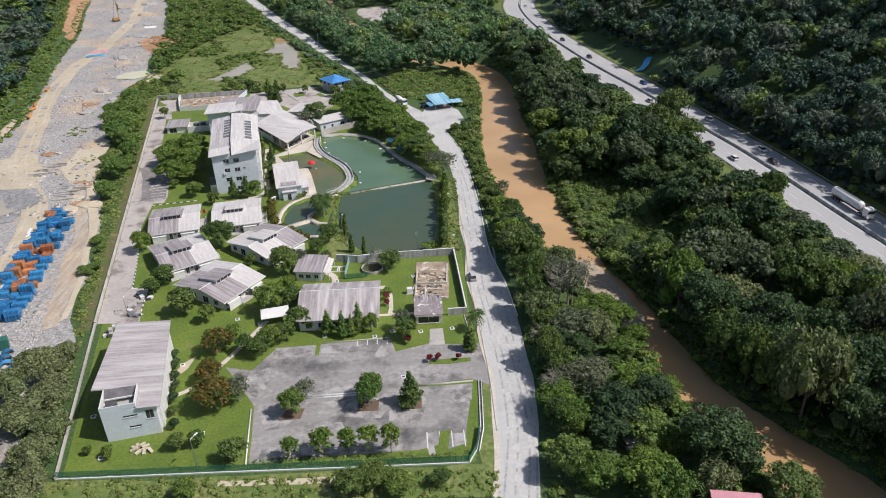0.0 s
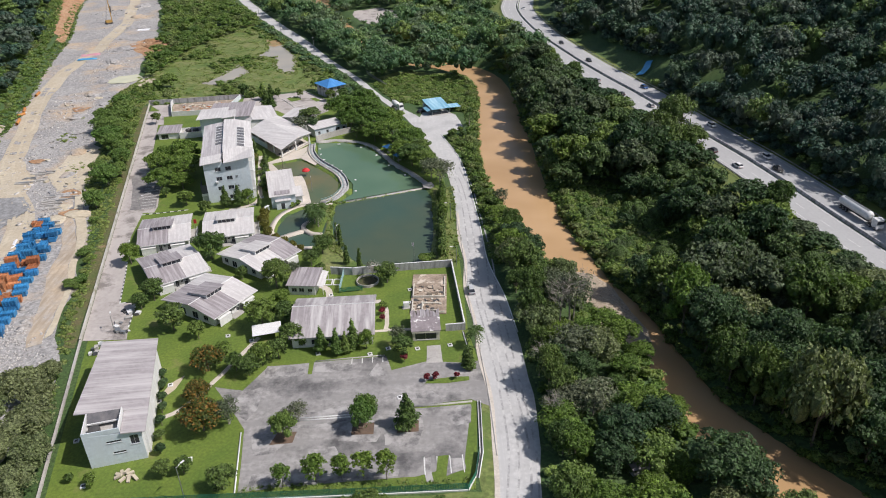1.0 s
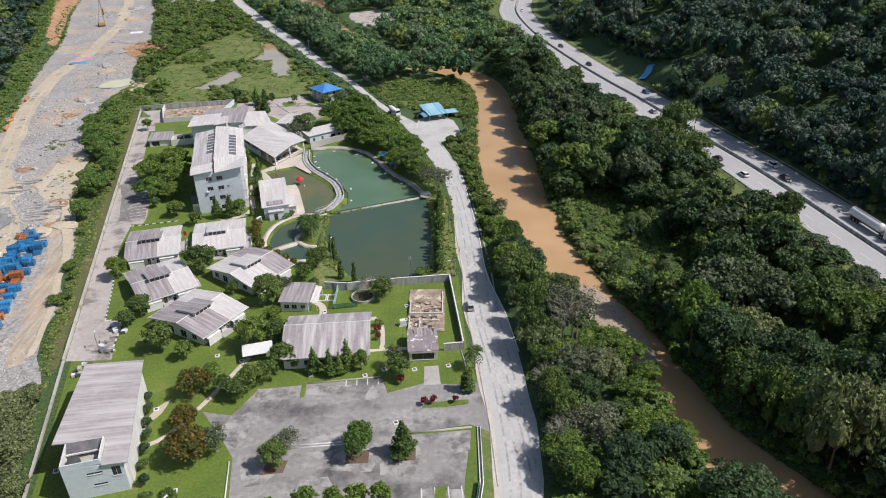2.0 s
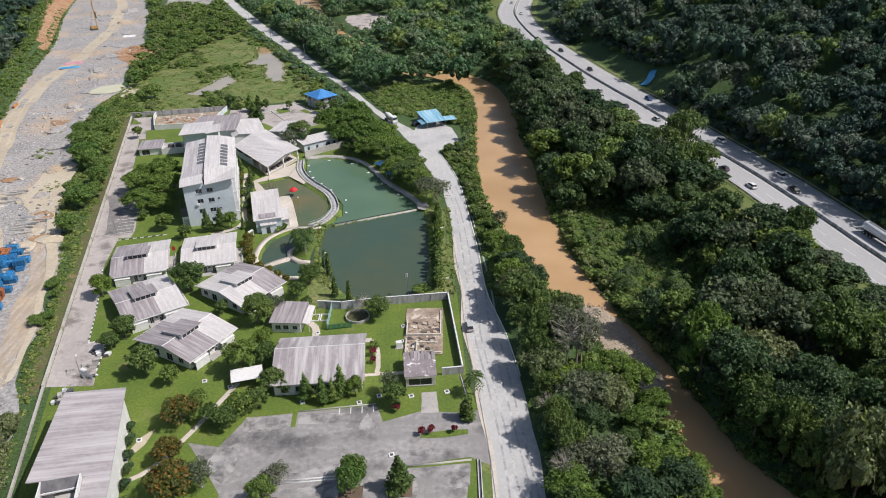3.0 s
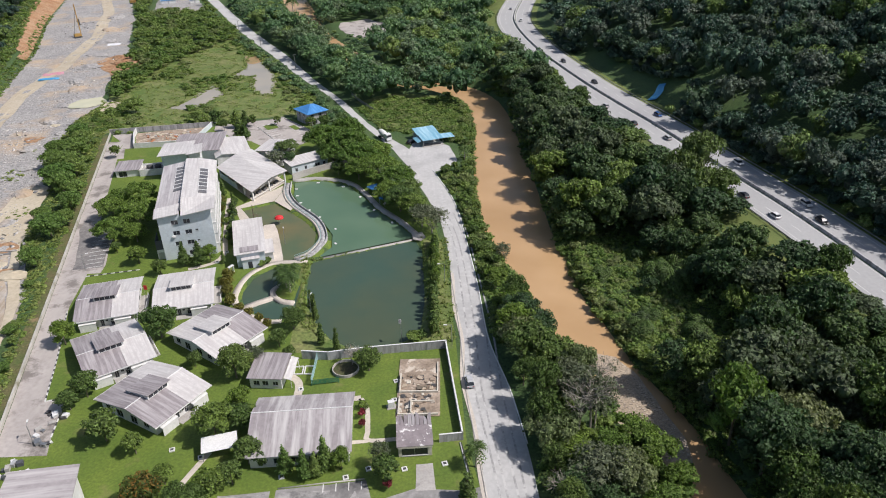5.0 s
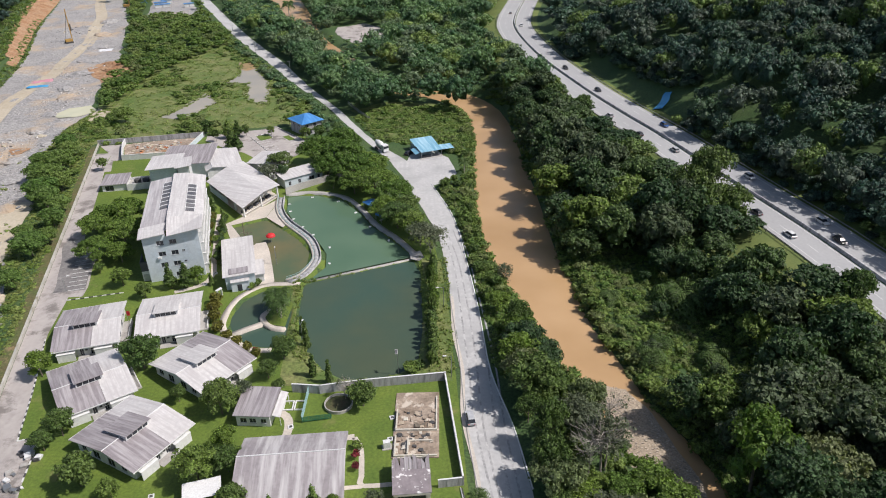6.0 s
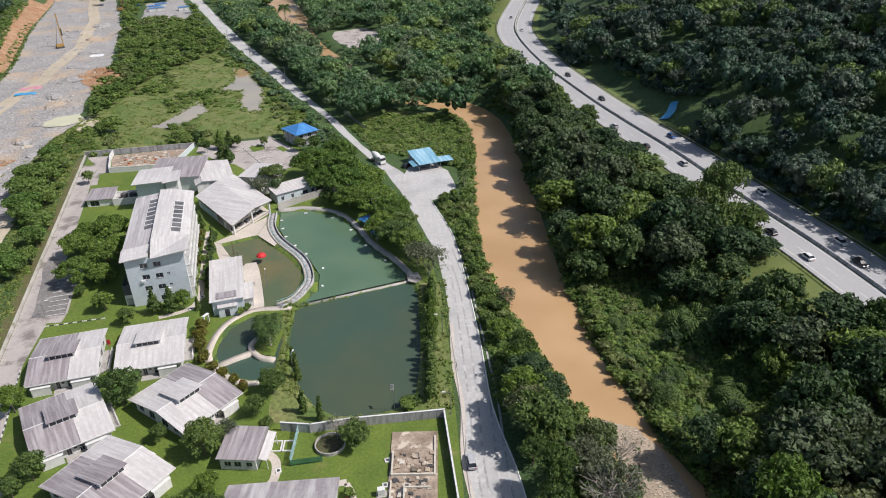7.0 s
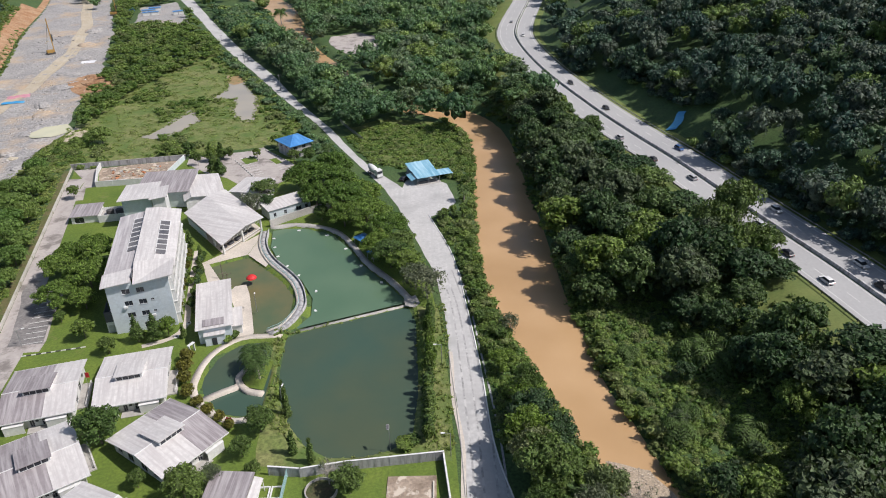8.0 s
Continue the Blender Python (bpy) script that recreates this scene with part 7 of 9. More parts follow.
for k in range(7):
    c = thing("curved_form", pose(-100.5 - 1.5 * k + rng.uniform(-1, 1), 134 + 2.2 * (k % 4), float(land(-101, 136)) + 0.15, 0, 0, 20 + 12 * k), "curved blue steel form lying on the ground", "formwork", "curved forms")
    bm = bmesh.new()
    for j in range(6):
        a, b = 0.2 + 0.45 * j, 0.2 + 0.45 * (j + 1)
        hexa(bm, [(r * math.cos(t), v, r * math.sin(t)) for v in (-0.6, 0.6) for r, t in ((1.5, a), (1.5, b), (1.36, b), (1.36, a))])
    part("shell", bm, BLUECRATE, c)
    part("flange", one_box(-1.5, 1.5, 0.6, 0.7, 0, 0.2), TRIM, c)
gb = thing("storage_container", pose(-108.5, 142.5, float(land(-108, 143)) + 0.1, 0, 0, 30), "dark green steel storage container", "container")
part("body", one_box(-3, 3, -1.2, 1.2, 0.1, 2.5), GREENBOX, gb)
for k in range(12):
    part("corrugation", one_box(-2.9 + 0.5 * k, -2.7 + 0.5 * k, -1.25, 1.25, 0.15, 2.53), GREENBOX, gb)


def site_sheet(x, y, w, d, deg, material, label):
    """A crumpled cover on the ground."""
    bm = bmesh.new()
    n = 7
    g = [[bm.verts.new(((i / n - 0.5) * w + rng.uniform(-0.3, 0.3), (j / n - 0.5) * d + rng.uniform(-0.3, 0.3), 0.05 + rng.uniform(0, 0.5) * (0 < i < n and 0 < j < n))) for j in range(n + 1)] for i in range(n + 1)]
    for i in range(n):
        for j in range(n):
            bm.faces.new((g[i][j], g[i + 1][j], g[i + 1][j + 1], g[i][j + 1]))
    single("ground_sheet", bm, material, label, "tarpaulin", m=pose(x, y, float(land(x, y)) + 0.2, 0, 0, deg))


site_sheet(-129.6, 205, 6, 12, 14, WHITETARP, "crumpled white plastic sheet beside the crates")
site_sheet(-206, 532, 9, 7, 14, WHITETARP, "white plastic sheet on the fill")
site_sheet(-121, 172, 3, 8, 20, WHITETARP, "crumpled white plastic sheet on the fill")
site_sheet(-208.6, 444.5, 11, 4, 10, TARP, "blue tarpaulin on the site")
site_sheet(-211.6, 456, 11, 8, 22, PINKROOF, "faded pink cover over materials")
for k in range(70):
    x, y = rng.choice([(-150, 300), (-165, 270), (-142, 245), (-175, 350), (-130, 235), (-205, 470), (-250, 600)])
    x, y, s = x + rng.uniform(-14, 14), y + rng.uniform(-16, 16), rng.uniform(0.3, 1.1)
    bm = bmesh.new()
    hexa(bm, [((dx + rng.uniform(-0.3, 0.3)) * s, (dy + rng.uniform(-0.3, 0.3)) * s * 0.6, dz * s * 0.6) for dz in (0, 1) for dx, dy in ((-1, -1), (1, -1), (1, 1), (-1, 1))])
    single("rock", bm, rng.choice([RUBBLE, DARKRUBBLE, SAND]), "pale broken rock or slab on the fill", "rock", group="site rocks", m=pose(x, y, float(land(x, y)) + 0.05, 0, 0, rng.uniform(0, 180)))


def rubble_field(n, spots, label):
    """Many small broken stones as one mesh."""
    g = np.random.default_rng(19)
    cube = np.array([(x, y, z) for z in (0, 1) for x, y in ((-1, -1), (1, -1), (1, 1), (-1, 1))], float)
    quads = np.array([(4, 5, 6, 7), (0, 1, 5, 4), (1, 2, 6, 5), (2, 3, 7, 6), (3, 0, 4, 7)])
    c = np.array(spots)[g.integers(len(spots), size=n)]
    x, y = c[:, 0] + g.normal(size=n) * c[:, 2], c[:, 1] + g.normal(size=n) * c[:, 2] * 1.6
    keep = poly_distance(x, y, SITE) < -2
    x, y = x[keep], y[keep]
    s = g.uniform(0.08, 0.3, len(x)) * np.where(g.uniform(size=len(x)) < 0.05, 2.4, 1.0)
    a = g.uniform(0, 6.28, len(x))
    v = (cube + g.uniform(-0.35, 0.35, (len(x), 8, 3)) * (1, 1, 0.6)) * s[:, None, None] * (1.2, 0.7, 0.6)
    vx = v[..., 0] * np.cos(a)[:, None] - v[..., 1] * np.sin(a)[:, None] + x[:, None]
    vy = v[..., 0] * np.sin(a)[:, None] + v[..., 1] * np.cos(a)[:, None] + y[:, None]
    vz = v[..., 2] + (land(x, y) + 0.08)[:, None]
    f = quads[None] + 8 * np.arange(len(x))[:, None, None]
    tagged(new("rubble", raw_mesh("rubble", np.stack([vx, vy, vz], -1).reshape(-1, 3), f.reshape(-1, 4), ROCKBITS)), label, "rubble", kind="stuff")


def shoal_stones():
    """Cobbles on the shoal in the river."""
    g = np.random.default_rng(3)
    bm = bmesh.new()
    for x, y in g.uniform((34, 142), (54, 186), (3000, 2)):
        if poly_distance(np.array([x]), np.array([y]), SHOAL)[0] > -0.3:
            continue
        q = g.uniform(0.05, 0.2)
        j = g.uniform(-0.3, 0.3, (8, 2)) * q
        hexa(bm, [(x + dx * q + j[i][0], y + dy * q * 0.8 + j[i][1], -1.96 + dz * q * 0.8) for i, (dz, dx, dy) in enumerate((dz, dx, dy) for dz in (0, 1) for dx, dy in ((-1, -1), (1, -1), (1, 1), (-1, 1)))])
    single("cobbles", bm, COBBLE, "pale cobbles strewn over the river shoal", "cobbles", kind="stuff")


shoal_stones()
rubble_field(6000, [(-150, 300, 11), (-165, 265, 9), (-142, 250, 7), (-175, 350, 10), (-132, 232, 6), (-200, 470, 11), (-185, 420, 9), (-168, 330, 9), (-250, 600, 14), (-160, 200, 8), (-128, 190, 4), (-220, 540, 12), (-104, 150, 5), (-112, 140, 6)], "scattered broken pale rock over the building site")


def heap(x, y, r, h, material, label):
    """A low mound of spoil with an uneven outline."""
    bm = bmesh.new()
    bmesh.ops.create_uvsphere(bm, u_segments=14, v_segments=8, radius=1.0)
    off = rng.uniform(0, 50)
    for v in bm.verts:
        k = 1 + 0.35 * noise.noise(v.co * 1.7 + Vector((off, 0, 0))) + 0.15 * noise.noise(v.co * 5 + Vector((0, off, 0)))
        v.co = Vector((v.co.x * r * k, v.co.y * r * k * 0.7, max(-0.3, v.co.z * h * k)))
    single("spoil_mound", bm, material, label, "mound", group="spoil heaps", m=pose(x, y, float(land(x, y)), 0, 0, rng.uniform(0, 180)))


for x, y, r, h in ((-140, 262, 4, 0.9), (-133, 243, 3.4, 0.8), (-147, 287, 5, 1.0), (-158, 310, 4.4, 0.9), (-168, 336, 5.6, 1.1), (-176, 372, 6, 1.2), (-163, 352, 4, 0.8), (-180, 395, 5, 1.0), (-185, 425, 6, 1.4), (-192, 440, 5, 1.2), (-176, 420, 6, 1.0),
                   (-196, 470, 7, 1.6), (-205, 500, 7, 1.5), (-214, 540, 8, 1.6), (-226, 580, 8, 1.8), (-240, 630, 9, 2)):
    heap(x, y, r, h, RUBBLE, "low heap of grey crushed rock on the site")
for x, y, r, h in ((-126, 222, 4, 0.8), (-121, 226, 5, 1.0), (-128, 231, 4, 0.7), (-170, 365, 3, 0.7), (-178, 478, 9, 2.2), (-185, 490, 8, 1.8)):
    heap(x, y, r, h, CLAY if y > 400 else SAND, "low heap of orange-brown spoil on the site")
for k in range(34):
    x, y = (-133, 236) if k < 12 else ((-151.6, 259) if k < 24 else (-125, 214))
    x, y = x + rng.uniform(-4, 4), y + rng.uniform(-7, 7)
    single("concrete_sleeper", one_box(-rng.uniform(1.6, 3), rng.uniform(1.6, 3), -0.25, 0.25, 0, 0.5), CONCRETE if k % 3 else STEEL, "pale concrete sleeper lying on the fill", "concrete sleeper", group="concrete sleepers",
           m=pose(x, y, float(land(x, y)) + 0.15, 0, 0, 8 + rng.uniform(-8, 8)))


ORANGEPIPE = surface("orange_pipe", (0.55, 0.24, 0.06), (0.45, 0.19, 0.06), rough=0.6, bump=0.1)
for x, y, le, deg in ((-191.2, 326.6, 7, 108), (-197, 344, 7, 112), (-203.4, 370.7, 6, 100), (-195, 337, 4, 70)):
    pipe = thing("drain_pipe", pose(x, y, float(land(x, y)) + 0.75, 0, 0, deg), "large orange drain pipe lying at the foot of the slope", "pipe", "drain pipes")
    bm = bmesh.new()
    n = 14
    rings = [[bm.verts.new((u, r * math.cos(a), r * math.sin(a))) for a in (2 * math.pi * k / n for k in range(n))] for u, r in ((-le / 2, 0.52), (-le / 2, 0.62), (le / 2, 0.62), (le / 2, 0.52))]
    for a, b in zip(rings, rings[1:] + rings[:1]):
        for k in range(n):
            bm.faces.new((a[k], a[(k + 1) % n], b[(k + 1) % n], b[k]))
    part("barrel", bm, ORANGEPIPE, pipe)
    bm = bmesh.new()
    tube(bm, (le / 2 - 0.5, 0, 0), (le / 2 - 0.1, 0, 0), 0.72, 0.72, 14)
    part("collar", bm, ORANGEPIPE, pipe)


def rig(x, y, h, deg):
    z = float(land(x, y)) + 0.1
    c = thing("piling_rig", pose(x, y, z, 0, 0, deg), "piling rig with a tall rusty mast on tracks", "piling rig")
    for v in (-1.6, 1.0):
        part("track", one_box(-2.4, 2.4, v, v + 0.7, 0, 0.9), DARKSTEEL, c)
    part("body", one_box(-2.2, 1.8, -1.3, 1.3, 0.95, 2.6), YELLOWSTEEL, c)
    mast = part("mast", one_box(2.1, 2.6, -0.28, 0.28, 0.5, h), YELLOWSTEEL, c)
    part("hammer", one_box(2.65, 3.4, -0.4, 0.4, h * 0.35, h * 0.55), DARKSTEEL, mast)
    bm = bmesh.new()
    tube(bm, (-1.8, 0, 2.5), (2.2, 0, h * 0.85), 0.1, 0.1)
    part("stay", bm, DARKSTEEL, c)


rig(-240, 558, 22, 40)
rig(-248, 690, 14, 10)
for x, y, deg in ((-232, 655, 20), (-238, 700, -30)):
    c = thing("excavator", pose(x, y, float(land(x, y)) + 0.1, 0, 0, deg), "blue excavator working on the site", "excavator")
    for v in (-1.3, 0.8):
        part("track", one_box(-1.9, 1.9, v, v + 0.5, 0, 0.8), DARKSTEEL, c)
    part("body", one_box(-1.8, 1.2, -1.2, 1.2, 0.9, 2.2), BLUECRATE, c)
    part("cab", one_box(0.2, 1.5, 0.1, 1.2, 2.2, 3.0), GLASS, c)
    bm = bmesh.new()
    tube(bm, (1.2, -0.4, 1.8), (4.0, -0.4, 4.2), 0.25, 0.2)
    tube(bm, (4.0, -0.4, 4.2), (6.2, -0.4, 1.2), 0.2, 0.15)
    part("boom", bm, BLUECRATE, c)
for x, y, deg, w in ((-221, 694, 20, 10), (-216, 684, 20, 12), (-194, 684, 25, 8), (-219, 704, 20, 9)):
    c = thing("site_cabin", pose(x, y, float(land(x, y)) + 0.2, 0, 0, deg), "white contractor's cabin with a blue roof", "cabin", "site cabins")
    part("body", one_box(-w / 2, w / 2, -1.5, 1.5, 0, 2.6), WHITEWALL, c)
    part("roof", one_box(-w / 2 - 0.3, w / 2 + 0.3, -1.9, 1.9, 2.6, 2.8), BLUEROOF, c)
    part("door", one_box(-0.5, 0.4, -1.54, -1.503, 0.05, 2.1), FRAME, c)
# tarpaulin on the cut slope
bm = bmesh.new()
g = []
for i in range(9):
    f = i / 8
    for s in (-1.0, 1.0):
        x, y = 97.2 + 8 * f + s * (1.6 - 0.5 * f) + 0.9 * math.sin(5 * f), 342 + 9 * f - s * 1.2
        g.append(bm.verts.new((x, y, float(land(x, y)) + 0.5)))
for i in range(8):
    bm.faces.new((g[2 * i], g[2 * i + 1], g[2 * i + 3], g[2 * i + 2]))
single("slope_cover", bm, TARP, "blue tarpaulin covering a slip on the hillside", "tarpaulin")

for k in range(14):
    x, y, q = -80.6 + rng.uniform(-2.4, 2.4), 157.6 + rng.uniform(-2, 9), rng.uniform(0.3, 0.8)
    bm = bmesh.new()
    hexa(bm, [((dx + rng.uniform(-0.3, 0.3)) * q, (dy + rng.uniform(-0.3, 0.3)) * q * 0.7, dz * q * 0.9) for dz in (0, 1) for dx, dy in ((-1, -1), (1, -1), (1, 1), (-1, 1))])
    single("scrap", bm, (TRIM, DARKSTEEL, STEEL, CONCRETE)[k % 4], "discarded scrap dumped beside the service road", "scrap", group="dumped scrap", m=pose(x, y, 0.065, 0, 0, rng.uniform(0, 180)))

# ---- plants ----
RNG = np.random.default_rng(7)


def leaf_cards(centres, outward, size, rng, stretch=1.25, jitter=0.7):
    """Small pointed leaf clumps at the centres, turned about outwards: corners and faces."""
    n = len(centres)
    nrm = outward + jitter * rng.normal(size=(n, 3))
    nrm /= np.linalg.norm(nrm, axis=1)[:, None] + 1e-9
    a = np.cross(nrm, rng.normal(size=(n, 3)))
    a /= np.linalg.norm(a, axis=1)[:, None] + 1e-9
    b = np.cross(nrm, a)
    s = (size * rng.uniform(0.6, 1.3, n))[:, None] / 2
    v = np.stack([centres - a * s * stretch - b * s * 0.5, centres + a * s * stretch - b * s * 0.5, centres + b * s * 1.5 + nrm * s * 0.25], 1)
    return v.reshape(-1, 3), np.arange(3 * n).reshape(-1, 3)


def lumps(rng, kind, r, h):
    """Centres and half-axes of the masses of a crown; h is the whole height."""
    out = []
    if kind == "broad":
        for k in range(22):
            a, q = 2.4 * k + rng.uniform(0, 0.7), r * 0.8 * math.sqrt((k + 0.3) / 22)
            s = r * rng.uniform(0.2, 0.36)
            out.append((q * math.cos(a), q * math.sin(a), h * (0.52 + 0.44 * math.sqrt(max(0.0, 1 - (q / r) ** 2)) - rng.uniform(0, 0.14)) - s * 0.55, s, s * rng.uniform(0.7, 1.0)))
        for k in range(4):
            a = 1.57 * k + rng.uniform(0, 0.8)
            out.append((0.55 * r * math.cos(a), 0.55 * r * math.sin(a), h * rng.uniform(0.36, 0.5), r * 0.34, r * 0.3))
        out.append((0.15 * r * rng.uniform(-1, 1), 0.15 * r * rng.uniform(-1, 1), h * 0.66, r * 0.5, r * 0.45))
    elif kind == "bare":
        for k in range(12):
            a, q = rng.uniform(0, 6.28), r * rng.uniform(0.3, 0.9)
            out.append((q * math.cos(a), q * math.sin(a), h * rng.uniform(0.6, 0.95), r * 0.2, r * 0.16))
    elif kind == "spread":
        for k in range(30):
            a, q = 2.4 * k + rng.uniform(0, 0.6), r * 0.86 * math.sqrt((k + 0.3) / 30)
            s = r * rng.uniform(0.17, 0.29)
            out.append((q * math.cos(a), q * math.sin(a), h - s * 0.6 - 0.36 * h * (q / r) ** 2 - rng.uniform(0, 0.2) * h, s, s * 0.6))
    elif kind == "cone":
        for k in range(9):
            f = k / 8
            a = 2.4 * k
            s = r * (0.95 - 0.75 * f)
            out.append((0.25 * s * math.cos(a), 0.25 * s * math.sin(a), h * (0.2 + 0.74 * f), s, h * 0.13))
    elif kind == "column":
        for k in range(5):
            out.append((0.1 * r * math.cos(2 * k), 0.1 * r * math.sin(2 * k), h * (0.15 + 0.19 * k), r * (1.0 - 0.13 * k), h * 0.14))
    elif kind == "shrub":
        for k in range(6):
            a, q = rng.uniform(0, 6.28), r * 0.45 * math.sqrt(rng.uniform(0, 1))
            s = r * rng.uniform(0.45, 0.65)
            out.append((q * math.cos(a), q * math.sin(a), max(s * 0.4, h - s * 0.75 - rng.uniform(0, 0.25) * h), s, min(s * 0.75, h * 0.55)))
    elif kind == "tuft":
        for k in range(3):
            a = 2.1 * k + rng.uniform(0, 0.8)
            s = r * rng.uniform(0.5, 0.7)
            out.append((0.35 * r * math.cos(a), 0.35 * r * math.sin(a), h * rng.uniform(0.3, 0.5), s, h * 0.5))
    elif kind == "far":
        for k in range(13):
            a, q = 2.4 * k + rng.uniform(0, 0.8), r * 0.8 * math.sqrt((k + 0.3) / 13)
            s = r * rng.uniform(0.24, 0.44)
            out.append((q * math.cos(a), q * math.sin(a), h * (0.54 + 0.42 * math.sqrt(max(0.0, 1 - (q / r) ** 2)) - rng.uniform(0, 0.16)) - s * 0.5, s, s * rng.uniform(0.7, 1.0)))
        out.append((0.0, 0.0, h * 0.55, r * 0.55, h * 0.3))
    return out


BLOB = bmesh.new()
bmesh.ops.create_icosphere(BLOB, subdivisions=1, radius=1.0)
BLOB_V, BLOB_F = np.array([v.co[:] for v in BLOB.verts]), np.array([[v.index for v in f.verts] for f in BLOB.faces])
BLOB.free()


def crown(rng, kind, r, h, size, n, core=0.8):
    """Corners and triangles of a crown's leaf clumps, and those of the dense masses inside."""
    masses = lumps(rng, kind, r, h)
    area = np.array([s * s for *_, s, _ in masses])
    pick = rng.choice(len(masses), n, p=area / area.sum())
    u = rng.normal(size=(n, 3))
    u[:, 2] = np.where(u[:, 2] < -0.4, -u[:, 2], u[:, 2])
    u /= np.linalg.norm(u, axis=1)[:, None]
    m = np.array(masses)[pick]
    axes = np.stack([m[:, 3], m[:, 3], m[:, 4]], 1)
    c = m[:, :3] + u * axes * rng.uniform(0.72, 1.08, n)[:, None]
    v, f = leaf_cards(c, u * 1.0 + (0, 0, 0.35), size, rng)
    cv, cf, base = [], [], 0
    for x, y, z, s, t in (masses if kind in ("spread", "cone", "column", "shrub") else masses[::-2]) if core else ():
        k = BLOB_V * (s * core, s * core, t * core) * (1 + 0.12 * rng.normal(size=(len(BLOB_V), 1))) + (x, y, z)
        cv.append(k)
        cf.append(BLOB_F + base)
        base += len(k)
    return v, f, (np.concatenate(cv), np.concatenate(cf)) if core else None


def crown_mesh(rng, kind, r, h, size, n, material, core=0.72):
    v, f, inner = crown(rng, kind, r, h, size, n, core)
    me = bpy.data.meshes.new("crown")
    if inner is not None:
        cv, cf = inner
        faces = [tuple(q) for q in f] + [tuple(q + len(v)) for q in cf]
        me.from_pydata(np.concatenate([v, cv]).tolist(), [], faces)
    else:
        me.from_pydata(v.tolist(), [], f.tolist())
    me.materials.append(material)
    return me


def trunk_mesh(rng, kind, r, h, thick, material=BARK):
    bm = bmesh.new()
    top = h * (0.55 if kind in ("broad", "spread") else 0.85)
    lean = (rng.uniform(-0.05, 0.05) * h, rng.uniform(-0.05, 0.05) * h)
    p = [(0, 0, -0.6), (lean[0] * 0.3, lean[1] * 0.3, top * 0.4), (lean[0], lean[1], top)]
    tube(bm, p[0], p[1], thick, thick * 0.75)
    tube(bm, p[1], p[2], thick * 0.75, thick * 0.4)
    if kind == "bare":
        for k in range(26):
            a, z0 = k * 2.4 + rng.uniform(0, 0.6), top * rng.uniform(0.4, 1.0)
            q, z1 = r * rng.uniform(0.4, 0.95), h * rng.uniform(0.75, 1.0)
            f = z0 / top
            mid = (lean[0] * f + 0.5 * q * math.cos(a), lean[1] * f + 0.5 * q * math.sin(a), 0.4 * z0 + 0.6 * z1)
            tube(bm, (lean[0] * f, lean[1] * f, z0), mid, thick * 0.4, thick * 0.25, 4)
            for b in (-0.5, 0.1, 0.6):
                tube(bm, mid, (q * math.cos(a + b), q * math.sin(a + b), z1 + b), thick * 0.22, 0.025, 3)
    if kind in ("broad", "spread"):
        for k in range(6):
            a = k * 1.05 + rng.uniform(0, 0.6)
            z0 = top * rng.uniform(0.45, 0.9)
            q = r * rng.uniform(0.5, 0.8)
            tube(bm, (p[1][0], p[1][1], z0), (q * math.cos(a), q * math.sin(a), min(h * 0.9, z0 + h * rng.uniform(0.15, 0.3))), thick * 0.4, thick * 0.12, 5)
    return mesh_from("trunk", bm, material)


TEMPLATES = {}


def tree_kind(key, kind, r, h, size, n, leaf, count=3, thick=0.22, core=0.8, bark=BARK):
    """Some variants of a plant, to be copied."""
    TEMPLATES[key] = r, h, [(trunk_mesh(RNG, kind, r, h, thick, bark), crown_mesh(RNG, kind, r, h, size, n, leaf, core)) for _ in range(count)]


tree_kind("broad", "broad", 5.5, 10.5, 0.48, 2500, LEAF, 4, 0.3)
tree_kind("deep", "broad", 6.0, 12.5, 0.5, 2600, LEAFDEEP, 4, 0.32)
tree_kind("lime", "broad", 5.0, 9.5, 0.44, 2000, LEAFLIME, 2, 0.26)
tree_kind("grey", "broad", 4.5, 9.0, 0.38, 1500, LEAFDRY, 2, 0.24, 0.4, PALEBARK)
tree_kind("bright", "broad", 4.5, 6.6, 0.44, 1700, LEAFBRIGHT, 4, 0.2)
tree_kind("bare", "bare", 4.0, 9.5, 0.34, 260, LEAFDRY, 2, 0.2, 0, PALEBARK)
tree_kind("olive", "broad", 5.0, 7.2, 0.42, 2600, LEAFTHICKET, 3, 0.2)
tree_kind("rain", "spread", 7.5, 9.5, 0.48, 3700, LEAFRAIN, 3, 0.35, 0.7)
tree_kind("small", "broad", 2.6, 5.6, 0.34, 1300, LEAF, 4, 0.14, 0.78)
tree_kind("sapling", "broad", 2.0, 6.4, 0.4, 620, LEAFLIME, 3, 0.1, 0.5)
tree_kind("cone", "cone", 2.2, 8.0, 0.42, 1100, LEAF, 3, 0.16)
tree_kind("spire", "cone", 2.2, 8.0, 0.36, 1300, LEAFBRIGHT, 3, 0.16)
tree_kind("column", "column", 1.1, 6.5, 0.38, 560, LEAF, 3, 0.12)
tree_kind("orange", "broad", 3.4, 6.0, 0.34, 2100, LEAFORANGE, 3, 0.18)
tree_kind("ball", "shrub", 1.3, 2.5, 0.3, 600, LEAFDEEP, 2, 0.08)
tree_kind("bush", "shrub", 1.6, 2.2, 0.42, 380, LEAF, 3, 0.08)
tree_kind("limebush", "shrub", 1.6, 2.2, 0.36, 460, LEAFGOLD, 3, 0.08)
tree_kind("redbush", "shrub", 0.9, 1.8, 0.3, 260, LEAFRED, 2, 0.06, 0.5)

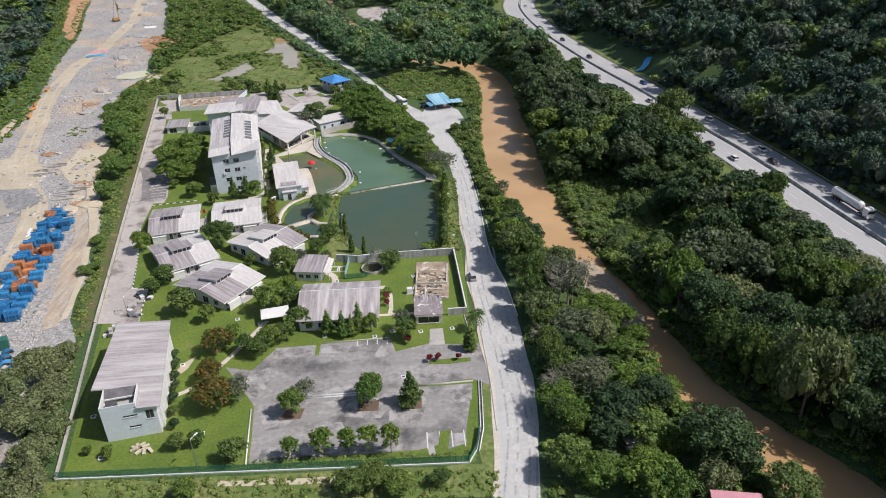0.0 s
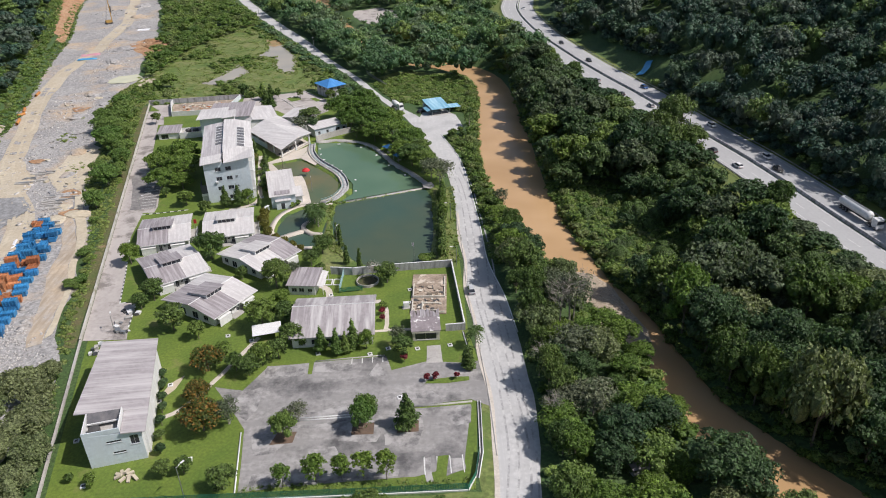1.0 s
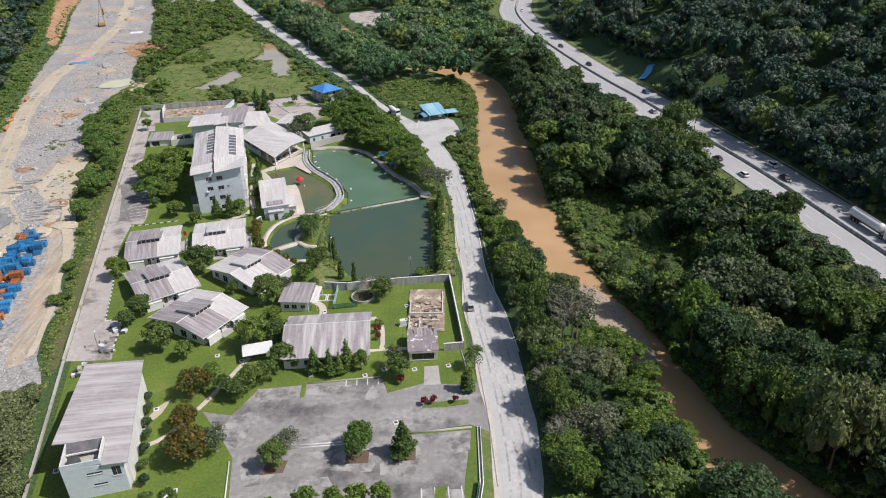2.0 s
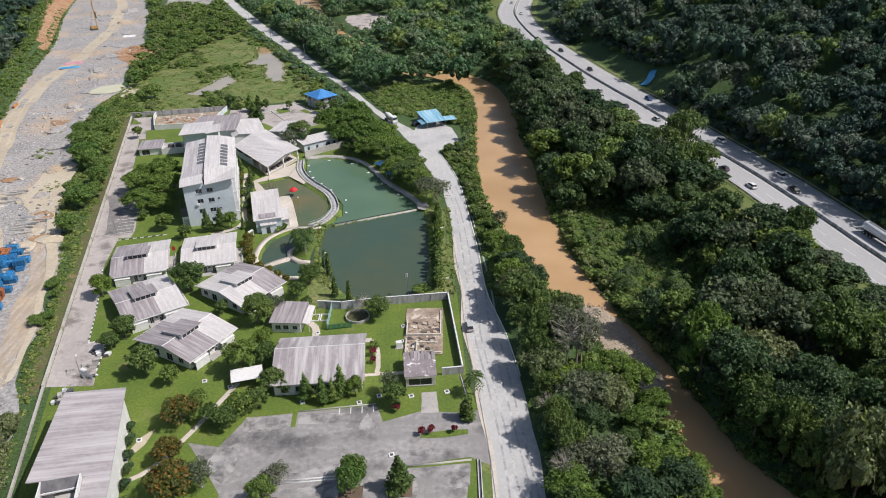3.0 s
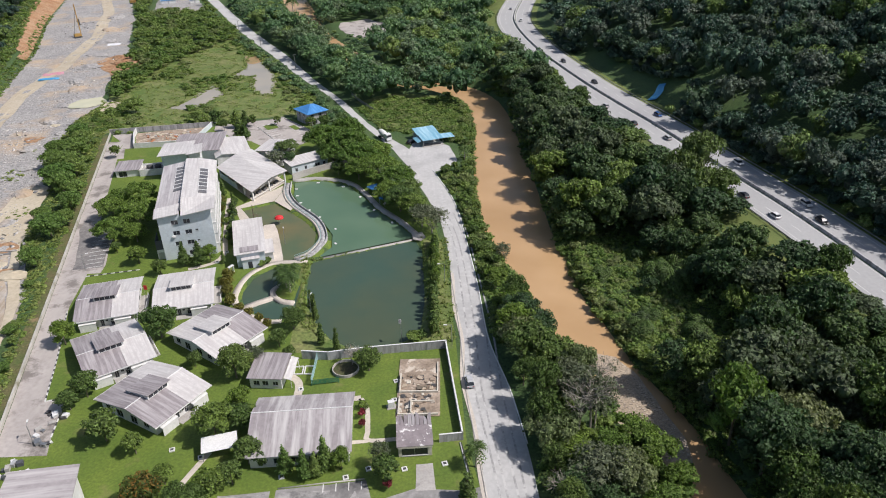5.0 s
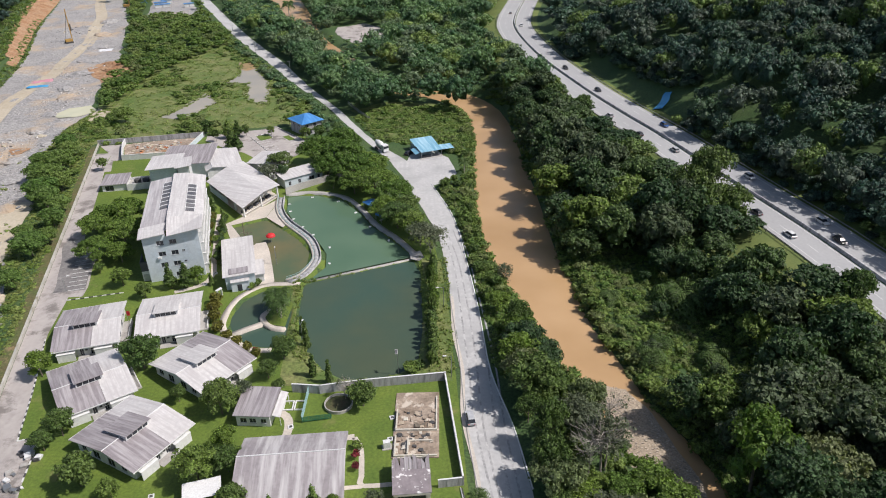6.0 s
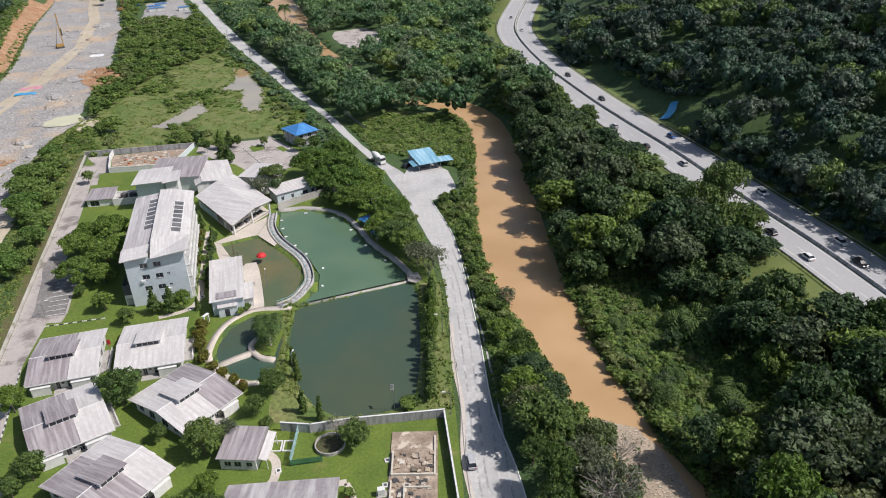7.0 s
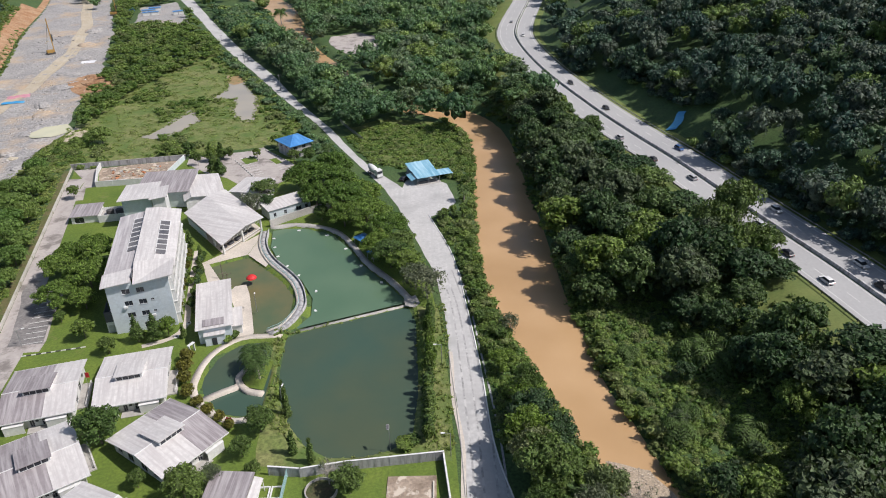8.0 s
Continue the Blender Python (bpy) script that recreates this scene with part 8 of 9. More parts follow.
LABELS = {
    "broad": ("tree", "broad-crowned green tree"), "deep": ("tree", "dense dark green rainforest tree"), "lime": ("tree", "light green leafy tree"),
    "grey": ("tree", "thin grey-leaved tree"), "bright": ("tree", "dense bright green bushy tree"), "bare": ("tree", "nearly bare pale grey tree"), "olive": ("tree", "dense olive-green thicket tree"), "rain": ("tree", "wide flat-crowned shade tree"), "small": ("tree", "small round green garden tree"),
    "sapling": ("tree", "slender light green young tree"), "cone": ("tree", "dark green conical conifer"), "spire": ("tree", "light green conical garden tree"), "column": ("tree", "narrow columnar green tree"),
    "orange": ("tree", "round orange-tinged tree"), "ball": ("shrub", "clipped round dark green shrub"), "bush": ("shrub", "loose green bush"),
    "limebush": ("shrub", "golden-green hedge bush"), "redbush": ("shrub", "crimson-leaved ornamental shrub")}
MADE = {}


def plant(key, x, y, r=None, h=None, where="", z=None):
    r0, h0, variants = TEMPLATES[key]
    k = RNG.integers(len(variants))
    cat, text = LABELS[key]
    sx = (r or r0 * RNG.uniform(0.85, 1.15)) / r0
    sz = (h / h0) if h else sx * RNG.uniform(0.9, 1.1)
    z = float(land(x, y)) if z is None else z
    m = Matrix.Translation((x, y, z)) @ Matrix.Rotation(RNG.uniform(0, 6.28), 4, "Z") @ Matrix.Diagonal((sx, sx, sz, 1))
    name = cat if cat == "tree" else "shrub"
    if (key, k) not in MADE:
        t = thing(name, Matrix.Identity(4), text, cat)
        trunk, leaves = variants[k]
        part("trunk" if cat == "tree" else "stem", trunk, None, t)
        part("crown", leaves, None, t)
        MADE[key, k] = t
        t.matrix_basis = m
    else:
        src = MADE[key, k]
        old = src.matrix_basis.copy()
        src.matrix_basis = Matrix.Identity(4)
        t = copy_thing(src, m)
        src.matrix_basis = old
    return tagged(t, text + (" " + where if where else ""))


def rows_of(key, rows, where):
    for x, y, r, h in rows:
        plant(key, x, y, r, h, where)


# compound
rows_of("bright", [(-32, 116.8, 2.9, 6.4), (-16.2, 118.6, 3.1, 7.2), (-15.6, 121.6, 2.6, 6.6)], "in a car park bed")
rows_of("grey", [(-29.8, 121.4, 2.2, 5.4), (-32.4, 121, 1.4, 4)], "in a car park bed")
rows_of("cone", [(-7.1, 119, 2.6, 8.4)], "in a car park bed")
rows_of("sapling", [(-30, 103.8, 2.0, 5.4), (-24, 104.8, 2.6, 6.4), (-19, 104.8, 2.0, 6.4), (-15, 105.2, 2.2, 6.8), (-10.6, 104.8, 2.2, 7.4)], "beside the car park")
rows_of("small", [(-66.8, 156.4, 3.8, 7.5), (-59.4, 152.4, 2.2, 5.4), (-51, 144, 2.3, 4.6), (-43.6, 137.4, 2.7, 5.6), (-41.2, 141, 3.0, 6), (-38, 143.4, 2.6, 5.6), (-36, 148.4, 3.0, 6.4), (-39.2, 158.6, 3.2, 6.4), (-41.2, 103.6, 3.0, 5.6), (-49.8, 108, 1.8, 4), (-53.6, 107.4, 1.9, 4),
                  (-76.4, 170.6, 3.2, 6.8), (-78.4, 166.4, 2.6, 5), (-33.4, 147.8, 1.9, 4), (-8.6, 142.6, 2.8, 6), (-85.6, 231, 3.0, 6), (-77, 224, 2.3, 5), (-95, 238.6, 1.7, 3.6), (-47, 139, 2.4, 5)], "on the compound lawn")
rows_of("broad", [(-44.4, 156.4, 4.4, 8.2), (-44.4, 175.4, 4.2, 8.6), (-66.8, 192.6, 4.8, 9), (-14.2, 176.2, 3.5, 6.2), (-34.2, 194, 3.3, 6.4), (-36.6, 187, 2.6, 5), (-55, 180, 2.0, 4.4), (-33.2, 181.4, 1.8, 4)], "between the buildings")
rows_of("lime", [(-90, 191, 3.4, 7), (-41, 164.5, 2.8, 6)], "beside the chalets")
rows_of("orange", [(-53.4, 139.6, 4.0, 6.2), (-49.2, 119.6, 4.6, 7.4), (-52.6, 128.4, 3.0, 5.6)], "on the lawn")
rows_of("bare", [(-18.2, 178.6, 2.8, 5)], "beside the round tank")
rows_of("grey", [(-44.4, 121.4, 3.2, 6.6), (-10, 146.6, 2.2, 6), (-40.4, 179, 2.4, 6)], "on the lawn")
rows_of("spire", [(-28.2, 145.6, 1.7, 7), (-24.4, 144.2, 1.6, 7.4), (-20.6, 146, 1.9, 8.4), (-22.4, 144.6, 1.5, 6)], "in front of the hall")
rows_of("cone", [(-79.4, 338.6, 3.0, 8.6), (-76.6, 337, 2.4, 7), (-71.4, 228.6, 2.0, 7.5), (-67, 229, 2.2, 8)], "by the wall")
rows_of("column", [(-29.6, 199.4, 1.0, 8), (-22.4, 184.4, 0.9, 6.4), (-31.4, 205, 0.9, 6), (-26.4, 187.2, 1.0, 6), (6.3, 137.6, 1.7, 6)], "on the pond bank")
rows_of("lime", [(-17.6, 146.2, 2.1, 5.4), (-64.4, 230.4, 2.4, 6)], "beside the hall")
for k in range(7):
    plant("ball", -56.4 - 1.2 * k + 0.4, 113.5 + 4.0 * k, 1.3, 2.5, "beside the office block")
rows_of("limebush", [(-56.2, 219.6, 2.1, 3.6), (-55.6, 215.4, 2.0, 3.4), (-54.8, 211.6, 2.0, 3.4), (-53, 207, 2.0, 3.2), (-50, 203.4, 1.7, 2.6), (-47, 200.6, 1.6, 2.6), (-44, 198, 1.5, 2.4), (-41, 195.6, 1.4, 2.4), (-57.2, 216.8, 1.6, 2.8)], "along the pond path")
for k in range(48):
    f = RNG.uniform(0, 1)
    side = -2.2 if k % 2 else 1.8
    plant(("bush", "limebush", "ball", "bush")[k % 4], -69.6 + 7.6 * f + side + RNG.uniform(-0.5, 0.5), 276 - 40 * f, RNG.uniform(0.8, 1.5), RNG.uniform(1.2, 2.6), "beside the garden path")
rows_of("column", [(-66.6, 270, 0.9, 5), (-64.4, 262, 0.9, 5.4), (-72.4, 279, 1.2, 6), (-60.4, 229.6, 0.8, 4)], "beside the garden path")
rows_of("redbush", [(-8.4, 140.6, 1.1, 2.4), (-3.2, 133.4, 0.9, 2.0), (-1.2, 133.8, 0.9, 2.0), (3.6, 133.8, 0.8, 1.9), (-14.4, 157.6, 0.9, 1.8), (-14.6, 160.6, 1.0, 2), (-41.6, 197, 0.8, 1.6)], "in a bed")
rows_of("bush", [(-47.4, 229, 1.4, 1.6), (-48.8, 227, 1.4, 1.6), (-4, 187.6, 2.2, 2.0), (-2, 188.8, 1.6, 1.8), (-62.6, 244, 1.2, 2), (-63.4, 250, 1.2, 2.2), (-65.4, 256, 1.3, 2.2), (-66, 262, 1.3, 2.4), (-60.2, 240, 1.0, 2), (-14.6, 163.4, 1.2, 2), (-58.2, 240.6, 1.0, 1.8), (-66.6, 105.6, 1.4, 3), (-71, 106.6, 1.0, 2.4)], "in the garden")
rows_of("rain", [(-93.4, 255, 6.6, 10.5), (-99, 246.5, 6.2, 8), (-104, 262, 6.2, 8.6), (-97.5, 268.6, 6.8, 11), (-91, 245, 4.2, 6.6), (-106, 271, 4.6, 7)], "over the parking bays")
rows_of("rain", [(-40, 318, 9.4, 11.5), (-31, 312, 9.4, 12), (-24.6, 298, 9.2, 11.5), (-17.4, 287, 8.6, 10.6), (-10.4, 278, 7.0, 9.6), (-33, 329, 7.6, 11), (-20, 303, 7.4, 10.6), (-36, 305, 6.4, 9), (-25, 289, 6, 8.6), (-13, 268, 5.6, 8)], "between the pond and the road")
rows_of("broad", [(-9, 261, 6.2, 9), (-4.6, 256, 5.6, 8.4), (-6, 268, 5, 8), (-33, 294, 2.8, 5.6)], "beside the pond")
rows_of("grey", [(1.4, 243.6, 5.6, 9), (-1.8, 248.4, 4.4, 8)], "beside the weir")
rows_of("deep", [(-54.6, 310.4, 5.2, 9), (-52.4, 302, 2.8, 7)], "beside the guest house")
rows_of("small", [(-94.8, 358.6, 2.8, 7), (-88.4, 348.4, 1.7, 6), (-76.6, 353.4, 1.7, 6), (-125.4, 320, 2.4, 5.6), (-104, 360, 2.4, 6), (-66, 354, 1.8, 4.6), (-50, 347, 2.6, 6), (-60, 366, 3, 6), (-44, 346, 3.2, 7)], "along the north wall")
for y in np.arange(189, 238, 1.9):
    plant(("column", "bush", "column", "sapling")[int(y) % 4], 1.2 + RNG.uniform(-0.5, 0.7) + 0.4 * (y > 210), y, RNG.uniform(1.0, 1.5), RNG.uniform(3.5, 6.5), "in the pond hedge")

rows_of("cone", [(-84, 352.4, 2.6, 8), (-80.6, 354.6, 2.4, 7)], "behind the halls")
rows_of("grey", [(-57.2, 300.6, 3.8, 8.4)], "behind the pavilion")
# west strip and corner thicket
rows_of("olive", [(-92.3, 131, 5.6, 7.4), (-84, 121, 5.4, 7), (-88, 114, 5.4, 7), (-80, 111, 4.6, 6.6), (-79.6, 102.8, 5.2, 7), (-87, 129, 4, 6.4), (-95, 123, 5.4, 7.4), (-77, 95, 4.4, 6.4), (-88.5, 137.4, 3.2, 5.6), (-92, 104, 5, 7), (-99, 113, 5, 7.4), (-86, 96, 5, 7)], "in the corner thicket")
rows_of("bright", [(-136, 293, 6.2, 8.6), (-141.5, 322, 6, 8.4), (-120.5, 251, 5.8, 8), (-116.6, 231, 4, 6.6), (-145, 309, 5.6, 8), (-133, 301, 5, 7.6), (-131.5, 286, 5.6, 8), (-139.6, 308, 5.6, 8), (-144.6, 336, 4.8, 7), (-122.6, 271, 4.6, 7), (-119, 258, 3.6, 6), (-125, 281, 4.6, 6.8), (-137.6, 378, 5.2, 8), (-128, 262, 3.6, 5.4), (-151, 325, 4.2, 6.6), (-150, 345, 5, 7)], "on the strip beside the site")
for k in range(12):
    f = RNG.uniform(0.1, 1)
    x, y = -90 - 49 * f - RNG.uniform(2.6, 5.4), 152 + 190 * f
    plant("bright", x, y, RNG.uniform(1.2, 2.4), RNG.uniform(1.4, 3.0), "on the strip beside the wall")

def mixed_rows(rows, where):
    for x, y, r, h in rows:
        key = ("broad", "deep", "lime", "lime", "olive", "grey", "deep", "bright")[RNG.integers(8)]
        plant(key, x + RNG.uniform(-1.2, 1.2), y + RNG.uniform(-1.5, 1.5), r * RNG.uniform(0.75, 1.1), h * RNG.uniform(0.85, 1.15), where)


# river's left bank
mixed_rows([(19.2, 209, 4.2, 7), (22, 196.5, 4.8, 8.6), (20.5, 184, 5.8, 12.6), (27, 185.4, 4.8, 8.4), (23, 174.5, 6, 12), (33, 170, 5.4, 8.6), (29, 163, 6, 9), (24.5, 151, 5.4, 8.4), (30.4, 139.4, 6, 9.4), (37, 137.4, 5.4, 8), (25, 135, 5, 8), (32, 122, 6.2, 9.8), (41, 121, 5.8, 9.6), (27, 121, 5, 7)], "on the river bank")
mixed_rows([(21.5, 190.5, 5, 10), (20.4, 178.4, 4.8, 12), (35, 111, 6, 9.6), (43, 113.6, 4.6, 8), (25.4, 107.4, 4.6, 8), (31, 103.4, 5, 8.4), (24, 98.6, 4.2, 7), (28.6, 93.4, 5, 8), (36, 92.4, 5.4, 9), (40, 106.6, 4.6, 8), (50.6, 100.4, 6.4, 11), (41, 90.4, 5, 8.4), (48.6, 93.4, 4.2, 7.6), (24, 115, 4.6, 7), (31, 130, 4.4, 7.6)], "on the river bank")
rows_of("grey", [(29.6, 166, 4.2, 9), (22, 228, 2.6, 7), (26.4, 121.4, 4.6, 7)], "on the river bank")
rows_of("broad", [(22.6, 152, 3.6, 12), (23.4, 161, 3.8, 12.4), (23.6, 130, 3.4, 11.6), (22.4, 199, 3.6, 11)], "at the road's edge")
rows_of("grey", [(33.4, 155, 4.6, 13.4)], "on the river bank")
rows_of("bare", [(32.2, 153.5, 5.6, 14), (29.4, 152, 4.4, 13), (37, 167, 3.6, 9)], "on the river bank")
rows_of("lime", [(40, 150, 4.4, 7), (42.6, 144.6, 4.6, 7.6), (35, 147, 3.6, 6), (28, 147, 3.6, 5), (41, 133, 3.6, 5.4), (46, 139, 3.4, 5.4), (46, 116, 3.8, 6), (44, 103, 3.4, 5), (52, 108, 3.0, 4.4), (38, 99, 3.2, 5), (33, 97, 2.6, 4), (49, 122, 2.8, 4)], "on the river bank")
rows_of("deep", [(54, 97, 5.4, 10), (56.4, 104.4, 4.4, 8.4), (61, 90, 5, 9)], "leaning over the river")
for k in range(110):
    y = RNG.uniform(92, 330)
    x0 = float(np.interp(y, [p[1] for p in ROAD_RIGHT], [p[0] for p in ROAD_RIGHT]))
    j = int(np.argmin(abs(RIVER_PATH[:, 1] - y) + 1e3 * (RIVER_PATH[:, 1] > 400)))
    x1 = RIVER_PATH[j, 0] - RIVER_PATH[j, 2] - 0.5
    x = x0 + 1.6 + (x1 - x0 - 1.6) * RNG.uniform(0.1, 1.0)
    if 295 < y < 325 and x < 15.5:
        continue
    plant("bush" if RNG.uniform() < 0.75 else "small", x, y, RNG.uniform(1.3, 2.4), RNG.uniform(1.8, 3.6), "on the overgrown river bank")

# palms


def palm_mesh(rng, h, n, size):
    bm = bmesh.new()
    tube(bm, (0, 0, -0.5), (0.15, 0.1, h), 0.24, 0.16)
    trunk = mesh_from("trunk", bm, PALEBARK)
    v, f = [], []
    for k in range(n):
        a, up = 2.4 * k, rng.uniform(0.1, 1.05)
        out, across = np.array([math.cos(a), math.sin(a), 0]), np.array([-math.sin(a), math.cos(a), 0])

        def rib(t):
            return out * size * t * (1 - 0.25 * up) + np.array([0, 0, h + size * (up * t - 0.85 * t * t)])

        for s in range(7):
            t = 0.12 + 0.86 * s / 6
            c, d = rib(t), rib(t + 0.06) - rib(t)
            w = size * (0.1 + 0.3 * t * (1.2 - t) * 1.6)
            for side in (-1, 1):
                b = len(v)
                tip = c + across * side * w + d * 1.6 + np.array([0, 0, -w * rng.uniform(0.25, 0.6)])
                v += [c - d * 0.7, c + d * 0.8, tip]
                f += [(b, b + 1, b + 2)]
        b = len(v)
        v += [rib(0) + across * 0.05, rib(0) - across * 0.05, rib(0.55), rib(1.0)]
        f += [(b, b + 1, b + 2), (b, b + 2, b + 3)]
    me = bpy.data.meshes.new("fronds")
    me.from_pydata([tuple(p) for p in v], [], f)
    me.materials.append(FROND)
    return trunk, me


PALMS = [palm_mesh(RNG, h, n, s) for h, n, s in ((5.5, 24, 3.0), (7, 26, 3.8), (3.2, 28, 4.4))]


def palm(x, y, k, scale, where):
    t = thing("palm", Matrix.Translation((x, y, float(land(x, y)))) @ Matrix.Rotation(RNG.uniform(0, 6), 4, "Z") @ Matrix.Scale(scale, 4), "feathery green palm " + where, "palm tree")
    part("trunk", PALMS[k][0], None, t)
    part("fronds", PALMS[k][1], None, t)


for x, y, k, s in ((-39.4, 214.4, 0, 1.15), (-38, 217, 0, 1.15), (-40.4, 216.6, 0, 1.15), (-38, 212, 0, 1.15), (8.4, 145.4, 0, 0.9)):
    palm(x, y, k, s, "in the garden" if x < 0 else "beside the road")
for x, y, k, s in ((51.8, 187.5, 2, 0.95), (55.5, 193.3, 2, 0.8), (48, 214, 2, 0.8), (14.8, 305, 0, 0.9), (78, 150, 1, 1.0), (47, 92.6, 2, 0.9), (-104, 640, 1, 1.6), (-36, 347, 1, 0.9)):
    palm(x, y, k, s, "among the trees")

# wood between river and motorway: every tree of its own
TREE_SPOTS = []


def clear_of(x, y):
    d, at = line_distance(np.array([x]), np.array([y]), RIVER_PATH[:, :2])
    if d[0] < np.interp(at[0], np.arange(len(RIVER_PATH)), RIVER_PATH[:, 2]) + 2.0:
        return False
    d, _ = line_distance(np.array([x]), np.array([y]), MEDIAN_PATH)
    return d[0] > 16


def free_spot(x, y, gap):
    if any((x - a) ** 2 + (y - b) ** 2 < (gap * g) ** 2 for a, b, g in TREE_SPOTS):
        return False
    TREE_SPOTS.append((x, y, 1.0))
    return True


def east_bank(y):
    j = int(np.argmin(abs(RIVER_PATH[:, 1] - y) + 1e3 * (RIVER_PATH[:, 1] > 402)))
    return RIVER_PATH[j, 0] + RIVER_PATH[j, 2]


def verge_gap(x, y):
    """Open grass kept clear beside the motorway."""
    m = float(np.interp(y, [p[1] for p in MEDIAN_LINE[::-1]], [p[0] for p in MEDIAN_LINE[::-1]]))
    if 196 < y < 230:
        return x > m - 33 + 0.45 * abs(y - 213)
    if y > 268:
        return x > m - 21.5
    return x > m - 14.5


PALM_SPOTS = [(72.4, 208.6, 2, 1.5), (66.7, 207.4, 2, 1.4), (77, 203, 2, 1.4), (80.5, 196, 2, 1.3), (85.3, 194.1, 2, 1.4), (90, 188, 2, 1.3), (65.1, 186, 2, 1.0), (94, 172, 2, 1.4), (98, 165, 2, 1.3), (60, 160, 2, 1.0), (70, 215, 2, 1.2), (63, 213, 2, 1.2), (84, 160, 2, 1.1)]
TREE_SPOTS += [(x, y, 0.75) for x, y, *_ in PALM_SPOTS] + [(86, 252, 1.4), (80, 250, 1.2), (88.6, 224, 1.1), (71.5, 147, 1.4), (97, 191, 1.0)]
rows_of("deep", [(86, 252, 6.6, 21), (79.6, 249, 6.4, 19)], "towering beside the motorway")
rows_of("broad", [(87.6, 238, 5.6, 14), (82, 240, 6, 16), (97.5, 191, 4.6, 13), (65, 338, 4.8, 11), (57, 366, 5, 12)], "beside the motorway")
rows_of("olive", [(71.5, 147, 7.2, 12.4)], "in the riverside wood")
tries = 0
JOIN = []
for x, y, k, s in PALM_SPOTS:
    palm(x, y, k, s, "in the riverside wood")
while tries < 3600 and len(TREE_SPOTS) < 360:
    tries += 1
    y = RNG.uniform(84, 400)
    lo = east_bank(y) + 3.0
    hi = float(np.interp(y, [p[1] for p in MEDIAN_LINE[::-1]], [p[0] for p in MEDIAN_LINE[::-1]])) - 14
    if hi - lo < 3:
        continue
    x = RNG.uniform(lo, hi)
    low = (168 < y < 236 and x < lo + 26 - 0.006 * (y - 200) ** 2)
    if verge_gap(x, y) or (low and RNG.uniform() < 0.97) or not clear_of(x, y) or not free_spot(x, y, 5.6):
        continue
    key = ("deep", "broad", "deep", "broad", "deep", "lime", "olive")[RNG.integers(7)] if RNG.uniform() < 0.95 else "grey"
    r = (RNG.uniform(3.2, 5.4) if RNG.uniform() < 0.55 else RNG.uniform(5.4, 7.6)) if not low else RNG.uniform(1.6, 2.4)
    h = r * RNG.uniform(1.9, 3.0) + (3.5 if y < 135 and not low else 0)
    away = float(line_distance(np.array([x]), np.array([y]), MEDIAN_PATH)[0][0]) - 11.8
    drop = MOTOR_Z - float(land(x, y))
    h = min(h, max(5.0, drop + 2.0 + 0.6 * away)) if RNG.uniform() > 0.12 else h
    r = min(r, h * 0.7)
    if y < 150:
        plant(key, x, y, r, h, "in the riverside wood")
    else:
        JOIN.append((x, y, float(land(x, y)) - 0.3, r * 1.08, h))

# Tall trees, partly out of view, added here to shade the river.
rows_of("deep", [(84, 112, 7.4, 19), (91, 106, 7.6, 19.5), (98, 101, 7.2, 19), (89, 98, 7, 19), (97, 112, 7.4, 19), (83, 123, 7, 18), (107, 108, 7, 18), (76, 131, 6.6, 17), (72, 121, 6, 15.5), (85, 90, 6.8, 18.5), (93, 89, 7, 18), (79, 104, 5.6, 14)], "overhanging the river")
rows_of("broad", [(23.4, 110, 3.4, 8), (25.6, 126, 3.6, 9), (23.4, 143.6, 2.6, 7), (22.4, 158, 2.8, 6.6), (20.6, 169, 3.0, 7.6), (22.4, 97, 3.4, 8)], "at the road's edge")
rows_of("bare", [(22.4, 118, 3.0, 8.4), (22.8, 149, 2.8, 8), (22, 134, 2.8, 9)], "at the road's edge")

# ---- woods and undergrowth, joined ----


def joined(name, spots, kind, size, n, material, label, core, variants=6, r0=5.0, h0=10.5):
    """Many plants as one mesh: rows of x, y, z, radius, height."""
    kinds = [crown(RNG, kind, r0, h0, size, n, core) for _ in range(variants)]
    vs, fs, ts, base = [], [], [], 0
    for x, y, z, r, h in spots:
        v, f, inner = kinds[RNG.integers(variants)]
        a = RNG.uniform(0, 6.28)
        turn = np.array([[math.cos(a), -math.sin(a), 0], [math.sin(a), math.cos(a), 0], [0, 0, 1]])
        tint = RNG.uniform()
        if inner is not None:
            cv, cf = inner
            both, faces = np.concatenate([v, cv]), np.concatenate([f, cf + len(v)])
        else:
            both, faces = v, f
        vs.append((both * (r / r0, r / r0, h / h0)) @ turn.T + (x, y, z))
        fs.append(faces + base)
        ts.append(np.full(len(both), tint))
        base += len(both)
    v, f, t = np.concatenate(vs), np.concatenate(fs), np.concatenate(ts)
    ob = tagged(new(name, raw_mesh(name, v, f, material, t)), label, name.replace("_", " "), kind="stuff")
    return ob


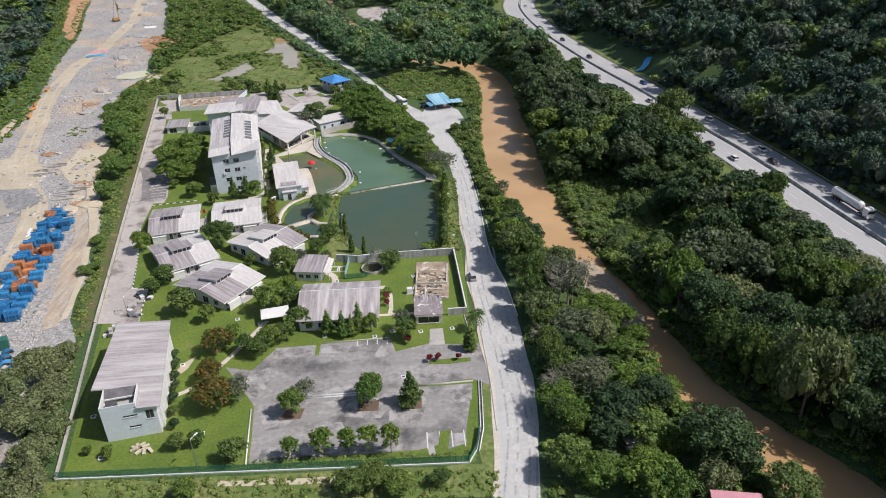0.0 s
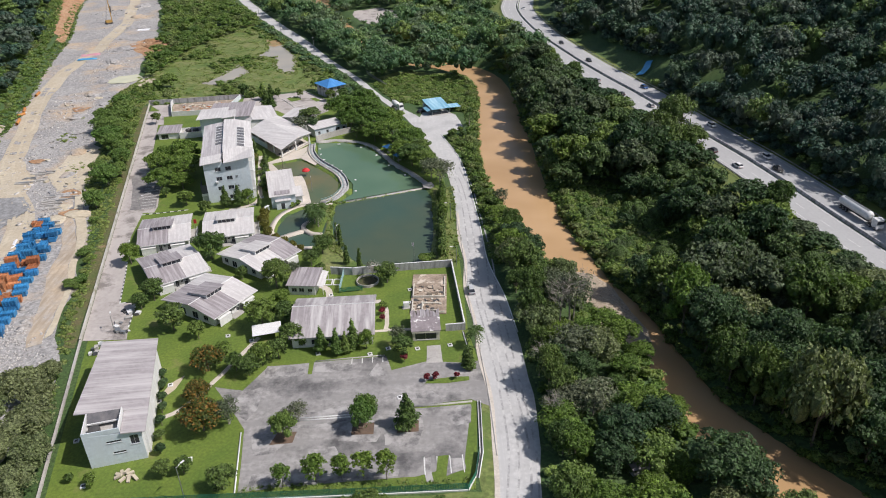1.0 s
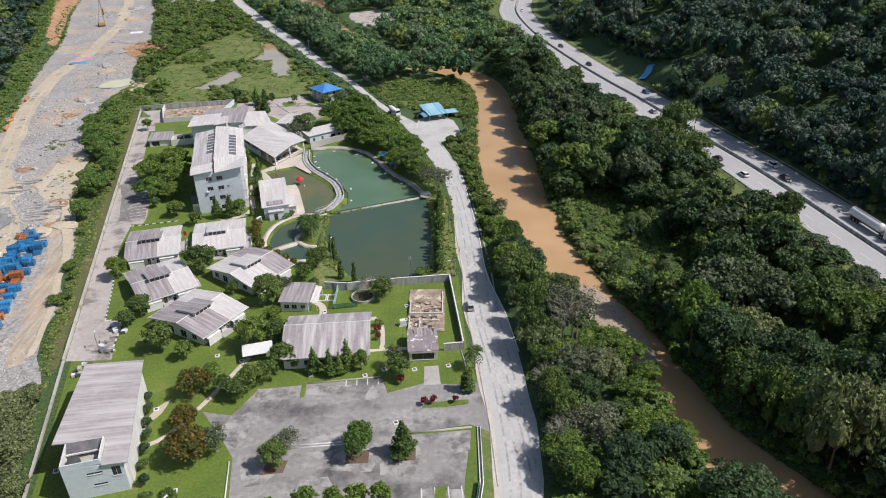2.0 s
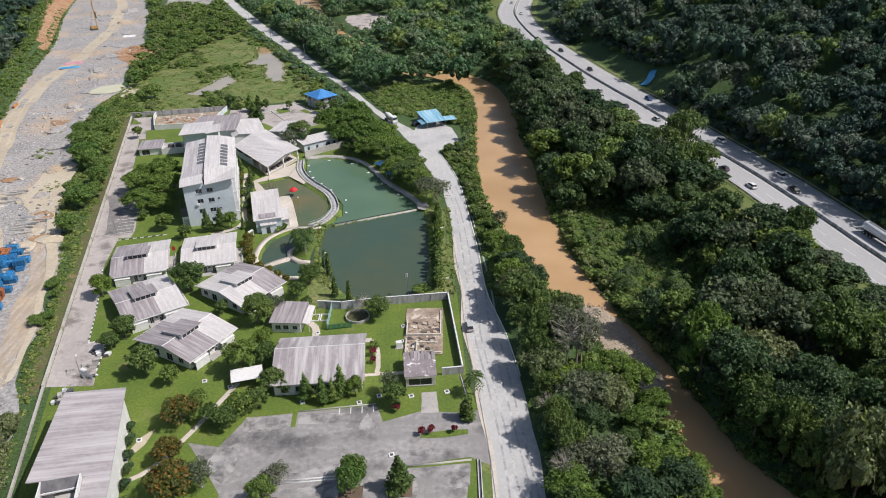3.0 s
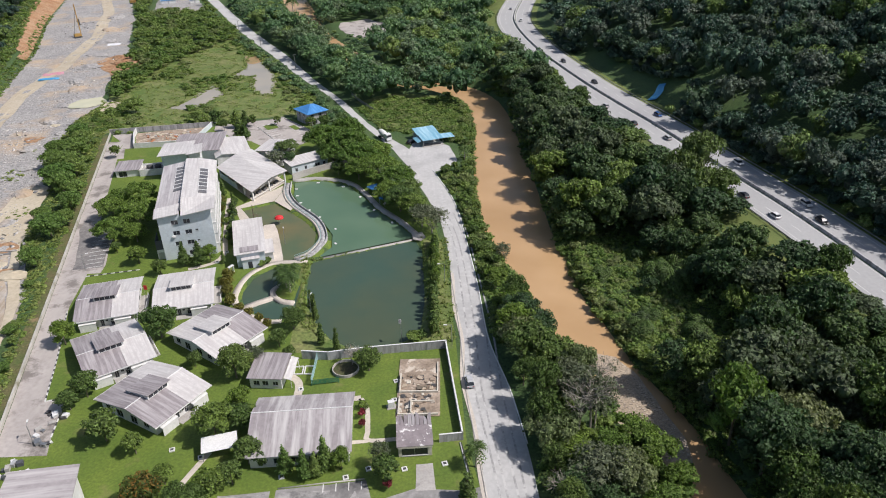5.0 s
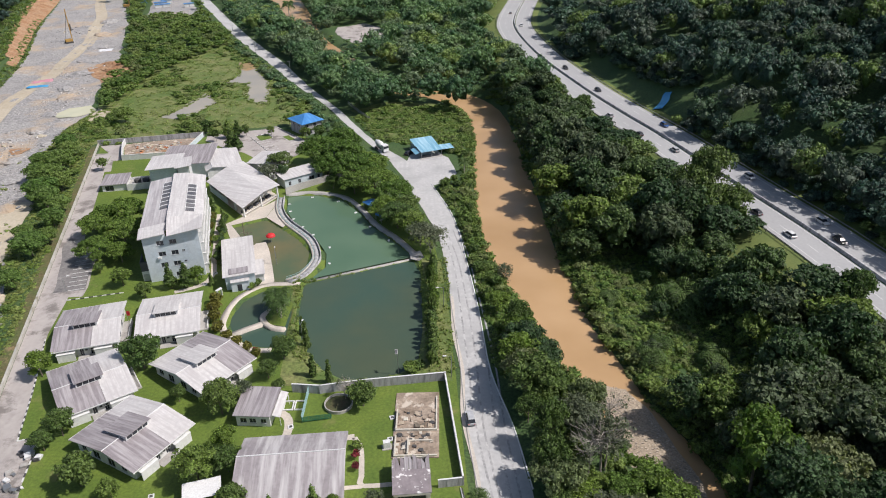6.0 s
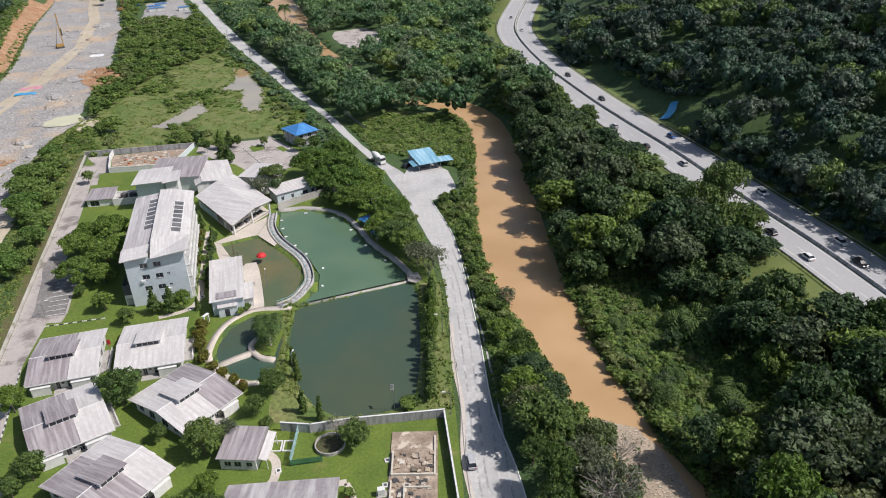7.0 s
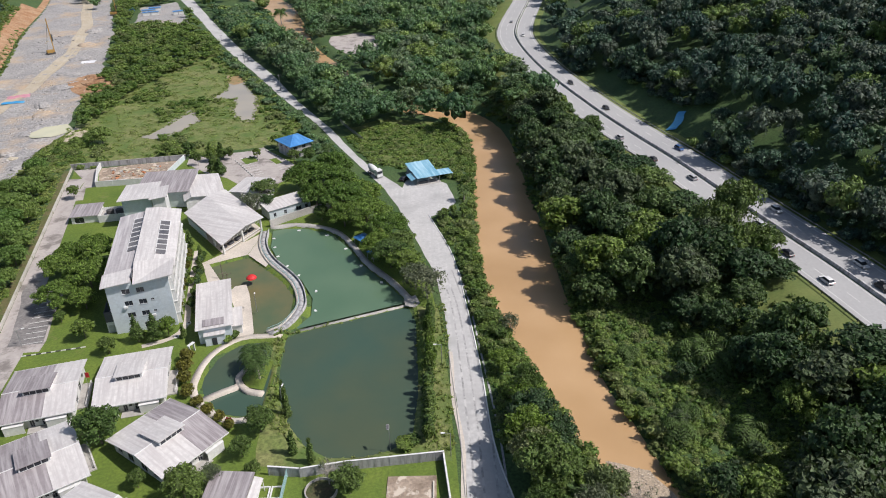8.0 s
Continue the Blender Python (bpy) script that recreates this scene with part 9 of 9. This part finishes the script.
def scatter(n, x0, x1, y0, y1, ok, gap, rmin, rmax, tall, tries=6):
    """Places spread at least a gap apart inside the rectangle where ok() holds for the arrays."""
    x, y = RNG.uniform(x0, x1, n * tries), RNG.uniform(y0, y1, n * tries)
    keep = ok(x, y)
    x, y = x[keep], y[keep]
    cells, out = {}, []
    for a, b in zip(x, y):
        c = (int(a // gap), int(b // gap))
        if any((a - p) ** 2 + (b - q) ** 2 < gap * gap for i in (-1, 0, 1) for j in (-1, 0, 1) for p, q in cells.get((c[0] + i, c[1] + j), ())):
            continue
        cells.setdefault(c, []).append((a, b))
        out.append((a, b))
        if len(out) >= n:
            break
    p = np.array(out)
    r = RNG.uniform(rmin, rmax, len(p))
    return np.c_[p, land(p[:, 0], p[:, 1]) - 0.3, r, r * RNG.uniform(*tall, len(p))]


def motor_offset(x, y):
    d, at = line_distance(x, y, MEDIAN_PATH)
    k = np.clip(at.astype(int), 0, len(MEDIAN_PATH) - 2)
    w = np.diff(MEDIAN_PATH, axis=0)[k]
    return d * np.sign(w[:, 0] * (y - MEDIAN_PATH[k, 1]) - w[:, 1] * (x - MEDIAN_PATH[k, 0]))


def river_gap(x, y):
    d, at = line_distance(x, y, RIVER_PATH[:, :2])
    return d - np.interp(at, np.arange(len(RIVER_PATH)), RIVER_PATH[:, 2])


road_poly = [tuple(p) for p in road_l[::3]] + [tuple(p) for p in road_r[::-3]]
MEADOW_POLY = [(-170, 330), (-140, 345), (-96, 355), (-53, 365), (-50, 392), (-72, 434), (-97, 488), (-122, 540), (-140, 500), (-150, 450), (-150, 400)]
joined("riverside_wood", JOIN, "broad", 0.54, 1900, LEAFWOOD, "dense tall trees between the river and the motorway", 0.72)
hill = scatter(1000, 80, 330, 110, 480, lambda x, y: (motor_offset(x, y) > 13.6 + 12 * ((y > 350) & (y < 425))) & (x < 0.6 * y + 70) & (np.hypot(x - 100, y - 338) > 13), 5.7, 3.2, 7.0, (1.7, 3.0), 12)
joined("hillside_wood", hill, "far", 0.62, 500, LEAFHILL, "dense rainforest above the motorway, haze and shade in its leaf colour", 0.74)
foot = scatter(420, 75, 200, 120, 480, lambda x, y: (motor_offset(x, y) > 12.0 + 12 * ((y > 345) & (y < 430))) & (motor_offset(x, y) < 19 + 16 * ((y > 345) & (y < 430))) & (np.hypot(x - 100, y - 338) > 13), 2.6, 1.8, 3.2, (1.1, 1.9), 40)
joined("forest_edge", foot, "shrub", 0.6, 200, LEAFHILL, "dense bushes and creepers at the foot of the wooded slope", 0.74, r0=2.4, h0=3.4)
far_hill = scatter(330, 70, 420, 480, 760, lambda x, y: motor_offset(x, y) > 15, 8.0, 6.0, 9.5, (1.5, 2.1))
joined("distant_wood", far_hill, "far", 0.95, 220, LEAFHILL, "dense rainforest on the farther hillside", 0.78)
GREY_PATCH = [(-63, 566), (-61, 578), (-42, 590), (-22, 568), (-22, 526), (-48, 528)]
LUSH = [(3, 336), (-16, 347), (-30, 372), (-16, 386), (8, 384), (22, 366), (21, 340)]
valley = scatter(880, -130, 90, 378, 720, lambda x, y: (river_gap(x, y) > 1.0) & (motor_offset(x, y) < -19) & (poly_distance(x, y, road_poly) > 4) & (poly_distance(x, y, GREY_PATCH) > 1) & (poly_distance(x, y, [(-128, 585), (-74, 560), (-80, 625), (-112, 668), (-135, 690)]) > 0)
                 & (poly_distance(x, y, MEADOW_POLY) > 2) & (poly_distance(x, y, LUSH) > 2) & (x > np.interp(y, [p[1] for p in ROAD_RIGHT], [p[0] for p in ROAD_RIGHT])), 5.8, 3.4, 7.8, (1.6, 2.5))
for row in valley:
    # lower growth in front of the clearing and the river's reaches
    ahead = np.arange(3, 34, 5.0)
    if poly_distance(np.full(7, row[0]), row[1] + ahead, GREY_PATCH).min() < 0:
        row[3:] *= (0.5, 0.3)
    elif row[1] > 405 and river_gap(np.full(4, row[0]), row[1] + ahead[:4]).min() < -2:
        row[3:] *= (0.7, 0.5)
joined("valley_wood", valley, "far", 0.74, 300, LEAFVALLEY, "mixed trees between the road and the river", 0.72)
valley_far = scatter(130, -330, 70, 720, 1000, lambda x, y: (river_gap(x, y) > 2) & (motor_offset(x, y) < -18) & (poly_distance(x, y, road_poly) > 6), 9.5, 5.5, 8.5, (1.4, 2.0))
joined("valley_wood", valley_far, "far", 1.3, 110, LEAFVALLEY, "distant trees along the valley", 0.78)
YARD = [(-171, 637), (-219, 654), (-237, 722), (-214, 745), (-196, 700)]
north = scatter(640, -260, -95, 400, 760, lambda x, y: (poly_distance(x, y, SITE) > 4) & (poly_distance(x, y, MEADOW_POLY) > 2) & (poly_distance(x, y, road_poly) > 5) & (x < np.interp(y, [p[1] for p in ROAD_LEFT], [p[0] for p in ROAD_LEFT])) & (x > np.interp(y, [369, 391, 445, 488, 615, 770], [-163, -160, -175, -181, -221, -281]))
                & (poly_distance(x, y, YARD) > 2) & (poly_distance(x, y + 16, YARD) > 0), 4.2, 2.4, 5.2, (1.0, 1.7), 12)
roadside = scatter(150, -215, -20, 400, 720, lambda x, y: np.abs(x - np.interp(y, [p[1] for p in ROAD_RIGHT], [p[0] for p in ROAD_RIGHT]) - 8.5) < 5, 4.6, 2.6, 5.0, (1.5, 2.4), 20)
joined("valley_wood", roadside, "far", 0.62, 300, LEAFVALLEY, "row of dense trees beside the road", 0.72)
joined("thicket", north, "far", 0.62, 250, LEAFSCRUB, "dense green thicket between the site and the meadow", 0.74)
sheet("yard_ground", ragged(YARD, 6, 1.2), 0.06, RUBBLE, "pale crushed-stone yard beside the road", step=8)
west = scatter(480, -430, -190, 240, 800, lambda x, y: (x > -0.52 * y - 58) & (x < np.interp(y, [0, 240, 299, 344, 421, 512, 607, 721, 790, 1000], [-194, -194, -197, -208, -231, -264, -302, -342, -358, -432])), 6.8, 4.4, 7.4, (1.5, 2.1))
joined("hillside_wood", west, "far", 0.85, 260, LEAFHILL, "rainforest on the slope west of the site with hazy-coloured leaves", 0.75)

shore = scatter(520, -160, -70, 555, 720, lambda x, y: (poly_distance(x, y, [(-128, 585), (-74, 560), (-80, 625), (-112, 668), (-140, 715), (-178, 700)]) < 0) & (river_gap(x, y) > 0.6) & (poly_distance(x, y, road_poly) > 3), 2.0, 1.4, 3.6, (0.6, 1.2), 12)
joined("undergrowth", shore, "tuft", 0.7, 40, LEAFVALLEY, "low green growth on the far river bank", 0.8, r0=1.6, h0=2.2)
slope = scatter(900, -350, -186, 270, 700, lambda x, y: np.abs(x - np.interp(y, [240, 299, 344, 421, 512, 607, 721], [-194, -197, -208, -231, -262, -300, -338]) + 4) < 7.5, 2.3, 1.2, 2.6, (0.6, 1.3), 40)
foot_west = scatter(620, -330, -182, 262, 640, lambda x, y: np.abs(x - np.interp(y, [240, 299, 344, 421, 512, 607, 721], [-190, -189, -200, -225, -250, -286, -320]) + 1.0) < 3.4, 1.5, 0.9, 2.0, (0.5, 1.1), 60)
joined("undergrowth", foot_west, "tuft", 0.5, 36, LEAFSCRUB, "rank growth at the edge of the fill", 0.8, r0=1.6, h0=2.2)
joined("undergrowth", slope, "tuft", 0.6, 40, LEAFSCRUB, "bright green growth at the foot of the western slope", 0.8, r0=1.6, h0=2.2)
patch = scatter(110, -166, -132, 258, 312, lambda x, y: np.minimum(np.hypot(x + 140, y - 269), np.hypot(x + 158, y - 304)) < 5, 1.2, 0.7, 1.3, (0.6, 1.2))
joined("wild_growth", patch, "tuft", 0.4, 40, GRASS, "clumps of weeds sprouting on the fill", 0.8, r0=1.6, h0=2.2)
# low growth
def scrub_ok(x, y):
    return (river_gap(x, y) > 0.6) & (motor_offset(x, y) < -17) & (x > np.interp(y, [p[1] for p in ROAD_RIGHT], [p[0] for p in ROAD_RIGHT]) + 2) & (poly_distance(x, y, [(-5, 300), (16, 294), (18, 330), (-6, 340)]) > 0)


scrub = scatter(950, 8, 130, 84, 400, scrub_ok, 1.7, 1.0, 2.2, (0.7, 1.4))
roadbank = scatter(520, 0, 32, 185, 340, lambda x, y: (x > np.interp(y, [p[1] for p in ROAD_RIGHT], [p[0] for p in ROAD_RIGHT]) + 1.4) & (x < 30) & (river_gap(x, y) > 0.3) & (poly_distance(x, y, [(-5, 292), (13, 292), (14, 322), (-6, 340)]) > 0), 1.2, 0.9, 1.9, (0.5, 1.2), 12)
joined("undergrowth", roadbank, "tuft", 0.42, 52, LEAFSCRUB, "tall bright grass and weeds between the road and the river", 0.8, r0=1.6, h0=2.2)
joined("undergrowth", scrub, "tuft", 0.42, 60, LEAFSCRUB, "tangled green undergrowth under the riverside trees", 0.8, r0=1.6, h0=2.2)
brink = scatter(430, 10, 110, 84, 400, lambda x, y: (river_gap(x, y) > 0.2) & (river_gap(x, y) < 5.0) & scrub_ok(x, y), 2.0, 1.2, 2.8, (0.8, 1.5), 25)
joined("undergrowth", brink, "shrub", 0.52, 90, LEAFSCRUB, "dense bushes overhanging the river's edge", 0.74, r0=2.0, h0=2.6)
fern = scatter(1500, 38, 84, 155, 242, lambda x, y: (river_gap(x, y) > 0.8) & (river_gap(x, y) < 31 - 0.006 * (y - 200) ** 2) & (x > 40), 1.1, 0.8, 1.6, (0.6, 1.2))
joined("undergrowth", fern, "tuft", 0.42, 46, LEAFSCRUB, "thick carpet of bright ferns and tall grass beside the river", 0.8, r0=1.6, h0=2.2)
meadow_edge = scatter(260, 60, 105, 190, 236, lambda x, y: (motor_offset(x, y) < -29) & (motor_offset(x, y) > -37), 1.2, 0.8, 1.5, (0.6, 1.2))
joined("undergrowth", meadow_edge, "tuft", 0.42, 40, LEAFSCRUB, "bushes at the edge of the mown verge", 0.8, r0=1.6, h0=2.2)
strip = scatter(1500, -190, -84, 92, 400, lambda x, y: (poly_distance(x, y, SITE) > 0.3) & (x < np.interp(y, [100, 349, 400], [-77.6, -142.0, -151])), 1.1, 0.8, 1.7, (0.35, 0.9), 40)
joined("undergrowth", strip, "tuft", 0.48, 34, GRASS, "rank grass and low bushes beside the site", 0.8, r0=1.6, h0=2.2)
mead = scatter(2300, -170, -50, 335, 540, lambda x, y: (poly_distance(x, y, [(-165, 330), (-140, 352), (-96, 361), (-60, 368), (-53, 392), (-75, 434), (-100, 488), (-128, 545), (-165, 520), (-172, 460), (-160, 400)]) < -1)
               & (poly_distance(x, y, HOLLOW) > 1) & (poly_distance(x, y, MARSH) > 1), 1.3, 0.8, 2.0, (0.2, 0.6), 8)
joined("wild_growth", mead, "tuft", 0.5, 30, GRASS, "tall tufts of wild grass in the meadow", 0, r0=1.6, h0=2.2)
bank = scatter(420, -40, 8, 182, 242, lambda x, y: (np.abs(poly_distance(x, y, BIG_POND) - 1.3) < 1.2) & (poly_distance(x, y, UPPER_POND) > 1), 0.9, 0.4, 0.8, (0.8, 1.6))
joined("reed_grass", bank, "tuft", 0.4, 26, GRASS, "long grass and reeds on the pond's edge", 0.6, r0=1.6, h0=2.2)
south = scatter(520, -78, 10, 90, 99.6, lambda x, y: y < 99.6, 1.2, 0.5, 1.2, (0.7, 1.3))
joined("wild_growth", south, "tuft", 0.45, 32, GRASS, "rough grass and weeds outside the fence", 0.7, r0=1.6, h0=2.2)
hedge = scatter(420, -38, 6, 101.8, 104.4, lambda x, y: x > -38, 0.5, 0.4, 0.7, (0.8, 1.4))
joined("wild_growth", hedge, "tuft", 0.35, 26, LEAFSCRUB, "overgrown weeds along the fence", 0.7, r0=1.6, h0=2.2)
lush = scatter(800, -38, 24, 334, 402, lambda x, y: (poly_distance(x, y, LUSH) < 4) & (river_gap(x, y) > 0.5) & (poly_distance(x, y, road_poly) > 2) & (poly_distance(x, y, [(-5, 300), (16, 294), (18, 334), (-6, 342)]) > 0), 1.3, 0.9, 2.2, (0.3, 0.9), 12)
joined("undergrowth", lush, "tuft", 0.6, 60, LEAFSCRUB, "lush green growth beside the river bend", 0.8, r0=1.6, h0=2.2)
dike = scatter(260, -37.5, -29, 184, 231, lambda x, y: (poly_distance(x, y, BIG_POND) > 0.3) & (poly_distance(x, y, BIG_POND) < 3.4) & (poly_distance(x, y, ROUND_POND) > 2), 0.7, 0.5, 0.9, (1.0, 2.0))
joined("reed_grass", dike, "tuft", 0.4, 34, GRASS, "tall bright grass on the dike between the ponds", 0.6, r0=1.6, h0=2.2)
verge = scatter(240, 0, 6, 186, 240, lambda x, y: poly_distance(x, y, BIG_POND) > 0.4, 0.9, 0.5, 1.0, (0.7, 1.6))
joined("reed_grass", verge, "tuft", 0.4, 30, GRASS, "bright tall grass under the pond hedge", 0.6, r0=1.6, h0=2.2)
rim = scatter(330, -130, -74, 378, 486, lambda x, y: np.minimum(np.abs(poly_distance(x, y, MARSH)), np.abs(poly_distance(x, y, HOLLOW))) < 1.5, 1.1, 0.7, 1.6, (0.4, 1.0), 40)
joined("reed_grass", rim, "tuft", 0.5, 30, GRASS, "tussocks of reeds at the edge of the marsh water", 0.6, r0=1.6, h0=2.2)
clumps = scatter(260, -168, -55, 350, 540, lambda x, y: (poly_distance(x, y, MEADOW_POLY) < -1) & (poly_distance(x, y, MARSH) > 2.5) & (poly_distance(x, y, HOLLOW) > 2.5) & (np.sin(x * 0.11 + 1.7 * np.sin(y * 0.05)) + np.sin(y * 0.09 + x * 0.05) > 0.1), 2.2, 1.0, 3.4, (0.4, 0.95), 10)
joined("thicket", clumps, "shrub", 0.5, 150, LEAFSCRUB, "low bushes spreading over the meadow", 0.74, r0=2.4, h0=2.2)
hedgerow = scatter(110, -125, -28, 345, 550, lambda x, y: np.abs(x - np.interp(y, [p[1] for p in ROAD_LEFT], [p[0] for p in ROAD_LEFT]) + 6.5) < 4.0, 2.6, 1.4, 3.2, (0.8, 1.4), 30)
joined("thicket", hedgerow, "shrub", 0.5, 150, LEAFVALLEY, "overgrown bushes along the road", 0.74, r0=2.4, h0=2.8)
rows_of("broad", [(-13, 96.4, 3.6, 5), (-17.6, 95, 3.4, 5), (-8.6, 94.8, 3, 4.4), (-48, 95, 2.6, 4), (-1, 96.4, 2.2, 3.4)], "outside the fence")
